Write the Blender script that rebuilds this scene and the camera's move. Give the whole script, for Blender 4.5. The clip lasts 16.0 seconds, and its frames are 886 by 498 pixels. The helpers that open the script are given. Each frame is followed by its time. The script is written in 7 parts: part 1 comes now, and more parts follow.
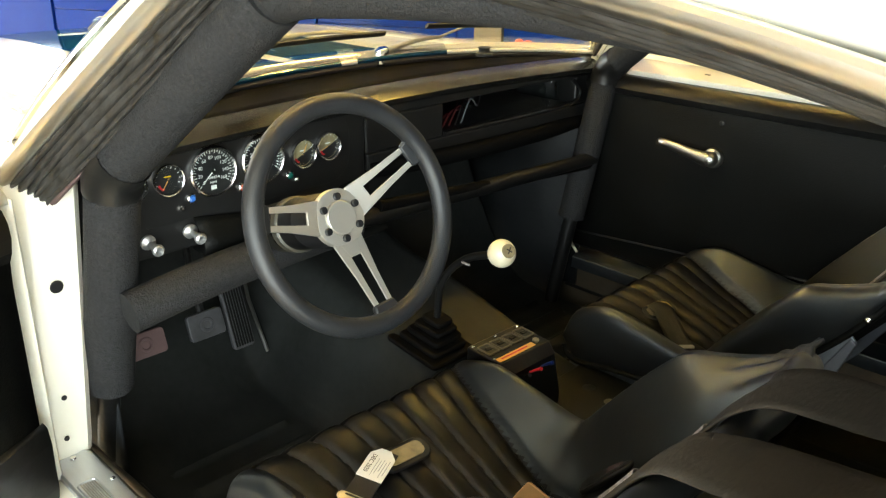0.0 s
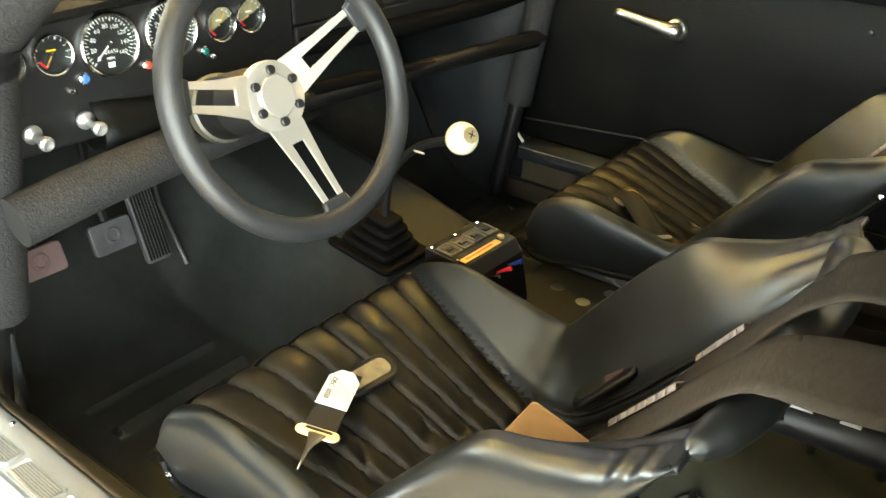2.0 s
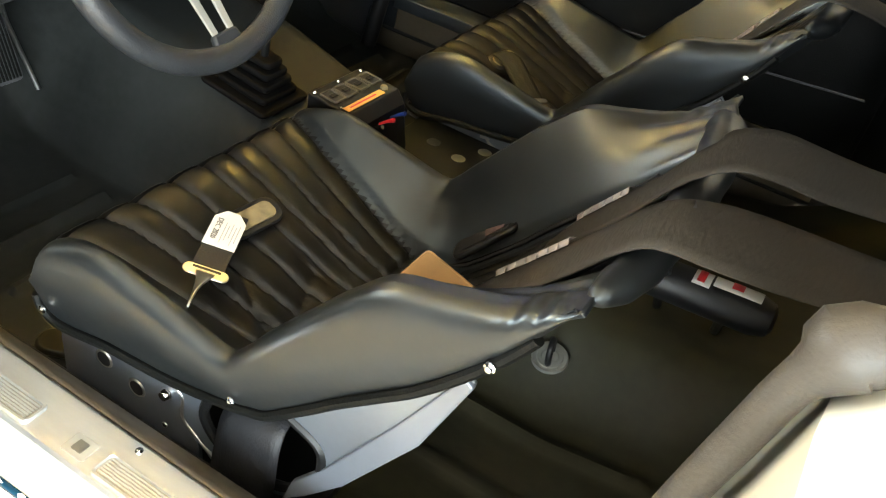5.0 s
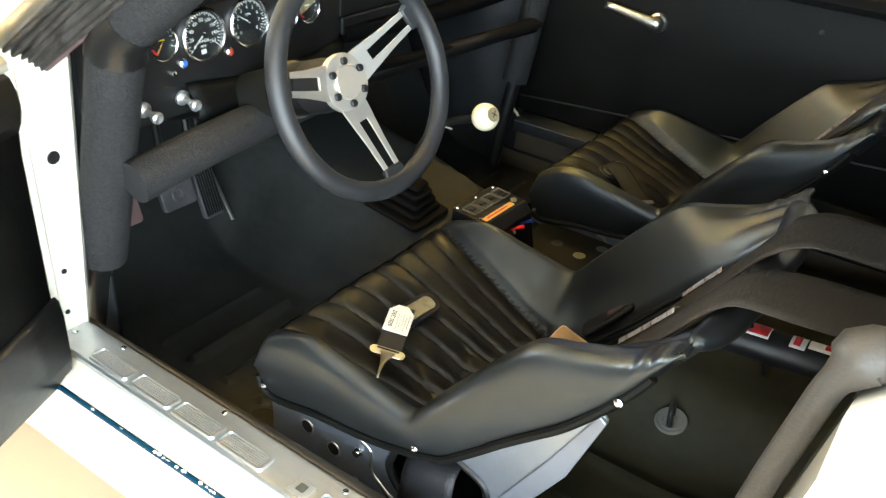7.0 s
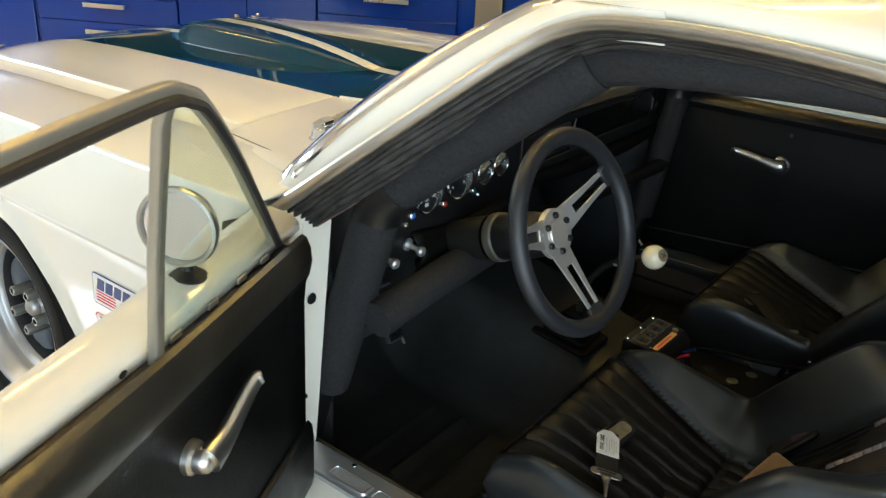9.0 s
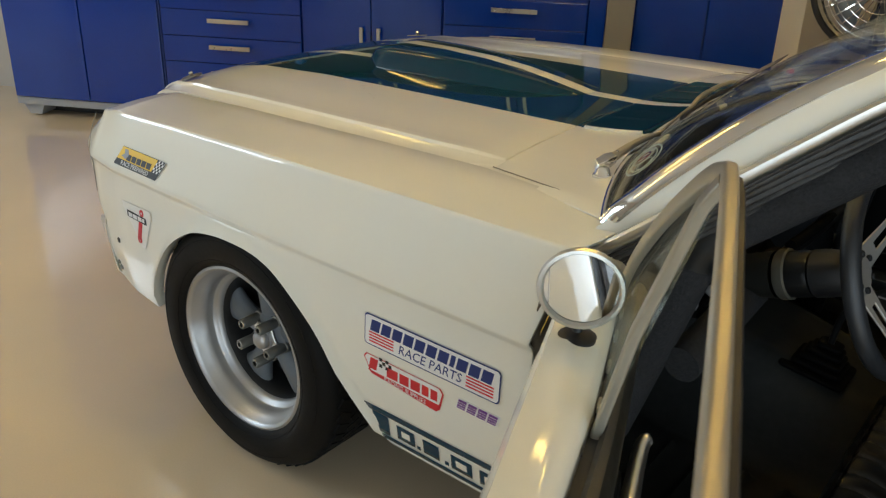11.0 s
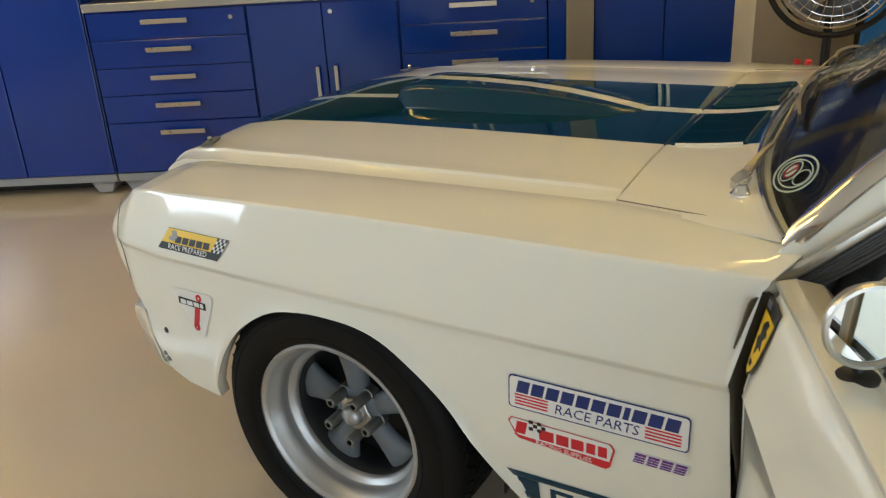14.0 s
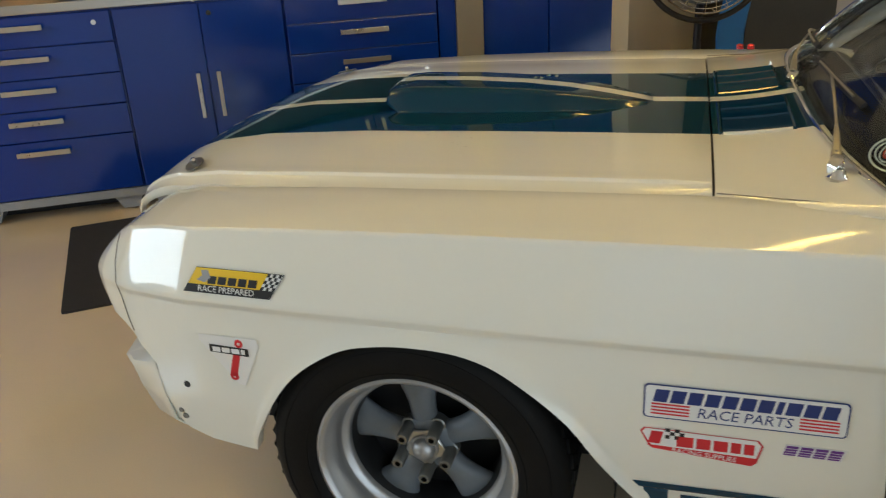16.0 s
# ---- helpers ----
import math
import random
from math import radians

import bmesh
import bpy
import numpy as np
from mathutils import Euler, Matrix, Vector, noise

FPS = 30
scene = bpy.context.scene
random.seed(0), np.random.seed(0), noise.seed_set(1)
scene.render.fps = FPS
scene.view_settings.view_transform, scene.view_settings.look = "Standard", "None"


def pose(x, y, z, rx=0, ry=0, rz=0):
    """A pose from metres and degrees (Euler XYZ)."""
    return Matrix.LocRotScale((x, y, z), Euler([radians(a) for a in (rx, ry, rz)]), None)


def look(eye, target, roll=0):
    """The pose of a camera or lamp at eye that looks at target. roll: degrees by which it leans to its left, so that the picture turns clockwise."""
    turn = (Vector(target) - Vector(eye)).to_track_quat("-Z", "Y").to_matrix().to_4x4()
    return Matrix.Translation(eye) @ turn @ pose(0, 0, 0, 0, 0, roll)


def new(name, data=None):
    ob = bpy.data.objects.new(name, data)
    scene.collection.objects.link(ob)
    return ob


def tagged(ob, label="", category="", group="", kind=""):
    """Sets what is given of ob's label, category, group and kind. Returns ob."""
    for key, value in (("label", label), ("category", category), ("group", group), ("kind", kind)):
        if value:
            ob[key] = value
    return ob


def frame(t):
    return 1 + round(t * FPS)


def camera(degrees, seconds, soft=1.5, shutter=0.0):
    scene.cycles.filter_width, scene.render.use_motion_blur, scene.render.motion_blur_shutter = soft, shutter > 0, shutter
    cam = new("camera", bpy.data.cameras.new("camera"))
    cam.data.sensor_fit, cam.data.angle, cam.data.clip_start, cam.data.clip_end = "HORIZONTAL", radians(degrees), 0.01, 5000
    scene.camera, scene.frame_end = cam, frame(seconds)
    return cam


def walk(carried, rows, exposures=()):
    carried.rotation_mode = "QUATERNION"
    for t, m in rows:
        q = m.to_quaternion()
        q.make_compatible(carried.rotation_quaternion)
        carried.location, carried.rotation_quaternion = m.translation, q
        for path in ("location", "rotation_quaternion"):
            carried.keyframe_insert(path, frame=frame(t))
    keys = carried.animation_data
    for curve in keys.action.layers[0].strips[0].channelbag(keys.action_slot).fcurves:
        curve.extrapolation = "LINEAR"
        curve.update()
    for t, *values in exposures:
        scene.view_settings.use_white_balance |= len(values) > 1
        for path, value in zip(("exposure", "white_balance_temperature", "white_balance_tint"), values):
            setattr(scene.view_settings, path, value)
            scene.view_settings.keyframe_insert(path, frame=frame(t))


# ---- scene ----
cam = camera(55.3, 16.0, soft=1.2, shutter=0.3)
PATH = [
    (0, (2.1540, -1.1698, 1.1850), (0.8700, 0.1691, 0.4384), 1.07),
    (0.5, (2.1280, -1.1693, 1.1620), (0.8620, 0.1585, 0.3676), 1.26),
    (1, (2.0570, -1.1403, 1.1173), (0.8320, 0.1799, 0.2481), 1.16),
    (1.5, (2.0020, -1.1126, 1.1017), (0.8560, 0.2610, 0.2073), 1.30),
    (2, (1.9740, -1.0891, 1.0782), (0.9230, 0.3275, 0.1348), 1.96),
    (2.3, (1.9720, -1.0821, 1.0781), (1.0060, 0.3552, 0.0772), 3.40),
    (2.5, (1.9690, -1.0822, 1.0741), (1.0560, 0.3695, 0.0459), 4.53),
    (3, (1.9600, -1.0892, 1.0742), (1.1740, 0.3778, -0.0333), 8.49),
    (3.5, (1.9550, -1.0932, 1.0733), (1.2640, 0.3744, -0.0973), 10.95),
    (3.7, (1.9530, -1.0952, 1.0733), (1.2880, 0.3751, -0.1093), 11.57),
    (5.8, (1.9210, -1.2010, 1.0837), (1.3220, 0.2881, -0.1094), 12.92),
    (6, (1.9220, -1.2218, 1.0971), (1.2820, 0.2473, -0.1005), 10.98),
    (6.5, (1.9490, -1.2779, 1.1374), (1.1440, 0.1646, 0.0084), 6.97),
    (7, (2.0100, -1.3557, 1.1921), (1.0720, 0.0903, 0.1780), 4.41),
    (7.5, (2.0460, -1.4394, 1.2530), (1.0490, -0.0251, 0.2496), 3.17),
    (8, (2.0000, -1.5175, 1.2927), (0.9610, -0.0567, 0.4063), 1.59),
    (8.5, (1.9130, -1.6063, 1.3026), (0.8540, -0.1148, 0.4926), 2.01),
    (9, (1.8370, -1.6581, 1.3128), (0.7710, -0.1684, 0.5088), 3.51),
    (9.5, (1.7040, -1.6896, 1.3345), (0.6180, -0.2087, 0.5417), 4.69),
    (10, (1.5890, -1.7733, 1.3503), (0.4080, -0.3674, 0.5582), 4.72),
    (10.2, (1.5580, -1.8014, 1.3459), (0.3740, -0.3965, 0.5558), 4.42),
    (12.3, (1.2780, -2.0150, 1.3656), (0.2500, -0.5348, 0.4969), -2.89),
    (12.5, (1.2660, -2.0370, 1.3661), (0.2420, -0.5517, 0.5022), -2.99),
    (13, (1.2150, -2.0640, 1.3657), (0.1960, -0.5496, 0.5492), -3.06),
    (13.5, (1.1290, -2.0421, 1.3622), (0.1470, -0.5027, 0.5442), -3.14),
    (14, (1.0180, -2.0131, 1.3646), (0.0600, -0.4377, 0.5898), -3.40),
    (14.5, (0.9140, -2.0090, 1.3675), (0.0310, -0.3834, 0.6056), -3.05),
    (15, (0.7640, -2.0619, 1.3737), (0.1330, -0.3327, 0.5914), -2.67),
    (15.5, (0.6320, -2.1040, 1.3696), (0.0850, -0.3551, 0.5699), -2.81),
    (16, (0.4610, -2.1117, 1.3818), (-0.0520, -0.3571, 0.5720), -3.08),
]
EXPOSURES = [(0.0, 1.80, 7600, 8), (0.5, 2.10, 7700, 8), (1.0, 2.60, 7900, 7), (2.0, 2.85, 8000, 7), (2.5, 3.25, 7900, 7), (3.0, 3.25, 7900, 7), (3.5, 2.90, 7500, 8), (6.0, 2.45, 7200, 10), (7.0, 2.28, 6800, 10), (7.5, 2.18, 6600, 10),
             (8.0, 1.60, 6500, 10), (8.5, 1.05, 6400, 10), (9.0, 0.50, 6400, 10), (9.5, 0.00, 6550, 10), (10.0, -0.42, 6650, 10), (12.5, -0.30, 6700, 10), (14.5, -0.34, 6700, 10), (15.5, -0.47, 6600, 10), (16.0, -0.47, 6550, 10)]
walk(cam, [(t, look(eye, target, roll)) for t, eye, target, roll in PATH], EXPOSURES)

# ---- world and light: daylight from the open garage door behind the car, warm tubes on the ceiling ----
ROOM = radians(29.0)          # the garage stands turned against the car
RU, RV = Vector((math.cos(ROOM), math.sin(ROOM), 0)), Vector((-math.sin(ROOM), math.cos(ROOM), 0))
ROOM_M = Matrix.Rotation(ROOM, 4, "Z")
WALL_BACK, WALL_DOOR, WALL_L, WALL_R, CEIL = 2.52, -5.2, -4.6, 6.0, 2.9

world = bpy.data.worlds.new("sky")
scene.world = world
world.use_nodes = True
wn = world.node_tree.nodes
sky = wn.new("ShaderNodeTexSky")
sky.sky_type, sky.sun_disc = "NISHITA", False
sky.sun_elevation, sky.sun_rotation = radians(48), radians(200)
world.node_tree.links.new(sky.outputs[0], wn["Background"].inputs[0])
wn["Background"].inputs[1].default_value = 0.10


def lamp(name, kind, m, energy, color, **more):
    data = bpy.data.lights.new(name, kind)
    data.energy, data.color = energy, color
    if kind == "AREA":
        data.shape, data.size, data.size_y = "RECTANGLE", more["size"][0], more["size"][1]
    else:
        data.angle = more["angle"]
    ob = new(name, data)
    ob.matrix_world = m
    return ob


lamp("sun", "SUN", look((2, -9, 9), (0, -6.5, 0)), 3.0, (1, 0.95, 0.88), angle=radians(0.5))
# sky light in the opening of the garage door
DOOR_MID = ROOM_M @ Vector((2.4, WALL_DOOR + 0.05, 1.2))
lamp("door_daylight", "AREA", look(DOOR_MID, DOOR_MID + RV * 3 + Vector((0, 0, -0.2))), 168, (0.72, 0.875, 1.0), size=(6.2, 2.25))
# fill lamp added high in an unseen doorway of the left wall
SIDE_MID = ROOM_M @ Vector((WALL_L + 0.05, -0.35, 1.95))
lamp("side_fill_daylight", "AREA", look(SIDE_MID, SIDE_MID + RU * 3 + Vector((0, 0, -0.2))), 76, (0.72, 0.875, 1.0), size=(2.3, 0.72))


# ---- materials ----
def node_mat(name, color, rough=0.5, metal=0.0, coat=0.0, vary=0.12, scale=6.0, fine=90.0, bump=0.0, bump_scale=None, rough_vary=0.08, spec=0.5, stretch=None):
    """A surface with colour and roughness that vary at two scales, and fine relief."""
    m = bpy.data.materials.new(name)
    m.use_nodes = True
    nt, n = m.node_tree, m.node_tree.nodes
    b = n["Principled BSDF"]
    b.inputs["Metallic"].default_value, b.inputs["Coat Weight"].default_value = metal, coat
    b.inputs["Coat Roughness"].default_value, b.inputs["Specular IOR Level"].default_value = 0.04, spec
    tc = n.new("ShaderNodeTexCoord")
    mp = n.new("ShaderNodeMapping")
    nt.links.new(tc.outputs["Object"], mp.inputs[0])
    if stretch:
        mp.inputs["Scale"].default_value = stretch
    big, small = n.new("ShaderNodeTexNoise"), n.new("ShaderNodeTexNoise")
    big.inputs["Scale"].default_value, small.inputs["Scale"].default_value = scale, fine
    big.inputs["Detail"].default_value, small.inputs["Detail"].default_value = 4, 3
    mixn = n.new("ShaderNodeMath")
    mixn.operation = "ADD"
    for x in (big, small):
        nt.links.new(mp.outputs[0], x.inputs["Vector"])
    half = n.new("ShaderNodeMath")
    half.operation, half.inputs[1].default_value = "MULTIPLY", 0.4
    nt.links.new(small.outputs[0], half.inputs[0])
    nt.links.new(big.outputs[0], mixn.inputs[0])
    nt.links.new(half.outputs[0], mixn.inputs[1])
    ramp = n.new("ShaderNodeMapRange")
    ramp.inputs[1].default_value, ramp.inputs[2].default_value = 0.4, 1.0
    ramp.inputs[3].default_value, ramp.inputs[4].default_value = 1 - vary, 1 + vary
    nt.links.new(mixn.outputs[0], ramp.inputs[0])
    mul = n.new("ShaderNodeVectorMath")
    mul.operation = "SCALE"
    mul.inputs[0].default_value = color
    nt.links.new(ramp.outputs[0], mul.inputs["Scale"])
    nt.links.new(mul.outputs[0], b.inputs["Base Color"])
    rr = n.new("ShaderNodeMapRange")
    rr.inputs[1].default_value, rr.inputs[2].default_value = 0.4, 1.0
    rr.inputs[3].default_value, rr.inputs[4].default_value = max(0.02, rough - rough_vary), min(1, rough + rough_vary)
    nt.links.new(mixn.outputs[0], rr.inputs[0])
    nt.links.new(rr.outputs[0], b.inputs["Roughness"])
    if bump:
        bt = n.new("ShaderNodeTexNoise")
        bt.inputs["Scale"].default_value, bt.inputs["Detail"].default_value = bump_scale or fine, 3
        nt.links.new(mp.outputs[0], bt.inputs["Vector"])
        bn = n.new("ShaderNodeBump")
        bn.inputs["Strength"].default_value, bn.inputs["Distance"].default_value = 1.0, bump
        nt.links.new(bt.outputs[0], bn.inputs["Height"])
        nt.links.new(bn.outputs[0], b.inputs["Normal"])
    return m


def glass_mat(name, color=(0.9, 0.95, 0.93), rough=0.0, mix=0.82):
    """Thin clear glass: mostly see-through, with a mirror gloss."""
    m = bpy.data.materials.new(name)
    m.use_nodes = True
    nt, n = m.node_tree, m.node_tree.nodes
    n.remove(n["Principled BSDF"])
    tr, gl, fr, mx = n.new("ShaderNodeBsdfTransparent"), n.new("ShaderNodeBsdfGlossy"), n.new("ShaderNodeLayerWeight"), n.new("ShaderNodeMixShader")
    tr.inputs[0].default_value = (*color, 1)
    gl.inputs["Roughness"].default_value = rough
    fr.inputs[0].default_value = 0.5
    steep, lessen = n.new("ShaderNodeMath"), n.new("ShaderNodeMath")
    steep.operation, steep.inputs[1].default_value = "POWER", 4.0
    lessen.operation, lessen.inputs[1].default_value, lessen.inputs[2].default_value = "MULTIPLY_ADD", 0.42, 0.03
    nt.links.new(fr.outputs["Facing"], steep.inputs[0])
    nt.links.new(steep.outputs[0], lessen.inputs[0])
    nt.links.new(lessen.outputs[0], mx.inputs[0])
    nt.links.new(tr.outputs[0], mx.inputs[1])
    nt.links.new(gl.outputs[0], mx.inputs[2])
    nt.links.new(mx.outputs[0], n["Material Output"].inputs[0])
    return m


M = {}
M["cream"] = node_mat("cream_paint", (0.80, 0.782, 0.690), 0.30, coat=1.0, vary=0.015, scale=1.5, rough_vary=0.03, spec=0.15)
M["cream"].node_tree.nodes["Principled BSDF"].inputs["Coat Roughness"].default_value = 0.055
M["blue"] = node_mat("stripe_blue_paint", (0.002, 0.036, 0.068), 0.32, coat=0.8, vary=0.05, scale=2, rough_vary=0.03, spec=0.0)
M["black_vinyl"] = node_mat("black_vinyl", (0.0040, 0.0042, 0.0038), 0.46, vary=0.25, scale=9, fine=150, bump=0.0006, bump_scale=300, rough_vary=0.10, spec=0.14)
M["seat_vinyl"] = node_mat("seat_vinyl", (0.0080, 0.0085, 0.0088), 0.36, vary=0.08, scale=9, fine=160, bump=0.0007, bump_scale=26, rough_vary=0.05, spec=0.95)
# blue tint in the gloss imitates cool daylight in the highlights
M["seat_vinyl"].node_tree.nodes["Principled BSDF"].inputs["Specular Tint"].default_value = (0.84, 0.94, 1.0, 1)
M["seat_shell"] = node_mat("smooth_vinyl", (0.012, 0.012, 0.012), 0.35, vary=0.05, scale=7, fine=200, bump=0.0012, bump_scale=30, rough_vary=0.05)
M["foam"] = node_mat("foam_padding", (0.019, 0.019, 0.020), 0.8, vary=0.60, scale=190, fine=420, bump=0.0021, bump_scale=290, spec=0.25)
# lighter tan copy of the black vinyl, with the light from above painted in
M["lit_roll_vinyl"] = node_mat("lit_glossy_vinyl_roll", (0.022, 0.020, 0.015), 0.34, vary=0.25, scale=12, fine=160, bump=0.0008, bump_scale=60, rough_vary=0.06, spec=0.7)
M["tape"] = node_mat("black_tape", (0.008, 0.008, 0.008), 0.34, vary=0.1, scale=40, rough_vary=0.04)
M["black_paint"] = node_mat("black_interior_paint", (0.0075, 0.0075, 0.0075), 0.36, vary=0.08, scale=4, fine=60, bump=0.0006, bump_scale=60, spec=0.28)
M["floor_paint"] = node_mat("black_floor_paint", (0.0215, 0.0230, 0.0220), 0.50, vary=0.38, scale=7, fine=55, bump=0.003, bump_scale=14, rough_vary=0.10, spec=0.12)
M["rear_floor"] = node_mat("olive_rear_floor_paint", (0.038, 0.036, 0.020), 0.48, vary=0.40, scale=6, fine=45, bump=0.004, bump_scale=9, rough_vary=0.10, spec=0.25)
# lifted bluish base stands for daylight haze; the mottling is dust and scuffs
M["footwell_paint"] = node_mat("hazed_footwell_paint", (0.0135, 0.0150, 0.0165), 0.55, vary=0.42, scale=6, fine=70, bump=0.002, bump_scale=24, rough_vary=0.12, spec=0.22)
M["dash"] = node_mat("black_crackle", (0.008, 0.008, 0.008), 0.42, vary=0.06, scale=8, bump=0.0003, bump_scale=600)
M["leather"] = node_mat("rim_leather", (0.02, 0.021, 0.023), 0.42, vary=0.2, scale=15, fine=300, bump=0.0005, bump_scale=500)
M["rubber"] = node_mat("tyre_rubber", (0.0052, 0.0051, 0.0050), 0.6, vary=0.15, scale=8, fine=80, bump=0.0004, spec=0.17)
M["black_rubber"] = node_mat("seal_rubber", (0.016, 0.015, 0.015), 0.5, vary=0.3, scale=20)
M["weathered_rubber"] = node_mat("weathered_seal_rubber", (0.026, 0.024, 0.022), 0.42, vary=0.75, scale=60, fine=240, bump=0.0006, bump_scale=120, rough_vary=0.14, stretch=(0.25, 2.5, 0.5), spec=0.4)
M["alu"] = node_mat("brushed_aluminium", (0.66, 0.63, 0.57), 0.33, 0.7, vary=0.02, scale=3, fine=900, rough_vary=0.0)
M["alu_rim"] = node_mat("machined_aluminium", (0.46, 0.46, 0.46), 0.42, 0.8, vary=0.05, scale=10, rough_vary=0.05)
M["chrome"] = node_mat("chrome", (0.82, 0.82, 0.82), 0.08, 1.0, vary=0.03, scale=10, rough_vary=0.03)
M["steel"] = node_mat("stainless_steel", (0.58, 0.57, 0.54), 0.31, 1.0, vary=0.05, scale=6, fine=300, rough_vary=0.02)
M["steel_dull"] = node_mat("dull_pale_steel", (0.33, 0.32, 0.28), 0.5, 0.35, vary=0.15, scale=25)
M["lug"] = node_mat("grey_lug_steel", (0.20, 0.20, 0.185), 0.42, 0.75, vary=0.12, scale=30)
M["ribbed"] = node_mat("ribbed_insert", (0.42, 0.41, 0.38), 0.45, 0.3, vary=0.1, scale=20)
M["satin"] = node_mat("satin_grey_frame", (0.36, 0.33, 0.265), 0.34, 0.5, vary=0.06, scale=8)
M["gloss_black"] = node_mat("glossy_black_dash_paint", (0.010, 0.010, 0.009), 0.2, vary=0.03, scale=4, rough_vary=0.01, spec=0.35)
M["taupe"] = node_mat("taupe_vinyl_binding", (0.060, 0.053, 0.045), 0.5, vary=0.1, scale=20, fine=260, bump=0.0006, bump_scale=260, spec=0.3)
M["dash_matte"] = node_mat("matte_black_dash_top", (0.004, 0.004, 0.004), 0.7, vary=0.15, scale=8, fine=200, spec=0.04)
M["spoke_grey"] = node_mat("grey_spoke_paint", (0.155, 0.175, 0.195), 0.45, vary=0.12, scale=10)
M["dark_metal"] = node_mat("dark_metal", (0.05, 0.05, 0.05), 0.45, 0.7, vary=0.2, scale=15)
M["belt"] = node_mat("belt_webbing", (0.036, 0.030, 0.024), 0.8, vary=0.2, scale=8, fine=500, bump=0.0012, bump_scale=260, stretch=(1, 0.25, 1), spec=0.2)
M["white"] = node_mat("white_print", (0.78, 0.78, 0.76), 0.5, vary=0.03)
M["ivory"] = node_mat("ivory_plastic", (0.80, 0.72, 0.52), 0.18, coat=0.5, vary=0.03)
M["lap_webbing"] = node_mat("slate_webbing", (0.011, 0.011, 0.013), 0.55, vary=0.25, scale=10, fine=600, bump=0.0008, bump_scale=420, stretch=(1, 1, 0.25), spec=0.4)
M["olive_webbing"] = node_mat("olive_webbing", (0.020, 0.019, 0.013), 0.7, vary=0.25, scale=12, fine=500, bump=0.0008, bump_scale=400, spec=0.25)
M["black"] = node_mat("plain_black", (0.01, 0.01, 0.011), 0.45, vary=0.1)
M["label_grey"] = node_mat("woven_label", (0.34, 0.30, 0.30), 0.6, vary=0.45, scale=90, fine=300)
M["navy"] = node_mat("navy_print", (0.01, 0.03, 0.16), 0.35, vary=0.03)
M["red"] = node_mat("red_print", (0.62, 0.02, 0.03), 0.35, vary=0.04)
M["wire_red"] = node_mat("faded_red_wire", (0.10, 0.012, 0.012), 0.5, vary=0.1)
M["decal_green"] = node_mat("pale_green_decal", (0.42, 0.50, 0.46), 0.5, vary=0.2, scale=60)
M["yellow"] = node_mat("yellow_print", (0.80, 0.52, 0.02), 0.35, vary=0.04)
M["purple"] = node_mat("purple_print", (0.14, 0.03, 0.24), 0.35, vary=0.05)
M["tan"] = node_mat("tan_leather", (0.62, 0.36, 0.16), 0.6, vary=0.1, scale=20, bump=0.0004)
M["orange"] = node_mat("label_orange", (0.80, 0.40, 0.10), 0.5, vary=0.05)
M["grey_metal"] = node_mat("grey_sheet_metal", (0.22, 0.24, 0.28), 0.38, 0.6, vary=0.1, scale=5)
M["gauge_tan"] = node_mat("gauge_reflection_face", (0.26, 0.21, 0.12), 0.35, vary=0.35, scale=60)
M["bare_alu"] = node_mat("bare_aluminium_sheet", (0.33, 0.37, 0.43), 0.38, 0.85, vary=0.08, scale=6)
M["bezel"] = node_mat("gauge_bezel_chrome", (0.62, 0.62, 0.62), 0.2, 1.0, vary=0.02, rough_vary=0.0)
M["seat_panel"] = node_mat("matte_seat_panel", (0.0050, 0.0050, 0.0048), 0.42, vary=0.08, scale=14, fine=300, bump=0.0007, bump_scale=45, rough_vary=0.05, spec=0.32)
M["pedal_grey"] = node_mat("worn_pedal_metal", (0.07, 0.07, 0.075), 0.5, 0.3, vary=0.3, scale=40)
M["blue_lens"] = node_mat("blue_lens", (0.03, 0.14, 0.45), 0.1, coat=1, vary=0.05)
M["red_lens"] = node_mat("red_lens", (0.35, 0.05, 0.03), 0.1, coat=1, vary=0.05)
M["green_lens"] = node_mat("green_lens", (0.01, 0.12, 0.09), 0.1, coat=1, vary=0.05)
M["olive"] = node_mat("olive_grey_paint", (0.07, 0.066, 0.052), 0.4, vary=0.1)
M["bright_alu"] = node_mat("polished_sill_aluminium", (0.58, 0.59, 0.60), 0.36, 0.86, vary=0.08, scale=8, fine=70, rough_vary=0.05, stretch=(1, 6, 6))
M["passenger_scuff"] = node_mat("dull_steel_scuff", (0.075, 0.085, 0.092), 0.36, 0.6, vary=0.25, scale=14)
M["dark_olive"] = node_mat("dark_olive_paint", (0.012, 0.012, 0.010), 0.45, vary=0.08, spec=0.15)
M["sill_brown"] = node_mat("bare_brown_primer", (0.085, 0.068, 0.045), 0.45, vary=0.3, scale=12)
M["rust_pedal"] = node_mat("reddish_pedal_rubber", (0.12, 0.07, 0.07), 0.6, vary=0.2)
M["cabinet"] = node_mat("cabinet_blue", (0.001, 0.031, 0.255), 0.15, coat=0.0, spec=0.75, vary=0.08, scale=3, rough_vary=0.02)
M["cab_grey"] = node_mat("cabinet_grey", (0.30, 0.31, 0.33), 0.5, vary=0.06)
M["handle"] = node_mat("brushed_nickel", (0.62, 0.58, 0.50), 0.32, 1.0, vary=0.05)
M["filler"] = node_mat("grey_filler", (0.21, 0.19, 0.155), 0.6, vary=0.05)
M["wall"] = node_mat("wall_paint", (0.50, 0.47, 0.43), 0.8, vary=0.03, scale=2)
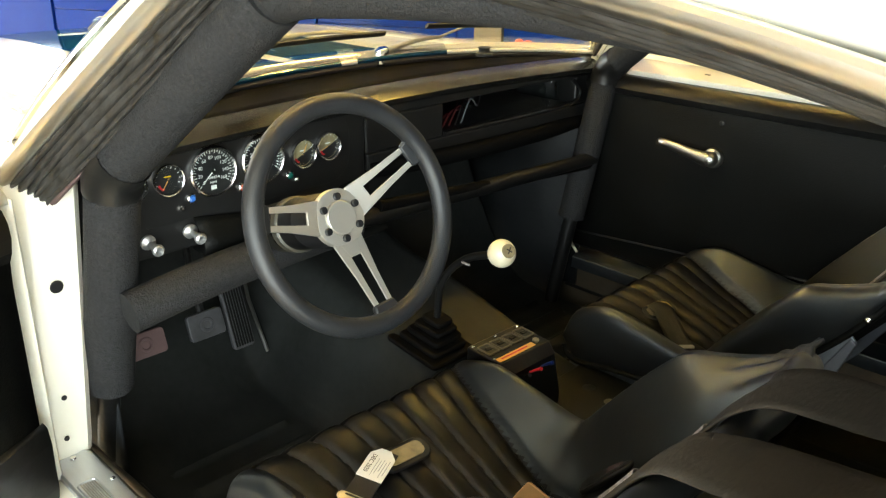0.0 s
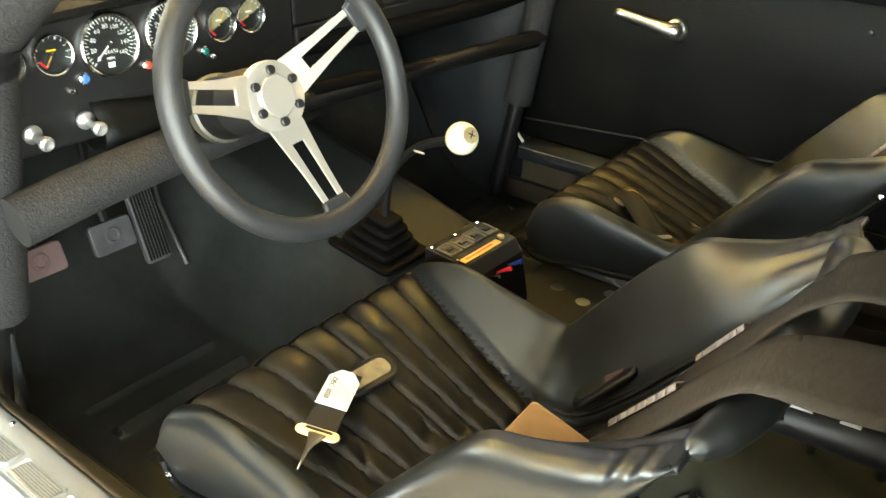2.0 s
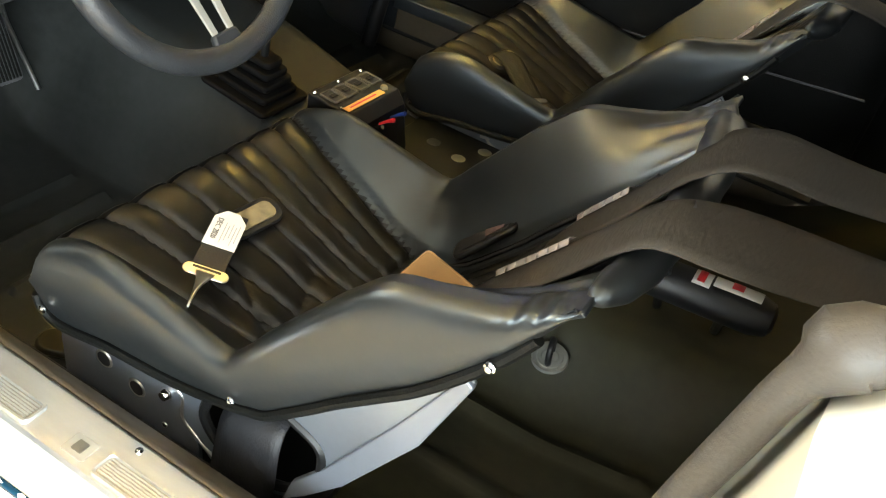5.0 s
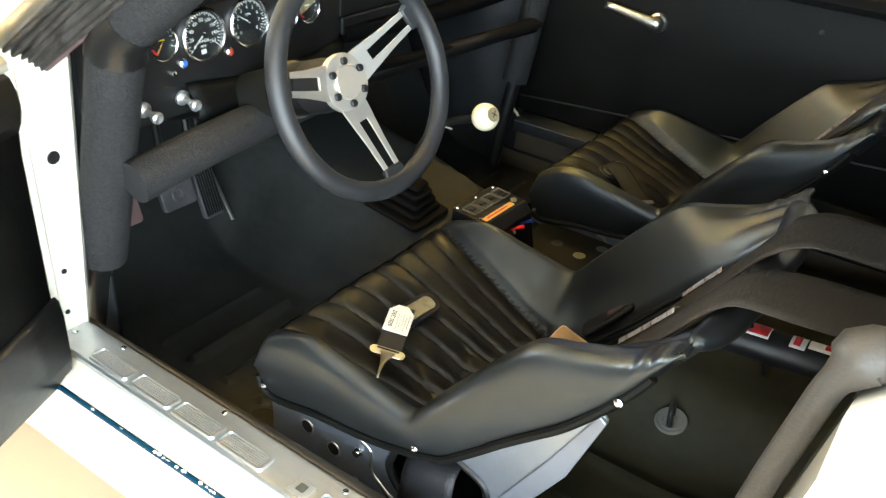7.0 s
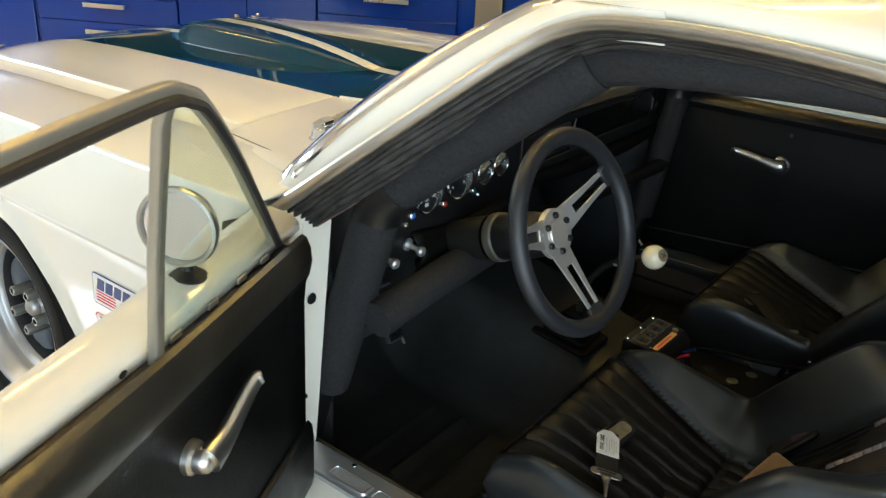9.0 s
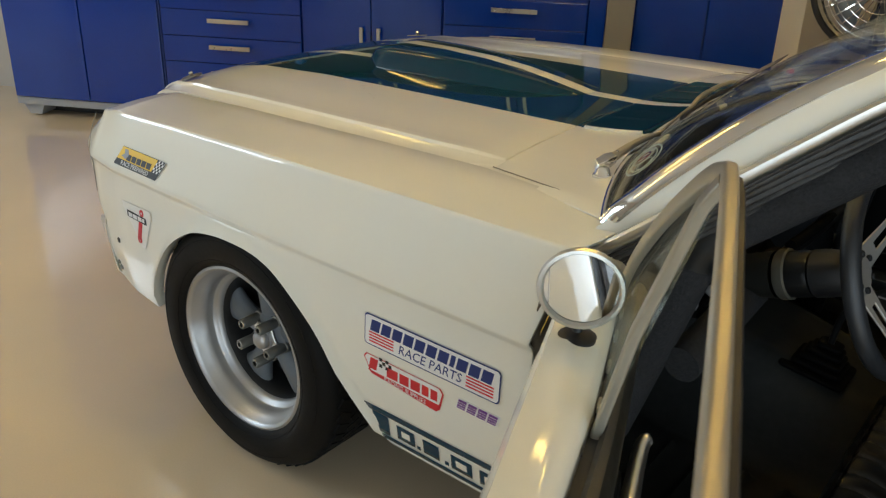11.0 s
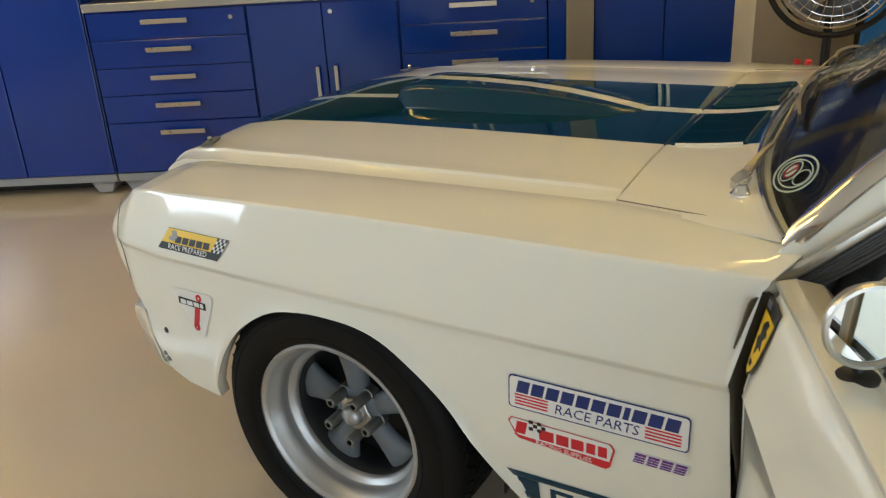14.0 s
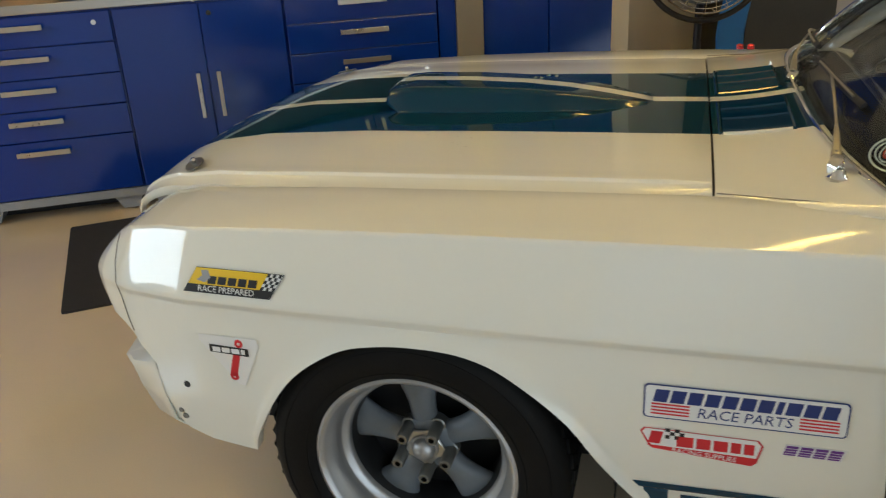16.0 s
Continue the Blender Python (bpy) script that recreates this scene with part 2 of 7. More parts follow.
M["ceiling"] = node_mat("ceiling_paint", (0.60, 0.57, 0.51), 0.9, vary=0.03)
M["trim"] = node_mat("white_trim", (0.78, 0.76, 0.72), 0.5, vary=0.02)
M["epoxy"] = node_mat("tan_epoxy_floor", (0.70, 0.56, 0.385), 0.2, coat=0.9, vary=0.07, scale=1.2, fine=220, rough_vary=0.05)
M["concrete"] = node_mat("driveway_concrete", (0.40, 0.39, 0.36), 0.8, vary=0.12, scale=1.5, fine=60)
M["mat"] = node_mat("black_mat", (0.02, 0.019, 0.018), 0.8, vary=0.3, scale=20, fine=200, bump=0.002, bump_scale=150)
M["dark_wall"] = node_mat("splashback", (0.035, 0.035, 0.032), 0.5, vary=0.3, scale=6)
M["glass"] = glass_mat("clear_glass")
M["tint"] = glass_mat("windscreen_glass", (0.97, 0.99, 0.98))
M["mirror"] = node_mat("mirror_silver", (0.9, 0.9, 0.9), 0.02, 1.0, vary=0.0, rough_vary=0.0)
M["sky_blue"] = node_mat("blue_plastic", (0.01, 0.14, 0.42), 0.35, vary=0.1)
M["tube"] = bpy.data.materials.new("lit_tube")
M["tube"].use_nodes = True
M["tube"].node_tree.nodes["Principled BSDF"].inputs["Emission Color"].default_value = (1, 0.65, 0.15, 1)
M["tube"].node_tree.nodes["Principled BSDF"].inputs["Emission Strength"].default_value = 46.0


# ---- building helpers ----
def thing(name, label, category, at=(0, 0, 0), group="", kind=""):
    ob = new(name)
    ob.location = at
    ob.empty_display_size = 0.05
    return tagged(ob, label, category, group, kind)


def part(name, bm, material, parent=None, label="", smooth=True, bevel=0.0, solid=0.0, crisp=False):
    """Links a bmesh as one mesh object under a thing or a part; the coordinates are the world's."""
    bmesh.ops.recalc_face_normals(bm, faces=bm.faces)
    me = bpy.data.meshes.new(name)
    bm.to_mesh(me)
    bm.free()
    for x in material if isinstance(material, (list, tuple)) else [material]:
        me.materials.append(M[x] if isinstance(x, str) else x)
    ob = new(name, me)
    if smooth:
        for f in me.polygons:
            f.use_smooth = True
        me.set_sharp_from_angle(angle=radians(38))
    if parent:
        ob.parent = parent
        ob.matrix_parent_inverse = parent.matrix_world.inverted() if parent.type != "EMPTY" else Matrix.Translation(-Vector(parent.location))
    if solid:
        s = ob.modifiers.new("thick", "SOLIDIFY")
        s.thickness, s.offset = solid, -1
    if bevel:
        s = ob.modifiers.new("round", "BEVEL")
        s.width, s.segments, s.limit_method = bevel, 2, "ANGLE"
    if crisp:
        s = ob.modifiers.new("crisp", "WEIGHTED_NORMAL")
        s.weight, s.keep_sharp = 60, True
    if label:
        ob["label"] = label
    return ob


def lone(name, bm, material, label, category, kind="", group="", **more):
    """A thing that is one mesh."""
    return tagged(part(name, bm, material, None, **more), label, category, group, kind)


def box(bm, lo, hi, m=None):
    lo, hi = Vector(lo), Vector(hi)
    g = bmesh.ops.create_cube(bm, size=1.0)
    t = Matrix.Translation((lo + hi) / 2) @ Matrix.Diagonal((*(hi - lo), 1))
    bmesh.ops.transform(bm, matrix=(m or Matrix()) @ t, verts=g["verts"])
    return g["verts"]


def box_bm(lo, hi, m=None):
    bm = bmesh.new()
    box(bm, lo, hi, m)
    return bm


def loft(rows, close=False, caps=False, mats=None, bm=None):
    """Joins rows of points, each of the same length, into a sheet. close: each row is a ring. mats(i, j): the face's material."""
    bm = bm or bmesh.new()
    vs = [[bm.verts.new(p) for p in r] for r in rows]
    n = len(vs[0])
    for i in range(len(vs) - 1):
        for j in range(n if close else n - 1):
            k = (j + 1) % n
            f = bm.faces.new((vs[i][j], vs[i][k], vs[i + 1][k], vs[i + 1][j]))
            if mats:
                f.material_index = mats(i, j)
    if caps:
        for r in (vs[0][::-1], vs[-1]):
            bm.faces.new(r)
    return bm


def lathe(profile, m=None, seg=32, caps=False, bm=None):
    """Turns a profile of (radius, height) about z."""
    rows = [[Vector((r * math.cos(a), r * math.sin(a), z)) for a in (2 * math.pi * k / seg for k in range(seg))] for r, z in profile]
    if m:
        rows = [[m @ p for p in r] for r in rows]
    return loft(rows, True, caps, bm=bm)


def smooth_path(pts, n):
    """Points along a Catmull-Rom curve through pts."""
    pts = [Vector(p) for p in pts]
    pts = [2 * pts[0] - pts[1], *pts, 2 * pts[-1] - pts[-2]]
    out, spans = [], len(pts) - 3
    for i in range(n):
        s = i / (n - 1) * spans
        k = min(int(s), spans - 1)
        t = s - k
        a, b, c, d = pts[k:k + 4]
        out.append(0.5 * (2 * b + (c - a) * t + (2 * a - 5 * b + 4 * c - d) * t * t + (3 * b - a - 3 * c + d) * t ** 3))
    return out


def tube(pts, radius, seg=16, caps=True, bm=None, ring=False, flat=1.0, up=None, square=1.0):
    """A round bar along pts; radius may be a list. flat squashes it along the second normal, square < 1 flattens its sides."""
    pts = [Vector(p) for p in pts]
    rows, n0 = [], None
    for i, p in enumerate(pts):
        a, b = pts[max(i - 1, 0)], pts[min(i + 1, len(pts) - 1)]
        if ring:
            a, b = pts[(i - 1) % len(pts)], pts[(i + 1) % len(pts)]
        d = (b - a).normalized()
        if n0 is None:
            n0 = Vector(up) if up else d.orthogonal()
        n0 = (n0 - d * n0.dot(d)).normalized()
        n1 = d.cross(n0)
        r = radius[i] if isinstance(radius, (list, tuple)) else radius
        rows.append([p + r * (math.copysign(abs(math.cos(t)) ** square, math.cos(t)) * n0 * flat + math.copysign(abs(math.sin(t)) ** square, math.sin(t)) * n1) for t in (2 * math.pi * (k + 0.5) / seg for k in range(seg))])
    if ring:
        rows.append(rows[0])
        bm = loft(rows, True, False, bm=bm)
        bmesh.ops.remove_doubles(bm, verts=bm.verts, dist=1e-6)
        return bm
    return loft(rows, True, caps, bm=bm)


def plate(points, depth, m=None, bm=None):
    """A flat outline in the local xy plane, given a thickness along z."""
    bm = bm or bmesh.new()
    m = m or Matrix()
    lo = [bm.verts.new(m @ Vector((x, y, 0))) for x, y in points]
    hi = [bm.verts.new(m @ Vector((x, y, depth))) for x, y in points]
    bm.faces.new(lo[::-1])
    bm.faces.new(hi)
    n = len(points)
    for i in range(n):
        bm.faces.new((lo[i], lo[(i + 1) % n], hi[(i + 1) % n], hi[i]))
    return bm


def round_rect(w, h, r, n=5):
    out = []
    for cx, cy, a0 in ((w / 2 - r, h / 2 - r, 0), (-w / 2 + r, h / 2 - r, 90), (-w / 2 + r, -h / 2 + r, 180), (w / 2 - r, -h / 2 + r, 270)):
        for k in range(n + 1):
            a = radians(a0 + 90 * k / n)
            out.append((cx + r * math.cos(a), cy + r * math.sin(a)))
    return out


def axes(origin, x, y):
    """A frame with its x and y axes along the given directions."""
    x = Vector(x).normalized()
    z = x.cross(Vector(y)).normalized()
    y = z.cross(x)
    m = Matrix((x, y, z)).transposed().to_4x4()
    m.translation = Vector(origin)
    return m


def interp(x, table):
    xs, ys = zip(*table)
    return float(np.interp(x, xs, ys))


def words(name, text, size, m, material, parent, shear=0.0, space=1.0, align="CENTER"):
    """Lettering as a thin mesh."""
    cu = bpy.data.curves.new(name, "FONT")
    cu.body, cu.size, cu.shear, cu.space_character, cu.align_x, cu.align_y = text, size, shear, space, align, "CENTER"
    cu.extrude, cu.resolution_u = 0.0002, 2
    tmp = bpy.data.objects.new("tmp", cu)
    me = bpy.data.meshes.new_from_object(tmp)
    bpy.data.objects.remove(tmp)
    bm = bmesh.new()
    bm.from_mesh(me)
    bpy.data.meshes.remove(me)
    bm.transform(m)
    return part(name, bm, material, parent, smooth=False)


# ---- the garage ----
def room_box(lo, hi):
    return box_bm(lo, hi, ROOM_M)


T = 0.15
lone("floor", room_box((WALL_L - T, WALL_DOOR - T, -0.2), (WALL_R + T, WALL_BACK + T, 0.0)), "epoxy", "glossy tan epoxy garage floor", "floor", "structure", smooth=False)
lone("ceiling", room_box((WALL_L - T, WALL_DOOR - T, CEIL), (WALL_R + T, WALL_BACK + T, CEIL + T)), "ceiling", "plain warm white garage ceiling", "ceiling", "structure", smooth=False)
lone("wall_back", room_box((WALL_L - T, WALL_BACK, 0), (WALL_R + T, WALL_BACK + T, CEIL)), "wall", "painted wall behind the cabinets", "wall", "structure", smooth=False)
bm = room_box((WALL_L - T, WALL_DOOR, 0), (WALL_L, -1.5, CEIL))
box(bm, (WALL_L - T, 0.8, 0), (WALL_L, WALL_BACK, CEIL), ROOM_M)
box(bm, (WALL_L - T, -1.5, 2.32), (WALL_L, 0.8, CEIL), ROOM_M)
lone("wall_left", bm, "wall", "painted side wall with a wide unseen doorway, added for side light", "wall", "structure", smooth=False)
lone("wall_right", room_box((WALL_R, WALL_DOOR, 0), (WALL_R + T, WALL_BACK, CEIL)), "wall", "plain painted garage side wall", "wall", "structure", smooth=False)
bm = room_box((WALL_L - T, WALL_DOOR - T, 0), (-3.1, WALL_DOOR, CEIL))
box(bm, (5.5, WALL_DOOR - T, 0), (WALL_R + T, WALL_DOOR, CEIL), ROOM_M)
box(bm, (-3.1, WALL_DOOR - T, 2.36), (5.5, WALL_DOOR, CEIL), ROOM_M)
lone("wall_front", bm, "wall", "wall with the open garage door", "wall", "structure", smooth=False)
bm = bmesh.new()
box(bm, (-70, -80, -0.46), (70, 60, -0.22), ROOM_M)
lone("ground", bm, "concrete", "pale concrete driveway outside the garage", "ground", "structure", smooth=False)

for i, (u, v) in enumerate(((-2.6, -0.6), (0.5, -0.6), (3.6, -0.6), (-1.7, 1.0), (1.3, 0.9))):
    c = ROOM_M @ Vector((u, v, CEIL - 0.05))
    lt = thing("ceiling_light", "white ceiling fixture with a lit warm tube", "ceiling light", c, "ceiling lights")
    m = ROOM_M @ Matrix.Translation((u, v, CEIL))
    part("housing", box_bm((-0.62, -0.09, -0.05), (0.62, 0.09, 0), m), "trim", lt, smooth=False)
    part("tube", tube([m @ Vector((-0.58, 0, -0.075)), m @ Vector((0.58, 0, -0.075))], 0.022, 12), "tube", lt)


# cabinets along the back wall; fronts at v = FRONT
FRONT = 1.915


def cab_m(u, v=0.0, z=0.0):
    return ROOM_M @ Matrix.Translation((u, FRONT + v, z))


def handle_bar(m, length, upright, parent):
    """A flat bar pull on two posts, in the plane of the front (local x along, z up)."""
    bm = bmesh.new()
    h = length / 2
    if upright:
        box(bm, (-0.009, -0.034, -h), (0.009, -0.026, h), m)
        box(bm, (-0.006, -0.028, -h + 0.01), (0.006, 0, -h + 0.022), m)
        box(bm, (-0.006, -0.028, h - 0.022), (0.006, 0, h - 0.01), m)
    else:
        box(bm, (-h, -0.036, -0.011), (h, -0.028, 0.011), m)
        box(bm, (-h + 0.01, -0.03, -0.006), (-h + 0.022, 0, 0.006), m)
        box(bm, (h - 0.022, -0.03, -0.006), (h - 0.01, 0, 0.006), m)
    return part("handle", bm, "handle", parent, "brushed nickel bar handle", smooth=False, bevel=0.0015)


def lock(m, parent):
    part("lock", lathe([(0.0, -0.006), (0.011, -0.006), (0.011, 0.0)], m @ Matrix.Rotation(radians(-90), 4, "X"), 16), "chrome", parent)


def feet(u0, u1, depth, parent):
    for u in (u0 + 0.02, u1 - 0.15):
        m = cab_m(u)
        pts = [(0.0, 0.07), (0.13, 0.07), (0.105, 0.010), (0.035, 0.010)]
        bm = plate(pts, depth * 0.9, m @ axes((0, 0.03, 0), (1, 0, 0), (0, 0, 1)) @ Matrix.Diagonal((1, 1, -1, 1)))
        part("foot", bm, "cab_grey", parent, smooth=False)
        part("glide", lathe([(0.0, 0.012), (0.006, 0.012), (0.018, 0.006), (0.02, 0.0), (0, 0)], cab_m(u + 0.07, 0.1), 12), "steel", parent)


def base_cabinet(u0, u1, drawers, label, name):
    c = cab_m((u0 + u1) / 2, 0.3).translation
    cab = thing(name, label, "cabinet", c, "base cabinets along the wall")
    part("body", box_bm((u0, 0.022, 0.11), (u1, 0.6, 0.925), cab_m(0)), "cabinet", cab, smooth=False, bevel=0.002)
    part("base_rail", box_bm((u0, 0.012, 0.07), (u1, 0.59, 0.11), cab_m(0)), "cab_grey", cab, "grey base rail", smooth=False)
    feet(u0, u1, 0.55, cab)
    part("kick_board", box_bm((u0, 0.16, 0.0), (u1, 0.18, 0.07), cab_m(0)), "black", cab, "black recessed kick board", smooth=False)
    if drawers:
        tops = [0.918, 0.785, 0.65, 0.513, 0.375, 0.115]
        for a, b in zip(tops[:-1], tops[1:]):
            d = part("drawer", box_bm((u0 + 0.006, 0.0, b + 0.004), (u1 - 0.006, 0.024, a), cab_m(0)), "cabinet", cab, smooth=False, bevel=0.003)
            handle_bar(cab_m((u0 + u1) / 2, 0, a - 0.045), 0.225, False, d)
            if a > 0.9:
                lock(cab_m(u1 - 0.075, 0, a - 0.045), d)
    else:
        mid = (u0 + u1) / 2
        for a, b, hu in ((u0 + 0.006, mid - 0.002, mid - 0.045), (mid + 0.002, u1 - 0.006, mid + 0.045)):
            d = part("door", box_bm((a, 0.0, 0.116), (b, 0.024, 0.918), cab_m(0)), "cabinet", cab, smooth=False, bevel=0.003)
            handle_bar(cab_m(hu, 0, 0.515), 0.205, True, d)
            if hu > mid:
                lock(cab_m(mid + 0.04, 0, 0.873), d)
    return cab


def tall_cabinet(u0, u1, doors, label):
    c = cab_m((u0 + u1) / 2, 0.3).translation
    cab = thing("tall_cabinet", label, "cabinet", c, "tall cabinets along the wall")
    part("body", box_bm((u0, 0.022, 0.11), (u1, 0.6, 2.15), cab_m(0)), "cabinet", cab, smooth=False, bevel=0.002)
    part("base_rail", box_bm((u0, 0.012, 0.07), (u1, 0.59, 0.11), cab_m(0)), "cab_grey", cab, "grey base rail", smooth=False)
    feet(u0, u1, 0.55, cab)
    part("kick_board", box_bm((u0, 0.16, 0.0), (u1, 0.18, 0.07), cab_m(0)), "black", cab, "black recessed kick board", smooth=False)
    w = (u1 - u0) / doors
    for k in range(doors):
        d = part("door", box_bm((u0 + k * w + 0.005, 0, 0.116), (u0 + (k + 1) * w - 0.003, 0.024, 2.14), cab_m(0)), "cabinet", cab, smooth=False, bevel=0.003)
        handle_bar(cab_m(u0 + (k + (0.06 if k else 0.94)) * w, 0, 1.25), 0.225, True, d)
    return cab


U0 = -1.92
UE = 0.315
tall_cabinet(U0 - 0.012 - 0.92, U0 - 0.012, 2, "tall glossy royal blue two-door garage cabinet")
base_cabinet(U0, -1.135, True, "royal blue garage cabinet with five drawers", "drawer_cabinet")
base_cabinet(-1.135, -0.40, False, "royal blue garage cabinet with two doors", "door_cabinet")
base_cabinet(-0.40, UE, True, "royal blue garage cabinet with five drawers", "drawer_cabinet")
lone("worktop", box_bm((U0, -0.02, 0.928), (UE, 0.6, 0.968), cab_m(0)), "steel", "long stainless steel worktop over the base cabinets", "worktop", smooth=False, bevel=0.004)
# only the foot is known; the unseen height darkens the hood's reflections
lone("splashback", box_bm((U0, 0.585, 0.97), (UE, 0.6, 2.2), cab_m(0)), "dark_wall", "dark panel above the worktop, carried up unseen to darken hood reflections", "splashback", smooth=False)
lone("cabinet_end_panel", box_bm((UE + 0.002, -0.005, 0.0), (UE + 0.083, 0.6, 2.15), cab_m(0)), "cabinet", "plain blue end panel", "panel", smooth=False)
lone("filler_panel", box_bm((UE + 0.086, -0.02, 0.0), (UE + 0.215, 0.6, 2.15), cab_m(0)), "filler", "grey filler panel between cabinets", "panel", smooth=False)
tall_cabinet(UE + 0.218, UE + 0.888, 2, "tall royal blue two-door garage locker")
lone("door_casing", box_bm((UE + 0.893, 0.05, 0), (UE + 1.0, 0.62, 2.3), cab_m(0)), "trim", "white painted door casing", "trim", "structure", smooth=False)

# unseen wall cabinets, added so that the hood reflects dark blue
for a, b in ((U0, -1.135), (-1.135, -0.40), (-0.40, UE)):
    wc = thing("unseen_wall_cabinet", "unseen royal blue two-door wall cabinet, added for reflections in the hood", "cabinet", cab_m((a + b) / 2, 0.45, 1.36).translation, "wall cabinets")
    part("body", box_bm((a, 0.26, 1.36), (b, 0.58, 2.15), cab_m(0)), "cabinet", wc, smooth=False, bevel=0.002)
    for p, q, hu in ((a + 0.005, (a + b) / 2 - 0.002, (a + b) / 2 - 0.045), ((a + b) / 2 + 0.002, b - 0.005, (a + b) / 2 + 0.045)):
        d = part("door", box_bm((p, 0.236, 1.365), (q, 0.258, 2.145), cab_m(0)), "cabinet", wc, smooth=False, bevel=0.003)
        handle_bar(cab_m(hu, 0.236, 1.5), 0.205, True, d)

# small things on the worktop
can = thing("spray_bottle", "small teal bottle on the worktop", "bottle", cab_m(-1.3, 0.3, 0.97).translation)
part("bottle", lathe([(0, 0.972), (0.035, 0.972), (0.036, 1.08), (0.015, 1.11), (0.015, 1.13), (0, 1.13)], cab_m(-1.3, 0.3), 16), "sky_blue", can)
lone("cardboard_tray", box_bm((-1.62, 0.2, 0.972), (-1.38, 0.42, 1.03), cab_m(0)), "tan", "low brown cardboard tray on the worktop", "tray", smooth=False)
lone("tool_rod", tube([cab_m(-0.88, 0.02, 0.972) @ Vector((0, 0, 0.006)), cab_m(-0.78, -0.055, 0.935) @ Vector((0, 0, 0)), ], 0.006, 8), "trim", "white rod lying over the worktop edge", "rod")

# pedestal fan
FAN = ROOM_M @ Vector((1.55, 1.66, 0))
fan = thing("pedestal_fan", "black pedestal fan with chrome blade guard", "fan", FAN)
fm = Matrix.Translation(FAN) @ Matrix.Rotation(radians(10), 4, "Z")
FH = 0.965
part("base", lathe([(0, 0), (0.25, 0), (0.25, 0.012), (0.05, 0.04), (0, 0.04)], fm, 32), "black", fan)
part("post", tube([fm @ Vector((0, 0.09, 0.03)), fm @ Vector((0, 0.09, FH))], 0.02, 12), "black", fan)
fr = fm @ Matrix.Translation((0, 0, FH)) @ Matrix.Rotation(radians(90), 4, "X")
circ = lambda r, z, n=48: [fr @ Vector((r * math.cos(2 * math.pi * k / n), r * math.sin(2 * math.pi * k / n), z)) for k in range(n)]
part("hoop", tube(circ(0.285, 0.0), 0.014, 10, ring=True), "black", fan)
g = part("guard", tube(circ(0.245, 0.05), 0.005, 6, ring=True), "chrome", fan, "chrome wire guard")
bm = bmesh.new()
for r, z in ((0.06, 0.1), (0.11, 0.098), (0.15, 0.09), (0.19, 0.08), (0.22, 0.068)):
    tube(circ(r, z), 0.0022, 5, bm=bm, ring=True)
part("wire_ring", bm, "chrome", g)
bm = bmesh.new()
for k in range(28):
    a = 2 * math.pi * k / 28
    d = Vector((math.cos(a), math.sin(a), 0))
    tube([fr @ (d * r + Vector((0, 0, z))) for r, z in ((0.05, 0.1), (0.16, 0.09), (0.245, 0.05), (0.25, -0.06))], 0.0022, 5, bm=bm)
part("wire_spoke", bm, "chrome", g)
for k in range(4):
    a = 2 * math.pi * k / 4 + 0.4
    rows = []
    for r in (0.045, 0.10, 0.16, 0.215):
        w = 0.25 + 0.5 * r / 0.2
        rows.append([fr @ Vector((r * math.cos(a + t), r * math.sin(a + t), 0.05 * (t / w))) for t in np.linspace(-w, w, 7)])
    part("blade", loft(rows), "spoke_grey", fan, solid=0.003)
part("motor", lathe([(0, 0.06), (0.05, 0.06), (0.055, 0.0), (0.07, -0.05), (0.06, -0.16), (0, -0.17)], fr, 24), "black", fan)
part("clip", box_bm((-0.02, 0.24, 0.03), (0.02, 0.262, 0.06), fr), "chrome", fan, smooth=False)

# blue sheet behind the fan, and the floor mat
lone("tarpaulin", loft([[cab_m(1.87 + 0.02 * math.sin(z * 9), 0.1 + 0.015 * math.sin(6 * u + 4 * z), z) @ Vector((u, 0, 0)) for u in np.linspace(0, 0.16, 14)] for z in np.linspace(0.0, 1.15, 12)]), "sky_blue", "hanging bright blue plastic sheet", "sheet", solid=0.004)
bm = plate(round_rect(1.2, 0.89, 0.012), 0.010, Matrix.Translation((-1.394, 0.816, 0.0)) @ Matrix.Rotation(radians(35), 4, "Z"))
lone("floor_mat", bm, "mat", "black rubber floor mat before the cabinets", "mat", smooth=False)
lone("wall_panel", box_bm((2.05, 0.15, 0.0), (2.6, 0.62, 2.3), cab_m(0)), "dark_wall", "dark grey tall panel by the wall", "panel", smooth=False)


# ---- the car: x to the rear from the front axle, y to the passenger side ----
car = thing("race_coupe", "cream white vintage race coupe with blue stripes, driver door open", "car")

ARCH = [(-0.345, 0.295), (-0.33, 0.335), (-0.30, 0.395), (-0.249, 0.477), (-0.194, 0.534), (-0.12, 0.58), (-0.05, 0.598), (0.03, 0.604), (0.12, 0.597),
        (0.20, 0.566), (0.30, 0.490), (0.364, 0.409), (0.414, 0.347), (0.478, 0.279)]
ARCH = [(p.x, p.z) for p in smooth_path([(x, 0, z) for x, z in ARCH], 80)]
TOPZ = [(-0.72, 0.70), (-0.68, 0.738), (-0.62, 0.762), (-0.5, 0.786), (-0.2, 0.803), (0.2, 0.815), (0.5, 0.822), (0.85, 0.828)]
EDGEZ = [(-0.72, 0.685), (-0.69, 0.715), (-0.66, 0.738), (-0.62, 0.757), (-0.5, 0.777), (-0.23, 0.793), (0.1, 0.804), (0.385, 0.810), (0.85, 0.815)]
SIDEY = [(-0.73, 0.70), (-0.70, 0.752), (-0.66, 0.79), (-0.58, 0.825), (-0.45, 0.847), (-0.2, 0.858), (0.3, 0.868), (0.85, 0.872)]
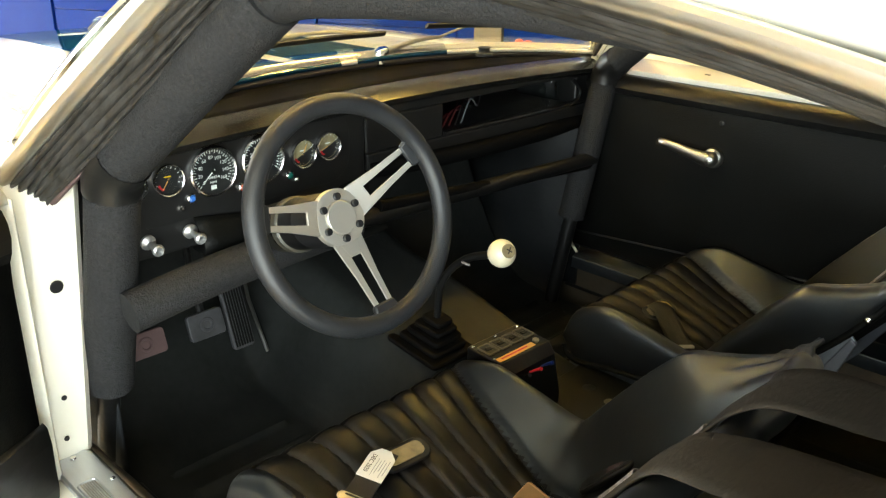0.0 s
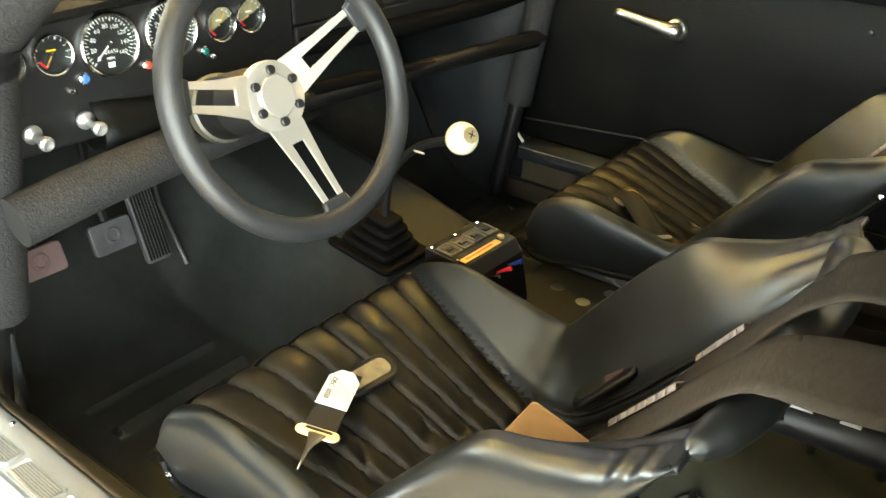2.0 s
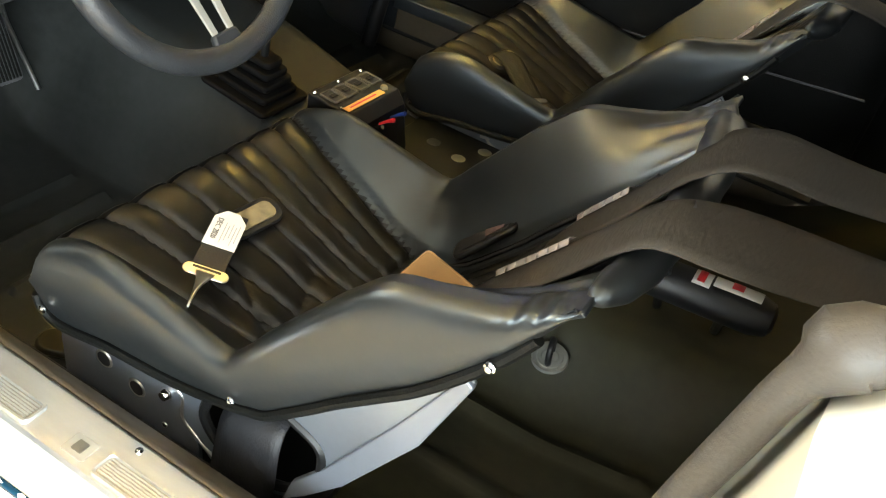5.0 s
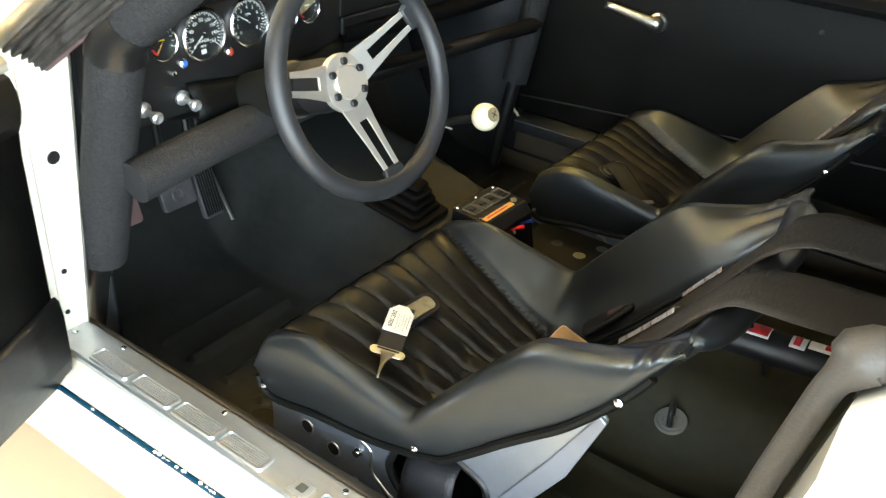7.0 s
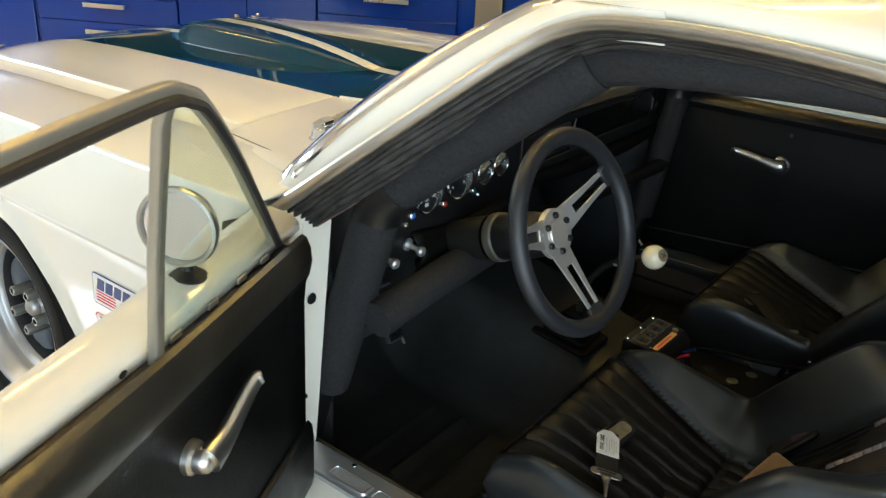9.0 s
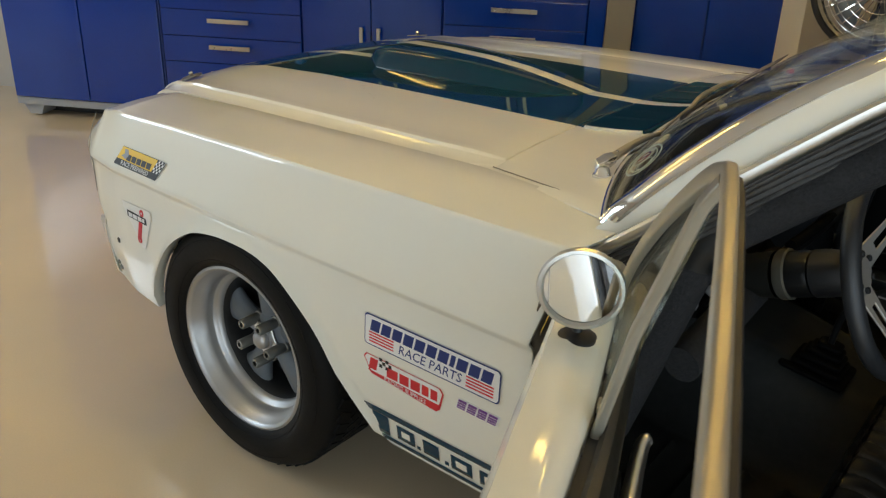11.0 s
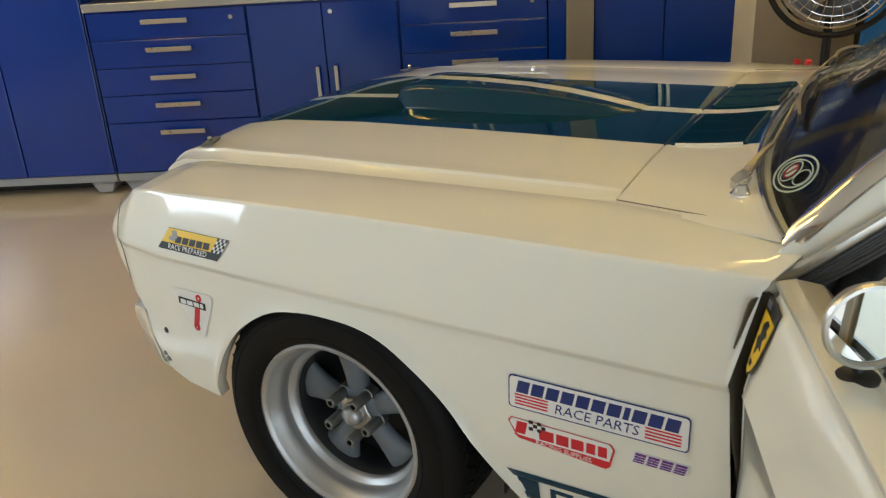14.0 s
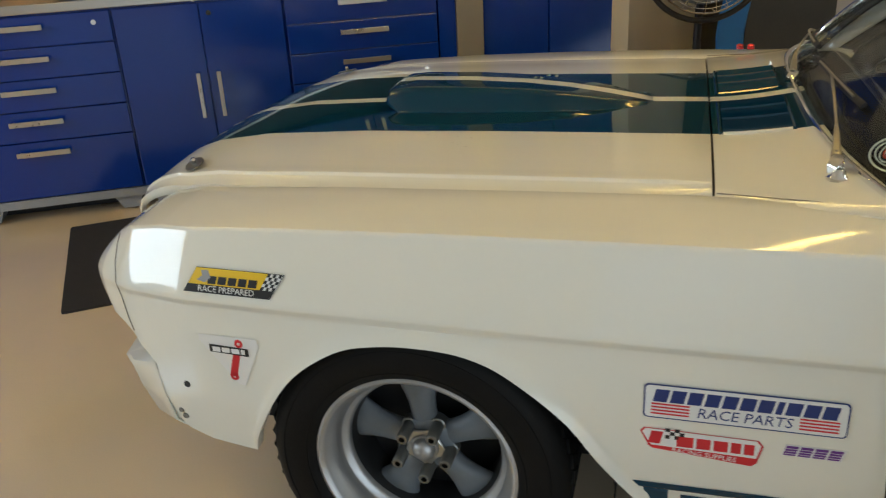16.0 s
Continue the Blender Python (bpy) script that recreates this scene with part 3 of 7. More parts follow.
SEAMY = [(-0.72, 0.545), (-0.6, 0.575), (-0.4, 0.592), (0.0, 0.602), (0.53, 0.607), (0.72, 0.64), (0.85, 0.73)]


def fender_side(x, f):
    """Half width of the fender's side at height z."""
    table = [(0.245, -0.05), (0.30, -0.028), (0.42, -0.008), (0.55, -0.008), (0.60, -0.012), (0.638, -0.013), (0.655, 0.0), (0.668, -0.004), (0.72, -0.026), (0.77, -0.0455), (0.79, -0.0535), (0.80, -0.0578)]
    soft = min(1, max(0, (-0.56 - x) / 0.12))       # the crease fades towards the nose
    return interp(x, SIDEY) + interp(f, table) * (1 - soft) + soft * (-0.006 - 2.6 * max(0, f - 0.66) ** 2 - 1.2 * max(0, 0.60 - f) ** 2)


def fender_rows(x, sgn, low):
    """Cross-section of the fender at x, from the hood seam over the crown and down the side to the height low."""
    top, seam = interp(x, TOPZ), interp(x, SEAMY)
    edge = fender_side(x, 0.80) - 0.003
    out = [(x, seam, top - 0.02), (x, seam + 0.001, top + 0.004), (x, seam + 0.012, top + 0.009)]
    for f in (0.2, 0.4, 0.6, 0.8, 0.97, 1.0):
        out.append((x, seam + 0.012 + f * (edge - seam - 0.012), top + 0.009 + (interp(x, EDGEZ) + 0.0025 - top - 0.009) * f ** 1.5))
    ez = interp(x, EDGEZ)
    for z in (0.7985, 0.794, 0.785, 0.77, 0.74, 0.71, 0.685, 0.668, 0.658, 0.652, 0.642, 0.635):
        zz = 0.655 + (z - 0.655) * (ez - 0.655) / 0.145 if z > 0.655 else z
        out.append((x, fender_side(x, z), zz))
    for k in range(1, 15):
        z = 0.635 + (low - 0.635) * k / 14
        flare = 0.0
        if -0.35 < x < 0.48:
            d = z - interp(x, ARCH)
            flare = 0.012 * max(0, 1 - d / 0.05) ** 2 if interp(x, ARCH) > 0.3 else 0
        out.append((x, fender_side(x, min(z, 0.635)) + flare, z))
    y_in, z_in = out[-1][1], out[-1][2]
    out += [(x, y_in - 0.012, z_in + 0.001), (x, y_in - 0.03, z_in + 0.004)]
    nose = min(1, max(0, (-0.58 - x) / 0.13))
    if x > 0.70:                                 # the rear edge leans in at the crease and sweeps back to the pillar foot on top
        tail = lambda b, c: interp(b, [(0.70, 0.886), (0.755, 0.876), (0.826, 0.842)]) if c > 0.80 else interp(c, [(0.28, 0.842), (0.35, 0.836), (0.50, 0.823), (0.655, 0.809), (0.80, 0.838)])
        out = [(0.70 + (a - 0.70) * (tail(b, c) - 0.70) / 0.145, b, c) for a, b, c in out]
    return [Vector((a + nose * (4.5 if c > 0.645 else 3.0) * (c - 0.645) ** 2, -sgn * b, c)) for a, b, c in out]


def low_edge(x):
    if x < -0.345:
        return interp(x, [(-0.73, 0.625), (-0.71, 0.60), (-0.69, 0.59), (-0.66, 0.574), (-0.63, 0.558), (-0.60, 0.541), (-0.57, 0.516), (-0.55, 0.487), (-0.543, 0.42), (-0.528, 0.345), (-0.50, 0.325), (-0.45, 0.31), (-0.345, 0.295)])
    return interp(x, ARCH) if x < 0.478 else 0.279


def fender(sgn):
    xs = sorted(set([-0.72, -0.715, -0.71, -0.70, -0.69, -0.68, -0.67, -0.66, -0.645, -0.63, -0.615, -0.60, -0.58, -0.565, -0.555, -0.55, -0.5465, -0.543, -0.535, -0.528, -0.515, -0.50] + list(np.linspace(-0.47, -0.35, 6)) + list(np.linspace(-0.345, 0.47, 46)) + list(np.linspace(0.48, 0.845, 12))))
    bm = loft([fender_rows(x, sgn, low_edge(x)) for x in xs])
    # headlight ring closes the nose
    end = fender_rows(-0.72, sgn, low_edge(-0.72))
    lay = [bm.verts.new(p + Vector((0.05, 0, 0))) for p in end]
    bm.verts.ensure_lookup_table()
    old = [bm.verts[k] for k in range(len(end))]
    for i in range(len(end) - 1):
        if i < len(old) - 1:
            bm.faces.new((old[i], old[i + 1], lay[i + 1], lay[i]))
    return part("fender", bm, "cream", car, "cream painted front fender with race stickers" if sgn > 0 else "", solid=0.008, crisp=True)


fender_left = fender(1)
fender_right = fender(-1)

# front apron below the nose
def apron_row(y, k):
    w2 = max(0, (abs(y) - 0.5) / 0.24)
    front = -0.792 + 0.11 * (abs(y) / 0.75) ** 2
    return [Vector(p) for p in ((front + 0.055, y, 0.474), (front + 0.010, y, 0.449), (front, y, 0.443), (front + 0.02, y, 0.40), (front + 0.06, y, 0.325 + 0.02 * w2), (front + 0.13, y, 0.29 + 0.03 * w2))]


rows = [apron_row(y, 0) for y in np.linspace(-0.74, 0.74, 25)]
for sgn, at in ((-1, 0), (1, len(rows))):
    side = [Vector(p) for p in ((-0.556, sgn * 0.81, 0.503), (-0.549, sgn * 0.825, 0.487), (-0.546, sgn * 0.825, 0.462), (-0.541, sgn * 0.824, 0.41), (-0.526, sgn * 0.822, 0.345), (-0.50, sgn * 0.81, 0.322))]
    mid = [(a + b) / 2 + Vector((0.02, -sgn * 0.02, 0) if k == 0 else (-0.012, sgn * 0.012, 0)) for k, (a, b) in enumerate(zip(side, rows[0 if sgn < 0 else -1]))]
    if sgn < 0:
        rows = [side, mid] + rows
    else:
        rows = rows + [mid, side]
part("front_apron", loft(rows), "cream", car, solid=0.006, crisp=True)
for sgn in (-1, 1):
    seam = [Vector((x, sgn * (fender_side(x, z) + 0.0004), z)) for x, z in ((-0.60, 0.757), (-0.607, 0.735), (-0.613, 0.70), (-0.614, 0.66), (-0.611, 0.62), (-0.603, 0.58), (-0.592, 0.552))]
    part("bezel_seam", tube(seam, 0.0011, 6), "filler", car, "fine seam of the headlight bezel")
part("apron_bolt", lathe([(0, 0.004), (0.006, 0.004), (0.008, 0)], axes((-0.503, -0.8195, 0.36), (1, -0.16, 0), (0, 0, 1)), 10), "lug", car, "small steel apron bolt")
part("apron_bolt", lathe([(0, 0.004), (0.005, 0.004), (0.007, 0)], axes((-0.51, -0.8205, 0.374), (1, -0.16, 0), (0, 0, 1)), 10), "lug", car)
part("apron_hole", lathe([(0, 0.003), (0.007, 0.003), (0.008, 0)], axes((-0.474, -0.834, 0.451), (1, -0.17, 0), (0, 0, 1)), 14), "black", car)
bm = box_bm((-0.66, -0.52, 0.48), (-0.60, 0.52, 0.73))
part("grille", bm, "black", car)

# hood
HOODX = [-0.765, -0.755, -0.735, -0.71, -0.68, -0.64, -0.58, -0.5, -0.4, -0.25, -0.1, 0.05, 0.2, 0.35, 0.45, 0.5325]
HOODC = [(-0.765, 0.725), (-0.755, 0.75), (-0.735, 0.765), (-0.70, 0.785), (-0.64, 0.804), (-0.5, 0.825), (-0.25, 0.839), (0.1, 0.847), (0.53, 0.852)]
HOODE = [(-0.765, 0.715), (-0.755, 0.735), (-0.735, 0.748), (-0.70, 0.764), (-0.64, 0.78), (-0.5, 0.797), (-0.2, 0.811), (0.2, 0.822), (0.53, 0.829)]


def hood_z(x, y):
    e, c = interp(x, HOODE), interp(x, HOODC)
    f = min(abs(y) / 0.6, 1.0)
    return c + (e - c) * f ** 3.5


STRIPE_IN, STRIPE_OUT = 0.022, 0.292


def striped(ys):
    return lambda i, j: 1 if STRIPE_IN <= abs((ys[j] + ys[j + 1]) / 2) <= STRIPE_OUT else 0


half = [0.0, STRIPE_IN, 0.08, 0.14, 0.2, 0.25, STRIPE_OUT, 0.34, 0.40, 0.46, 0.502, 0.53, 0.546, 0.5495, 0.5525, 0.5545, 0.572, 0.59]
HY = sorted([-y for y in half[1:]] + half)


def hood_row(x):
    w = interp(x, SEAMY) - 0.007
    out = []
    for y in HY:
        yy = y * w / 0.592 if abs(y) > 0.3 else y
        nose = x + 0.05 * (abs(yy) / 0.6) ** 2 * max(0, (-0.5 - x) / 0.26)
        ridge = interp(abs(y), [(0.50, 0.0), (0.546, 0.004), (0.5495, 0.0035), (0.5545, -0.0035), (0.572, -0.0075), (0.60, -0.009)]) * min(1, max(0, (0.545 - x) / 0.06))
        out.append(Vector((nose, yy, hood_z(x, yy) + ridge)))
    e0, e1 = out[0], out[-1]
    return [e0 + Vector((0, -0.002, -0.02))] + out + [e1 + Vector((0, 0.002, -0.02))]


YS = [-0.6] + HY + [0.6]
bm = loft([hood_row(x) for x in HOODX], mats=striped(YS))
front = [v for v in bm.verts if v.co.x < -0.68 and v.co.z < 0.76]
hood = part("hood", bm, ["cream", "blue"], car, "cream hood with two wide blue stripes", solid=0.012, crisp=True)

# hood scoop
SC = [(-0.262, 0.118, 0.052), (-0.25, 0.122, 0.058), (-0.2, 0.124, 0.062), (-0.05, 0.124, 0.06), (0.1, 0.118, 0.052), (0.22, 0.105, 0.040), (0.32, 0.085, 0.024), (0.40, 0.055, 0.009), (0.44, 0.03, 0.0)]
sy = [-1, -0.97, -0.86, -0.76, -0.73, -0.69, -0.6, -0.35, -0.1, 0, 0.1, 0.35, 0.6, 0.69, 0.73, 0.76, 0.86, 0.97, 1]
rows = []
for x, w, h in ((-0.222 + (x + 0.262) * 0.943, w, h * 0.92) for x, w, h in SC):
    row = []
    for s in sy:
        p = interp(abs(s), [(0, 1), (0.45, 0.985), (0.62, 0.94), (0.70, 0.86), (0.74, 0.78), (0.97, 0.10), (1, 0)])
        y = s * w * 1.16
        if abs(s) <= 0.1:
            y = 0.022 * (s / 0.1)
        row.append(Vector((x - 0.03 * (abs(s) < 0.9), y, hood_z(x, y) - 0.002 + h * p)))
    rows.append(row)
mid = lambda i, j: 0 if 8 <= j <= 9 else 1
scoop = part("scoop", loft(rows, mats=mid), ["cream", "blue"], hood, "blue air scoop with a cream centre stripe", solid=0.006)

# fine seam between cowl and fender
for sgn in (-1, 1):
    part("cowl_seam", tube([Vector((x, sgn * (interp(x, SEAMY) + 0.001), interp(x, TOPZ) + 0.0105)) for x in np.linspace(0.54, 0.80, 9)], 0.0012, 6), "filler", car)
# corner where fender, cowl and pillar meet
for sgn in (-1, 1):
    rows = [[Vector((x, sgn * y, z)) for y, z in ((0.62, 0.80), (0.68, 0.815), (0.74, 0.806), (0.80, 0.795))] for x in (0.76, 0.80, 0.845)]
    rows.append([Vector((x, sgn * y, z)) for x, y, z in ((0.88, 0.66, 0.83), (0.885, 0.70, 0.828), (0.872, 0.745, 0.806), (0.858, 0.785, 0.792))])
    part("cowl_corner", loft(rows), "cream", car, solid=0.008)
# hood pins
for sgn in (-1, 1):
    c = Vector((-0.593, sgn * 0.486, 0.8035))
    up = Vector((-0.15, sgn * 0.1, 0.98)).normalized()
    m = axes(c, up.cross(Vector((0.3, sgn * 0.9, 0))).cross(up), up.cross(Vector((0.3, sgn * 0.9, 0))))
    pin = part("hood_pin", plate([(0.040 * math.cos(a), 0.020 * math.sin(a)) for a in np.linspace(0, 2 * math.pi, 24, endpoint=False)], 0.003, m), "lug", hood, "steel hood pin on an oval plate")
    part("pin_post", lathe([(0.005, 0.0), (0.005, 0.008), (0.007, 0.011), (0.005, 0.016), (0, 0.017)], m, 10), "chrome", pin)

# cowl with vents
def screen_base(y):
    """Where the windscreen meets the cowl."""
    f = abs(y) / 0.735
    return Vector((0.735 + 0.125 * f ** 3, y, 0.882 - 0.036 * f ** 2))


CY = sorted(set([-0.73, -0.68, -0.6, -0.52, -0.45, -0.37, -STRIPE_OUT, -0.2, -0.1, -STRIPE_IN, STRIPE_IN, 0.1, 0.2, STRIPE_OUT, 0.37, 0.45, 0.52, 0.6, 0.68, 0.73]))
rows = []
for f in (0, 0.006, 0.15, 0.35, 0.55, 0.75, 0.9, 1.0):
    row = []
    for y in CY:
        b = screen_base(y)
        yw = y * (0.607 + (0.73 - 0.607) * f) / 0.73 if abs(y) > 0.3 else y
        x = 0.536 + (b.x + 0.01 - 0.536) * f
        z = hood_z(0.53, yw) + (b.z - hood_z(0.53, yw)) * f ** 1.6 - (0.015 if f == 0 else 0)
        row.append(Vector((x, yw, z)))
    rows.append(row)
cowl = part("cowl", loft(rows, mats=striped(CY)), ["cream", "blue"], car, "cowl panel with two louvred vents", solid=0.01, crisp=True)
for sgn in (-1, 1):
    # a dark recess with fine slats along the car and two wider dividers
    def cowl_z(x, y):
        f = (x - 0.536) / (screen_base(y).x + 0.01 - 0.536)
        return hood_z(0.53, y) + (screen_base(y).z - hood_z(0.53, y)) * f ** 1.6
    vx = (0.558, 0.60, 0.65, 0.694)
    part("vent_recess", loft([[Vector((x, sgn * y, cowl_z(x, y) + 0.0012)) for x in vx] for y in (0.046, 0.13, 0.21, 0.292)]), "black", cowl, solid=-0.0006)
    for k in range(24):
        y = 0.051 + 0.0102 * k
        wide = k in (7, 15)
        w = 0.0060 if wide else 0.0030
        rows = [[Vector((x, sgn * (y + a * w), cowl_z(x, y) + 0.0006 + b)) for a, b in ((-1, 0), (-0.75, 0.0062 + 0.003 * wide), (0.6, 0.0075 + 0.003 * wide), (1, 0))] for x in vx]
        part("louvre", loft(rows, caps=False), "blue", cowl)
    for x in (0.554, 0.698):
        part("vent_rim", tube([(x, sgn * y, cowl_z(x, y) + 0.001) for y in (0.044, 0.13, 0.21, 0.296)], 0.006, 8, flat=0.8), "blue", cowl)
    for y in (0.044, 0.296):
        part("vent_rim", tube([(x, sgn * y, cowl_z(x, y) + 0.001) for x in vx], 0.005, 8), "blue" if y < 0.2 else "cream", cowl)

# fender-to-cowl red clips on the far side
for dx in (-0.016, 0.016):
    part("fender_clip", lathe([(0, 0), (0.011, 0), (0.010, 0.007), (0.012, 0.010), (0.007, 0.014), (0.0, 0.015)], Matrix.Translation((0.655 + dx, 0.70, 0.838)), 14), "red", car, "small red clip on the fender top")

# windscreen: frame, glass, trims
TOPC = lambda y: Vector((1.165 + 0.06 * (abs(y) / 0.59) ** 2.5, y, 1.185 - 0.03 * (abs(y) / 0.59) ** 2))


def screen(s, f, off=0.0):
    """A point of the windscreen: s across (-1..1), f from base to header."""
    a, b = screen_base(s * 0.735), TOPC(s * 0.592)
    p = a.lerp(b, f)
    p += Vector((-0.03, 0, 0.03)) * (4 * f * (1 - f)) * 0.6
    return p + Vector((-0.6, 0, 0.75)) * off


ss = np.linspace(-1, 1, 33)
pane = part("windscreen", loft([[screen(s, f) for s in ss] for f in np.linspace(0, 1, 9)]), "tint", car, "clear laminated windscreen", solid=0.005)
pane.visible_shadow = False
edge = [screen(s, -0.012, 0.003) for s in ss] + [screen(1, f, 0.004) for f in np.linspace(0.04, 0.96, 12)] + [screen(s, 1.0, 0.004) for s in ss[::-1]] + [screen(-1, f, 0.004) for f in np.linspace(0.96, 0.04, 12)]
part("windscreen_trim", tube(edge, [0.015] * 33 + [0.023] * 12 + [0.015] * 33 + [0.023] * 12, 12, ring=True, flat=0.45), "chrome", car, "bright chrome windscreen trim")
inner = [p.lerp(screen(0, 0.5), 0.008) + Vector((0.010, 0, -0.016)) for p in edge]
part("windscreen_seal", tube(inner, 0.008, 8, ring=True), "black_rubber", car)
part("glass_border", loft([[screen(s, f, -0.008) for s in ss * 0.985] for f in (-0.035, -0.015, 0.006)]), "black_rubber", car, "black border along the foot of the glass", solid=-0.001)

# stickers on the glass
def on_glass(s, f):
    o = screen(s, f)
    return axes(o, screen(s + 0.02, f) - o, screen(s, f + 0.02) - o) @ Matrix.Translation((0, 0, 0.0025))


# oval scroll decal with a red ring and bar
m = on_glass(-0.80, 0.115) @ Matrix.Translation((0, 0, -0.009)) @ Matrix.Diagonal((1, 1, -1, 1)) @ Matrix.Rotation(radians(-14), 4, "Z")
for r0, r1, dx, w, h in ((0.045, 0.0415, 0.0, 1.55, 0.86), (0.036, 0.0335, 0.0, 1.60, 0.80), (0.027, 0.0245, 0.018, 0.95, 0.85), (0.021, 0.0185, -0.030, 1.1, 0.80)):
    bm = lathe([(r0, 0), (r0, 0.0010), (r1, 0.0010), (r1, 0)], m @ Matrix.Translation((dx, 0, 0)) @ Matrix.Diagonal((w, h, 1, 1)), 36)
    part("round_decal", bm, "decal_green", car, "faint pale green oval decal ring on the glass")
part("decal_ring", lathe([(0.019, 0.0006), (0.019, 0.0014), (0.0155, 0.0014), (0.0155, 0.0006)], m @ Matrix.Translation((0.018, 0, 0)) @ Matrix.Diagonal((0.95, 0.85, 1, 1)), 28), "red_lens", car, "dull red ring in the oval decal")
part("decal_disc", lathe([(0, 0.0005), (0.0150, 0.0005)], m @ Matrix.Translation((0.018, 0, 0)) @ Matrix.Diagonal((0.95, 0.85, 1, 1)), 24), "decal_green", car)
part("decal_bar", box_bm((-0.0025, -0.013, 0.0004), (0.0025, 0.013, 0.0013), m @ Matrix.Translation((0.018, 0, 0)) @ Matrix.Rotation(radians(35), 4, "Z")), "red_lens", car, smooth=False)
# dark sticker with pale rings and a strip of pale marks beside it
m = on_glass(-0.44, 0.43) @ Matrix.Translation((0, 0, -0.009)) @ Matrix.Diagonal((1, 1, -1, 1))
card = part("glass_sticker", plate(round_rect(0.095, 0.095, 0.004), 0.0008, m), "black", car, "black sticker on the glass with pale rings", smooth=False)
for dy in (-0.019, 0.019):
    part("sticker_ring", lathe([(0.017, 0.0010), (0.017, 0.0016), (0.0095, 0.0016), (0.0095, 0.0010)], m @ Matrix.Translation((-0.006, dy, 0)) @ Matrix.Diagonal((1.25, 1, 1, 1)), 24), "label_grey", card)
for k in range(6):
    part("sticker_mark", box_bm((0.052, -0.045 + 0.0155 * k, 0.0), (0.066, -0.045 + 0.0155 * k + (0.011 if k % 3 else 0.007), 0.001), m), "label_grey", card, smooth=False)

# wipers: an angular chrome knuckle, a tapered channel arm, a thin rod and a framed blade
for dx, dy, s0, s1, f0, f1 in ((0.0, 0.0, -0.52, 0.10, 0.16, 0.13), (-0.012, 0.640, 0.26, 0.84, 0.16, 0.13)):
    sh = Vector((dx, dy, 0.012 if dy else 0.0))
    base = Vector((0.745, -0.553, 0.853)) + sh
    piv = part("wiper", lathe([(0.0, 0.016), (0.008, 0.016), (0.013, 0.012), (0.015, 0.004), (0.019, 0.0), (0.019, -0.01)], Matrix.Translation(base), 8), "chrome", car, "chrome wiper with a black blade")
    knuckle = [[base + Vector(p) for p in r] for r in (
        ((-0.020, 0.002, 0.006), (-0.006, -0.010, 0.006), (-0.006, -0.010, 0.020), (-0.020, 0.002, 0.024)),
        ((-0.012, 0.020, 0.010), (0.010, 0.006, 0.010), (0.008, 0.006, 0.030), (-0.012, 0.020, 0.033)),
        ((-0.006, 0.034, 0.018), (0.012, 0.028, 0.018), (0.012, 0.028, 0.032), (-0.006, 0.034, 0.034)))]
    part("wiper_knuckle", loft(knuckle, True, True), "chrome", piv, "angular chrome knuckle", smooth=False, bevel=0.0015)
    a, b = base + Vector((-0.002, 0.030, 0.026)), base + Vector((0.018, 0.185, 0.044))
    way = (b - a).normalized()
    rows = []
    for f in np.linspace(0, 1, 7):
        p, w = a.lerp(b, f) + Vector((0, 0, 0.006 * math.sin(math.pi * f))), 0.0095 - 0.006 * f
        rows.append([p + Vector((-w, 0, -0.008 + 0.004 * f)), p + Vector((-w, 0, 0.0)), p + Vector((-w * 0.7, 0, 0.0025)), p + Vector((w * 0.7, 0, 0.0025)), p + Vector((w, 0, 0.0)), p + Vector((w, 0, -0.008 + 0.004 * f))])
    part("wiper_arm", loft(rows), "satin", piv, "tapered satin channel arm", solid=0.0012)
    part("arm_rivet", lathe([(0, 0.0015), (0.0025, 0.001), (0.003, 0)], Matrix.Translation(a.lerp(b, 0.12) + Vector((0, 0, 0.005))), 10), "chrome", piv)
    mid = screen((s0 + s1) / 2, (f0 + f1) / 2, 0.022)
    part("wiper_rod", tube(smooth_path([b, b.lerp(mid, 0.5) + Vector((0, 0, 0.004)), mid], 10), 0.0028, 8), "satin", piv)
    blade = part("wiper_blade", tube([screen(u, f0 + (f1 - f0) * k, 0.008) for k, u in ((k, s0 + (s1 - s0) * k) for k in np.linspace(0, 1, 12))], 0.0042, 6, flat=1.9), "black_rubber", piv, "black rubber blade")
    part("blade_frame", tube(smooth_path([screen(s0 + (s1 - s0) * k, f0 + (f1 - f0) * k, o) for k, o in ((0.12, 0.012), (0.3, 0.022), (0.5, 0.024), (0.7, 0.022), (0.88, 0.012))], 16), 0.0045, 8, flat=0.6), "satin", blade, "satin blade frame")

# roof, pillars, drip rail
def roof_edge(x):
    return interp(x, [(1.20, 0.62), (1.5, 0.63), (2.0, 0.64), (2.6, 0.60)])


rows = []
for x in (1.17, 1.19, 1.24, 1.32, 1.45, 1.7, 2.0, 2.3, 2.6):
    zc = interp(x, [(1.17, 1.19), (1.24, 1.222), (1.32, 1.238), (1.5, 1.252), (1.8, 1.258), (2.1, 1.25), (2.6, 1.17)])
    ze = interp(x, [(1.17, 1.155), (1.24, 1.168), (1.32, 1.178), (1.5, 1.183), (1.8, 1.160), (2.1, 1.105), (2.6, 1.00)])
    w = roof_edge(x) - (0.03 if x < 1.2 else 0)
    shift = lambda y: 0.06 * (abs(y) / 0.6) ** 2.5 if x < 1.4 else 0.0
    rows.append([Vector((x + shift(y), y, zc + (ze - zc) * (abs(y) / w) ** 2.6)) for y in np.linspace(-w, w, 25)])
part("roof", loft(rows), "cream", car, "smooth cream roof skin", solid=0.02)

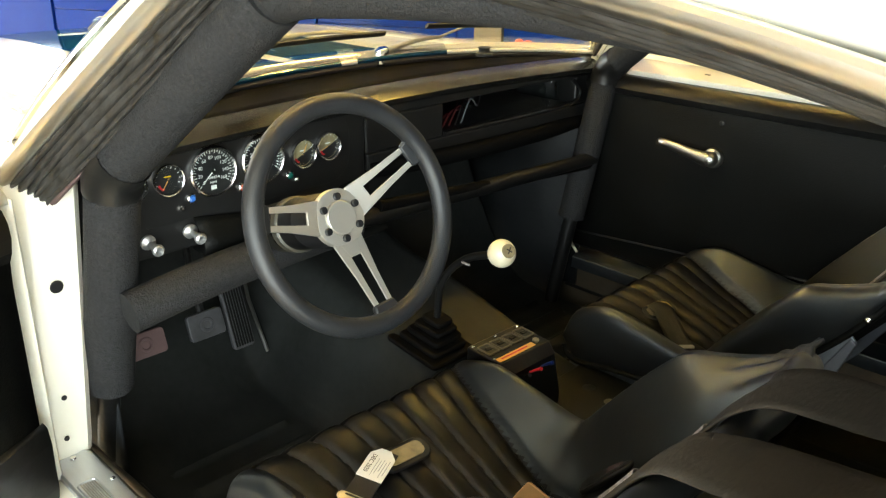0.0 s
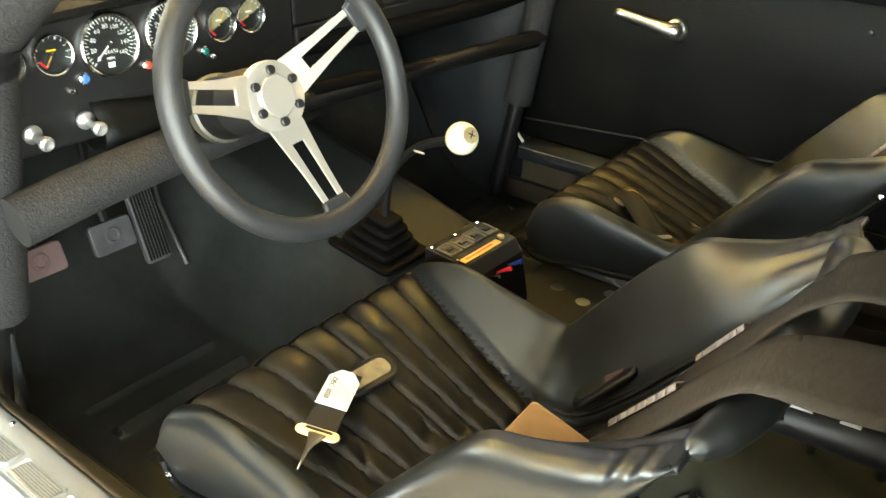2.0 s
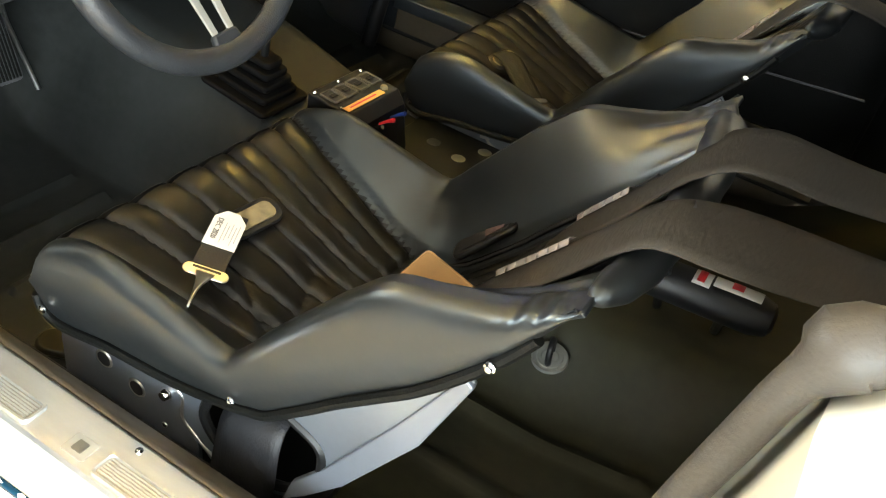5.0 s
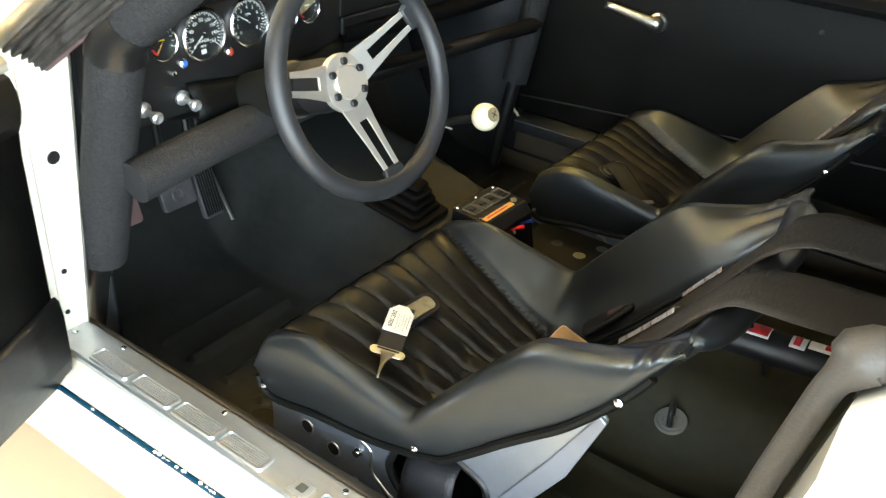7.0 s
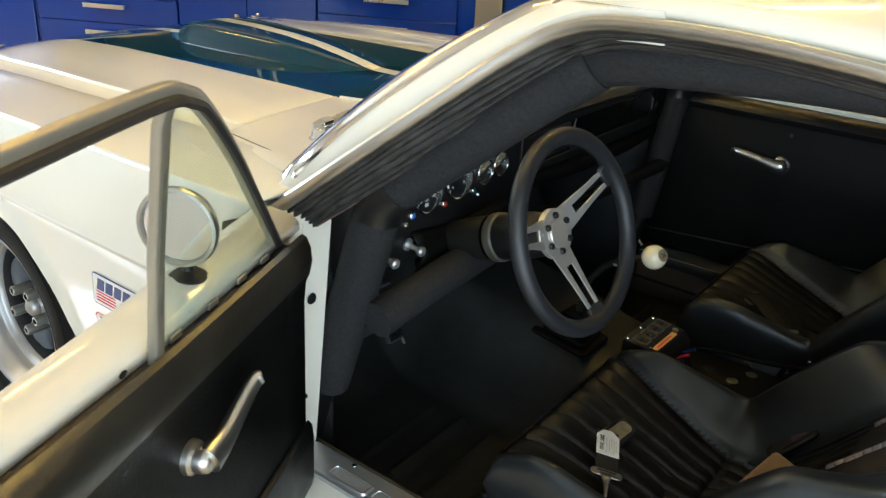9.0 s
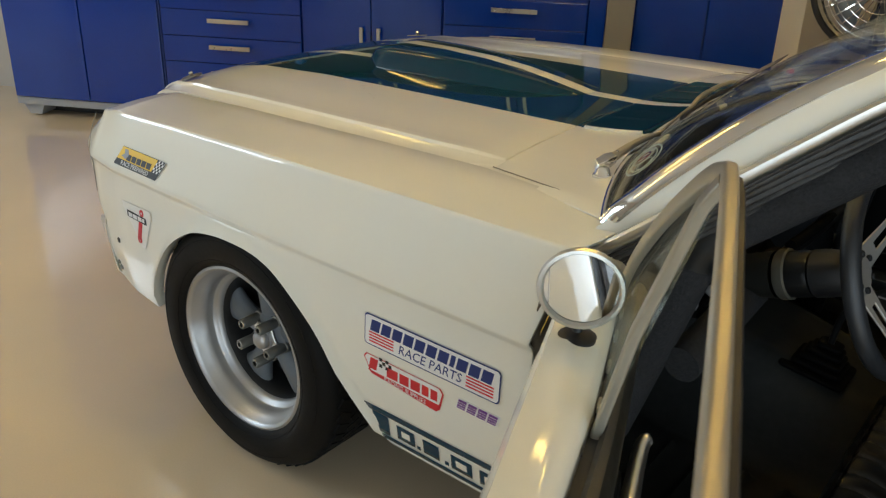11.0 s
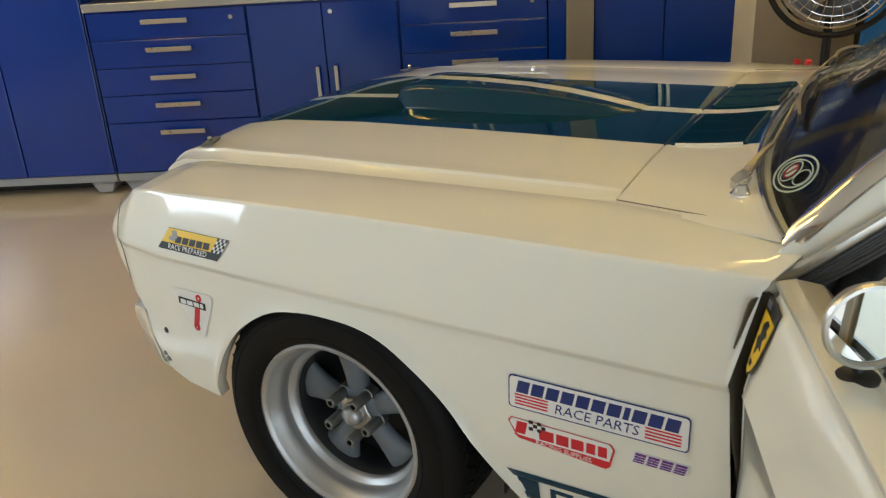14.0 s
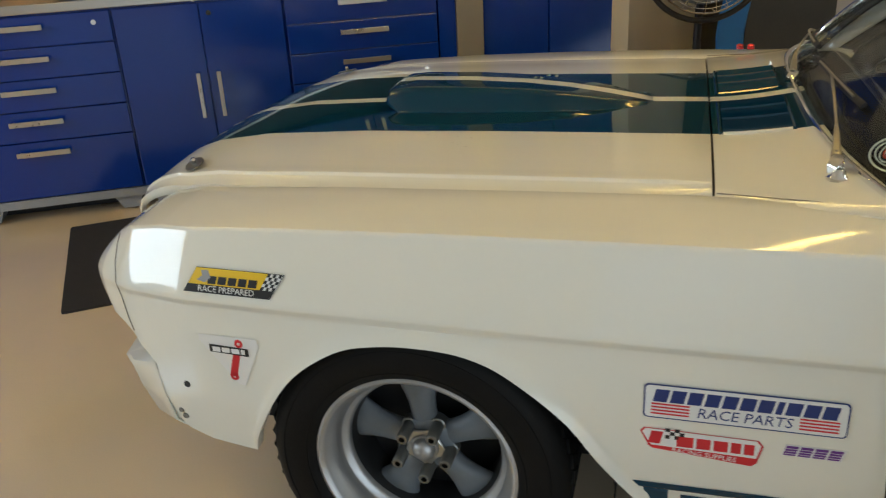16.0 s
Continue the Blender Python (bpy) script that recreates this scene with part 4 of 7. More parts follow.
PILL = [(0.845, 0.752, 0.80), (0.90, 0.742, 0.842), (1.0, 0.712, 0.925), (1.12, 0.672, 1.025), (1.22, 0.642, 1.105), (1.29, 0.630, 1.145), (1.38, 0.630, 1.163), (1.6, 0.634, 1.160), (1.9, 0.64, 1.124), (2.2, 0.645, 1.060)]
for sgn in (-1, 1):
    pts = smooth_path([(x, sgn * y, z) for x, y, z in PILL], 40)
    # painted pillar
    rows = []
    for i, p in enumerate(pts):
        if p.x > 1.45:
            break
        f = min(max((p.x - 0.86) / 0.40, 0), 1.0)
        inn = screen(sgn, f)
        rows.append([p + Vector((0.0, sgn * -0.004, -0.03)), p + Vector((0, 0, -0.004)), p + Vector((-0.006, 0, 0.012)), p.lerp(inn, 0.5) + Vector((-0.008, sgn * 0.004, 0.014)), inn + Vector((0.0, 0, 0.004)), inn + Vector((0.02, 0, -0.02))])
    part("windscreen_pillar", loft(rows), "cream", car, solid=0.006)
    out = [p + Vector((0.0, sgn * 0.010, -0.008)) for p in pts]
    part("drip_rail", tube(out, 0.0155, 12, flat=0.7), "steel", car, "bright drip rail over the door opening")
    folds = []
    for i, p in enumerate(pts):
        a, b = p + Vector((0.004, sgn * 0.004, -0.014)), p + Vector((0.034, -sgn * 0.040, -0.044))
        way = (pts[min(i + 1, 39)] - pts[max(i - 1, 0)]).normalized()
        out2 = (b - a).cross(way).normalized() * (-sgn)
        if out2.z > 0:
            out2 = -out2
        row = []
        for k in range(37):
            f = k / 36
            crest2 = abs(math.sin(math.pi * (5.5 * f + 0.12 * math.sin(0.5 * i + 9 * f)))) ** 0.7
            row.append(a.lerp(b, f) + out2 * (0.003 + 0.0075 * crest2 * (0.7 + 0.3 * math.sin(4 * f + 0.35 * i))))
        folds.append(row)
    part("door_seal", loft(folds), "weathered_rubber", car, "weathered black rubber seal in several folds", solid=-0.006 if sgn < 0 else 0.006)
    part("headliner_edge", tube([p + Vector((0.036, -sgn * 0.045, -0.04)) for p in pts if p.x < 1.5], 0.008, 8), "rust_pedal", car)
bm = loft([[Vector((x, y, 1.15 - 0.25 * max(0, x - 1.9) - 0.02 * (y / 0.6) ** 2)) for y in np.linspace(-0.6, 0.6, 9)] for x in (1.25, 1.5, 1.8, 2.1, 2.6)])
part("headliner", bm, "black_paint", car, solid=0.01)

# quarter panel behind the door, sill, pillar at the hinge
part("quarter_panel", loft([[Vector(p) for p in r] for r in (
    ((1.94, -0.70, 0.30), (1.975, -0.69, 0.60), (2.005, -0.70, 0.78), (2.04, -0.68, 0.815)),
    ((1.935, -0.765, 0.30), (1.970, -0.765, 0.60), (2.0, -0.762, 0.775), (2.04, -0.74, 0.81)),
    ((1.937, -0.845, 0.30), (1.973, -0.855, 0.60), (2.0, -0.84, 0.77), (2.05, -0.80, 0.805)),
    ((2.6, -0.86, 0.30), (2.6, -0.88, 0.62), (2.6, -0.87, 0.76), (2.6, -0.80, 0.83)))]), "cream", car, "cream rear quarter panel with the door jamb", solid=0.01)
part("quarter_trim", tube(smooth_path([(1.925, -0.735, 0.34), (1.950, -0.738, 0.586), (1.974, -0.736, 0.735), (1.990, -0.73, 0.793), (2.03, -0.715, 0.818), (2.25, -0.68, 0.825)], 24), [0.013] * 13 + [0.014, 0.018, 0.024, 0.026, 0.024, 0.021, 0.02, 0.018, 0.018, 0.018, 0.018], 12), "taupe", car, "taupe vinyl binding round the rear jamb")
part("quarter_panel", loft([[Vector((x, 0.86 + 0.01 * (z < 0.7), z)) for z in (0.30, 0.5, 0.65, 0.78, 0.835)] for x in (0.845, 1.4, 2.0, 2.6)]), "cream", car, "cream body side beyond the cabin", solid=0.01)

for sgn in (-1, 1):
    part("fender_jamb", loft([[Vector((x, sgn * y, z)) for x, y in ((0.800 + 0.2 * abs(z - 0.655), 0.852), (0.812 + 0.12 * abs(z - 0.655), 0.835), (0.846, 0.800), (0.848, 0.775))] for z in (0.29, 0.42, 0.55, 0.655, 0.73, 0.79)]), "sill_brown", car, "dull brown jamb behind the fender edge", solid=0.003)
# hinge pillar
rows = []
for z in np.linspace(0.30, 0.80, 12):
    y = -0.792 + 0.045 * ((z - 0.3) / 0.5)
    rows.append([Vector((0.845, y - 0.03, z)), Vector((0.872, y - 0.012, z)), Vector((0.888, y + 0.012, z)), Vector((0.892, y + 0.05, z)), Vector((0.895, y + 0.074, z)), Vector((0.885, y + 0.085, z)), Vector((0.85, y + 0.085, z))])
post = part("hinge_pillar", loft(rows), "cream", car, "cream painted hinge pillar", solid=0.006)
for z, r in ((0.628, 0.0095), (0.435, 0.004), (0.36, 0.004)):
    y = -0.792 + 0.045 * ((z - 0.3) / 0.5) + 0.04
    part("jamb_hole", lathe([(0, 0.002), (r, 0.002), (r * 1.15, 0)], axes((0.893, y, z), (0, 1, 0), (0, 0, 1)), 14), "black", post)
for z in (0.40, 0.66):
    part("hinge", box_bm((0.872, -0.83, z - 0.03), (0.886, -0.775, z + 0.03)), "dark_metal", post, smooth=False, bevel=0.004)
part("hinge_pillar", box_bm((0.85, 0.66, 0.30), (0.90, 0.80, 0.82)), "cream", car, smooth=False, bevel=0.01)

# sills with ribbed aluminium scuff plates
for sgn in (-1, 1):
    rows = [[Vector((x, sgn * y, z)) for y, z in ((0.66, 0.16), (0.682, 0.25), (0.702, 0.305), (0.712, 0.315), (0.77, 0.312), (0.812, 0.308), (0.829, 0.301), (0.838, 0.287), (0.843, 0.25), (0.84, 0.17), (0.80, 0.15))] for x in np.linspace(0.845, 2.0, 9)]
    sill = part("sill", loft(rows), "cream" if sgn < 0 else "black_paint", car, "cream painted door sill" if sgn < 0 else "black inner sill", solid=0.006)
    part("sill_stripe", loft([[Vector((x, sgn * y, z)) for y, z in ((0.8265, 0.3035), (0.8305, 0.3012), (0.8325, 0.2975))] for x in np.linspace(0.845, 2.0, 9)]), "blue", sill, "thin blue pinstripe", solid=0.001)
    if sgn < 0:
        edge_y = lambda x, y: -(y + 0.016 * (x - 0.95))
        rows = []
        for x in (0.885, 0.887, 0.892, 0.905, 0.93, 1.1, 1.3, 1.5, 1.7, 1.9, 1.93):
            r = 0.016 * max(0, (0.905 - x) / 0.02) ** 2          # rounded front end
            rows.append([Vector((x, edge_y(x, y), z)) for y, z in ((0.712 + r, 0.300), (0.7125 + r, 0.3215), (0.717 + r, 0.3262), (0.722 + r, 0.3265), (0.738, 0.3238), (0.760, 0.3232), (0.7755 - r, 0.3222), (0.779 - r, 0.319), (0.780 - r, 0.305))])
        plate_ob = part("scuff_plate", loft(rows), "bright_alu", sill, "polished aluminium scuff plate with ribbed windows", solid=0.002)
        windows = (1.021, 1.122, 1.221, 1.319, 1.505, 1.604, 1.703, 1.802)
        for x in windows:
            wm = Matrix.Translation((x, edge_y(x, 0.7565), 0.3225)) @ Matrix.Rotation(radians(-0.9), 4, "Z")
            rim = []
            for w, h, r, z in ((0.094, 0.034, 0.008, 0.0), (0.091, 0.031, 0.007, 0.0042), (0.086, 0.026, 0.005, 0.0042), (0.083, 0.023, 0.004, 0.0012)):
                rim.append([wm @ Vector((a, b, z)) for a, b in round_rect(w, h, r)])
            win = part("rib_window", loft(rim, True), "bright_alu", plate_ob, "pressed frame of a ribbed window")
            part("rib_bed", plate(round_rect(0.085, 0.025, 0.004), 0.0016, wm), "ribbed", win, smooth=False)
            bm = bmesh.new()
            for j in range(6):
                tube([wm @ Vector((-0.039, -0.0088 + 0.0035 * j, 0.002)), wm @ Vector((0.039, -0.0088 + 0.0035 * j, 0.002))], 0.0012, 6, bm=bm)
            tagged(part("rib", bm, "bright_alu", win, "fine raised ribs"), kind="stuff")
        stamp = Matrix.Translation((1.430, edge_y(1.43, 0.7565), 0.3235))
        part("plate_stamp", plate(round_rect(0.032, 0.026, 0.003), 0.0012, stamp), "ribbed", plate_ob, "small stamped square", smooth=False, bevel=0.0004)
        part("stamp_mark", plate(round_rect(0.014, 0.014, 0.002), 0.002, stamp), "lug", plate_ob, smooth=False)
        for x, y in ((0.902, 0.746), (1.00, 0.723), (1.24, 0.723), (1.48, 0.724), (1.72, 0.724)):
            part("screw", lathe([(0, 0.003), (0.0045, 0.002), (0.0055, 0)], Matrix.Translation((x, edge_y(x, y), 0.3245)), 10), "chrome", plate_ob)
        # chips in the pinstripe
        chip = random.Random(4)
        for k in range(34):
            x = 1.18 + 0.30 * chip.random() if k < 26 else 0.9 + 0.9 * chip.random()
            a, b = 0.002 + 0.004 * chip.random(), 0.001 + 0.002 * chip.random()
            part("paint_chip", plate([(a * (0.7 + 0.5 * chip.random()) * math.cos(t), b * (0.7 + 0.5 * chip.random()) * math.sin(t)) for t in np.linspace(0, 2 * math.pi, 7, endpoint=False)], 0.0006, axes((x, -0.8292 - 0.0012 * chip.random(), 0.3032), (1, 0, 0), (0, -0.55, -0.45)) @ Matrix.Rotation(math.pi, 4, "X") @ Matrix.Translation((0, 0, -0.0008))), "trim", sill, smooth=False)

# ---- front wheels ----
def wheel(sgn, x0):
    """A tyre on a five-spoke wheel with grey spokes and a polished rim; outer face towards -y times sgn."""
    m = Matrix.Translation((x0 + 0.006, -sgn * 0.8315, 0.313)) @ Matrix.Rotation(radians(90) * sgn, 4, "X") @ Matrix.Diagonal((1.014, 1.014, 1, 1))
    deep = m @ Matrix.Translation((0, 0, -0.050))          # the hub sits deep in the rim
    w = part("wheel", lathe([(0.158, -0.070), (0.1595, -0.062), (0.164, -0.056), (0.1715, -0.052), (0.1735, -0.048), (0.1745, -0.036), (0.177, -0.026), (0.182, -0.016), (0.187, -0.008), (0.190, -0.001), (0.193, 0.005), (0.199, 0.0085), (0.2045, 0.0065), (0.206, 0.0), (0.205, -0.012), (0.197, -0.02), (0.197, -0.21)], m, 64), "alu_rim", car, "polished aluminium rim with grey spokes")
    # inner part of the rim, coloured dark for the shade deep inside
    part("inner_barrel", lathe([(0.158, -0.070), (0.154, -0.080), (0.152, -0.10), (0.150, -0.2)], m, 48), "dark_metal", w)
    tyre = [(0.197, -0.012), (0.203, 0.004), (0.212, 0.014), (0.235, 0.0205), (0.262, 0.0195), (0.275, 0.016), (0.285, 0.010), (0.295, 0.0), (0.3015, -0.012), (0.3045, -0.03), (0.305, -0.1), (0.3045, -0.17), (0.300, -0.19), (0.285, -0.205), (0.25, -0.212), (0.205, -0.205), (0.197, -0.19)]
    ty = part("tyre", lathe(tyre, m, 96), "rubber", w, "black treaded race tyre")
    bm = bmesh.new()
    for k in range(54):
        a = 2 * math.pi * k / 54
        for j, (z, h) in enumerate(((-0.035, 0.04), (-0.08, 0.036), (-0.125, 0.036), (-0.165, 0.036))):
            a2 = a + 0.06 * (j % 2)
            q = m @ Matrix.Rotation(a2, 4, "Z") @ Matrix.Translation((0.305, 0, z)) @ Matrix.Rotation(0.5 if j % 2 else -0.5, 4, "X")
            box(bm, (-0.005, -0.0125, -h / 2), (0.0022, 0.0125, h / 2), q)
    tagged(part("tread_block", bm, "rubber", ty, smooth=False), kind="stuff")
    bm = bmesh.new()
    for r, z in ((0.2685, 0.0180), (0.222, 0.0170)):
        tube([m @ Vector((r * math.cos(t), r * math.sin(t), z)) for t in (2 * math.pi * k / 72 for k in range(72))], 0.0011, 5, ring=True, bm=bm)
    part("sidewall_rib", bm, "rubber", ty)
    part("drum", lathe([(0, -0.15), (0.15, -0.15), (0.155, -0.17), (0.165, -0.2), (0, -0.2)], m, 40), "black", w)
    for k in range(5):
        a = 2 * math.pi * k / 5 + radians(96)
        rows = []
        for r, hw, z, th in ((0.045, 0.027, -0.100, 0.022), (0.07, 0.0265, -0.099, 0.023), (0.09, 0.028, -0.099, 0.024), (0.11, 0.033, -0.100, 0.024), (0.13, 0.041, -0.102, 0.024), (0.143, 0.047, -0.104, 0.022), (0.156, 0.051, -0.108, 0.020)):
            ring = []
            for t in np.linspace(0, 2 * math.pi, 16, endpoint=False):
                u, v = hw * math.copysign(abs(math.cos(t)) ** 0.6, math.cos(t)), th * math.copysign(abs(math.sin(t)) ** 0.8, math.sin(t))
                ring.append(m @ Matrix.Rotation(a, 4, "Z") @ Vector((r, u, z + v * (1 - 0.35 * (u / hw) ** 2))))
            rows.append(ring)
        part("spoke", loft(rows, True, True), "spoke_grey", w, "satin grey cast spoke")
    part("hub", lathe([(0.0, -0.026), (0.05, -0.026), (0.058, -0.032), (0.062, -0.06), (0, -0.06)], deep, 40), "spoke_grey", w)
    pts = []
    for k in range(10):
        a = 2 * math.pi * k / 10 + radians(96 + 36)
        pts.append(((0.050 if k % 2 == 0 else 0.036) * math.cos(a), (0.050 if k % 2 == 0 else 0.036) * math.sin(a)))
    cap = part("hub_cap", plate(pts, 0.006, deep @ Matrix.Translation((0, 0, -0.022))), "steel", w, "star-shaped cap plate", bevel=0.003)
    part("dome", lathe([(0.030, -0.0155), (0.028, -0.012), (0.0235, -0.0125), (0.0235, -0.006), (0.0205, 0.002), (0.0125, 0.008), (0.0, 0.010)], deep, 24), "alu_rim", cap)
    for k in range(5):
        a = 2 * math.pi * k / 5 + radians(96 + 36)
        c = deep @ Matrix.Rotation(a, 4, "Z") @ Matrix.Translation((0.052, 0, 0))
        part("lug_nut", lathe([(0.006, 0.022), (0.0105, 0.022), (0.0128, 0.019), (0.0128, -0.03), (0.016, -0.032), (0.016, -0.05)], c, 12), "lug", w, "long open lug nut")
        part("stud", lathe([(0, 0.012), (0.0055, 0.012), (0.0055, -0.02)], c, 10), "black", w)
    return w


wheel(1, 0.0)
wheel(-1, 0.0)
# dark wheel housing
bm = loft([[Vector((0.045 + 0.35 * math.cos(a), -y, 0.29 + 0.325 * math.sin(a))) for a in np.linspace(-0.1, math.pi + 0.1, 25)] for y in (0.80, 0.55, 0.5)])
part("wheel_housing", bm, "black_paint", car, solid=0.004)
part("wheel_housing", box_bm((-0.36, -0.54, 0.2), (0.46, -0.5, 0.63)), "black_paint", car, smooth=False)
part("underbody", box_bm((-0.5, -0.5, 0.14), (0.6, 0.5, 0.2)), "black_paint", car, smooth=False)
part("inner_skirt", box_bm((0.47, -0.78, 0.32), (0.80, -0.68, 0.4)), "black_paint", car, smooth=False)

# plain tail of the car, on its rear wheels
wheel(1, 2.74)
wheel(-1, 2.74)
rows = []
for x, zt, w in ((2.60, 1.085, 0.60), (2.75, 0.96, 0.64), (2.86, 0.87, 0.70), (3.0, 0.85, 0.76), (3.4, 0.83, 0.76), (3.56, 0.80, 0.74), (3.60, 0.72, 0.73), (3.58, 0.45, 0.74)):
    rows.append([Vector((x, y * w, zt - 0.02 * abs(y) ** 3)) for y in np.linspace(-1, 1, 13)])
part("rear_deck", loft(rows), "cream", car, "cream sloping rear deck and tail panel", solid=0.01)
for sgn in (-1, 1):
    def rear_low(x):
        d = 0.31 ** 2 - (x - 2.74) ** 2
        return 0.32 + (d ** 0.5 if d > 0 else 0)
    part("rear_quarter", loft([[Vector((x, sgn * (0.86 - 0.10 * max(0, (x - 3.0) / 0.6) - 0.06 * max(0, (z - 0.66) / 0.2)), z)) for z in np.linspace(rear_low(x), 0.83, 7)] for x in np.linspace(2.6, 3.58, 30)]), "cream", car, "cream rear quarter panel", solid=0.01)
    part("quarter_top", loft([[Vector((x, sgn * y, z)) for y, z in ((w, zt), (0.80, 0.832))] for x, zt, w in ((2.60, 1.065, 0.60), (2.75, 0.94, 0.64), (2.86, 0.85, 0.70), (3.0, 0.83, 0.76))]), "cream", car, solid=0.01)


# ---- driver's door, swung open about the hinge ----
SWING = radians(-68.0)
DM = Matrix.Translation((0.878, -0.80, 0)) @ Matrix.Rotation(SWING, 4, "Z")   # local x along the door, y inwards, z up
DL = 1.12
ZT = 0.802


def dp(x, y, z):
    return DM @ Vector((x, y, z))


inn = DM.to_3x3() @ Vector((0, 1, 0))
al = DM.to_3x3() @ Vector((1, 0, 0))


def door_nose(y):
    """How far the door's front edge stands back where the skin bulges out."""
    return interp(-y, [(0.0, 0.0), (0.02, 0.005), (0.048, 0.030), (0.072, 0.046)])


rows = []
for x in (0.0, 0.004, 0.012, 0.03, 0.08, 0.2, 0.35, 0.5, 0.7, 0.9, DL):
    tuck = 0.010 * max(0, 1 - x / 0.012) ** 2          # the skin rolls in at its front edge
    rows.append([dp(door_nose(y) + x * (DL - door_nose(y)) / DL, min(y + tuck, 0.045), z) for y, z in ((0.012, ZT + 0.002), (0.0, ZT + 0.010), (-0.02, ZT + 0.008), (-0.035, ZT - 0.012), (-0.048, 0.74), (-0.068, 0.66), (-0.072, 0.652), (-0.066, 0.64), (-0.062, 0.55), (-0.066, 0.42), (-0.05, 0.31), (-0.03, 0.27), (0.0, 0.262))])
door = part("driver_door", loft(rows), "cream", car, "cream door skin, swung wide open", solid=0.008)
# front and rear edges of the door
for x, s in ((0.0, -1), (DL, 1)):
    rows = [[dp((door_nose(y0 + (0.055 - y0) * f) if s < 0 else x) + s * 0.001, y0 + 0.006 + (0.049 - y0) * f, z) for f in (0, 0.3, 0.6, 1)] for y0, z in ((-0.03, ZT - 0.01), (-0.048, 0.74), (-0.07, 0.655), (-0.062, 0.5), (-0.05, 0.31), (0.0, 0.265))]
    part("door_edge", loft(rows), "cream", door, solid=0.004)
m = axes(dp(0.050, -0.0495, 0.745), dp(1, 0, 0) - dp(0, 0, 0), dp(0, -0.026, 0.802) - dp(0, -0.062, 0.688))
crest = [(-0.036, 0.056), (-0.004, 0.058), (0.028, 0.054), (0.0275, 0.0), (0.025, -0.030), (0.018, -0.050), (0.007, -0.059), (-0.003, -0.052), (-0.012, -0.030), (-0.024, 0.010)]
badge = part("crest_badge", plate(crest, 0.002, m), "black", door, "yellow and black shield badge on the door edge", smooth=False)
part("crest_field", plate([(-0.029, 0.036), (0.025, 0.034), (0.0248, 0.0), (0.0225, -0.029), (0.0165, -0.047), (0.007, -0.055), (-0.001, -0.049), (-0.0095, -0.029), (-0.021, 0.010)], 0.003, m), "yellow", badge, smooth=False)
part("crest_head", plate([(-0.030, 0.041), (-0.012, 0.042), (-0.014, 0.052), (-0.033, 0.051)], 0.0032, m), "grey_metal", badge, smooth=False)
part("crest_figure", plate([(-0.010, 0.020), (0.001, 0.030), (0.012, 0.027), (0.009, 0.017), (0.019, 0.012), (0.011, 0.002), (0.018, -0.012), (0.008, -0.010), (0.002, -0.026), (-0.003, -0.012), (-0.010, -0.002), (-0.003, 0.006)], 0.0038, m), "black", badge, smooth=False)
for k in range(3):
    part("crest_mark", plate([(-0.002 + 0.005 * k, -0.033 - 0.001 * k), (0.001 + 0.005 * k, -0.033 - 0.001 * k), (0.004 + 0.003 * k, -0.043), (0.001 + 0.004 * k, -0.043)], 0.0038, m), "black", badge, smooth=False)
def ledge(x):
    """How far the window slot leans outwards towards the rear of the door."""
    return -0.036 * max(0, (x - 0.40) / 0.72)


# inner panel: black vinyl, its raised glossy roll tinted tan for light from above
rows = []
for x in np.linspace(0.035, DL - 0.02, 16):
    e = ledge(x)
    rows.append([dp(x, y, z) for y, z in ((0.064 + e, ZT - 0.024), (0.065 + e, ZT - 0.012), (0.071 + e, ZT - 0.007), (0.079 + 0.5 * e, ZT - 0.011), (0.086, ZT - 0.028), (0.088, ZT - 0.050), (0.084, ZT - 0.072), (0.077, ZT - 0.088), (0.074, 0.68), (0.074, 0.55), (0.074, 0.38), (0.07, 0.31), (0.05, 0.285), (0.0, 0.28))])
panel = part("door_panel", loft(rows, mats=lambda i, j: 1 if j < 6 else 0), ["black_vinyl", "lit_roll_vinyl"], door, "black grained vinyl door panel", solid=0.004)
part("door_sill_rail", loft([[dp(x, y, z) for y, z in ((-0.026, ZT + 0.006), (-0.024, ZT + 0.012), (0.0, ZT + 0.0165), (0.04 + ledge(x), ZT + 0.0065), (0.05 + ledge(x), ZT - 0.003), (0.052 + ledge(x), ZT - 0.016))] for x in (0.0, 0.2, 0.40, 0.55, 0.7, 0.9, DL)]), "cream", door, "cream painted window sill of the door", solid=0.003)
part("belt_slot", loft([[dp(x, y + ledge(x), z) for y, z in ((0.048, ZT - 0.016), (0.052, ZT - 0.018), (0.066, ZT - 0.018), (0.068, ZT - 0.024))] for x in (0.06, 0.2, 0.40, 0.55, 0.7, 0.9, DL - 0.03)]), "black", door, "dark open window slot", solid=0.002)
for x in (0.12, 0.19, 0.27, 0.36):
    part("panel_clip", box_bm((x, 0.0525, ZT - 0.016), (x + 0.026, 0.0575, ZT - 0.007), DM), "satin", door, "bare metal window channel clip", smooth=False, bevel=0.002)
for x in (0.47, 0.66, 0.86):
    part("rail_hole", plate([(0.007 * math.cos(a), 0.0045 * math.sin(a)) for a in np.linspace(0, 2 * math.pi, 16, endpoint=False)], 0.0008, axes(dp(x, 0.0528 + ledge(x), ZT - 0.009), -al, (0, 0, 1))), "black", door, "drilled hole in the window rail", smooth=False)
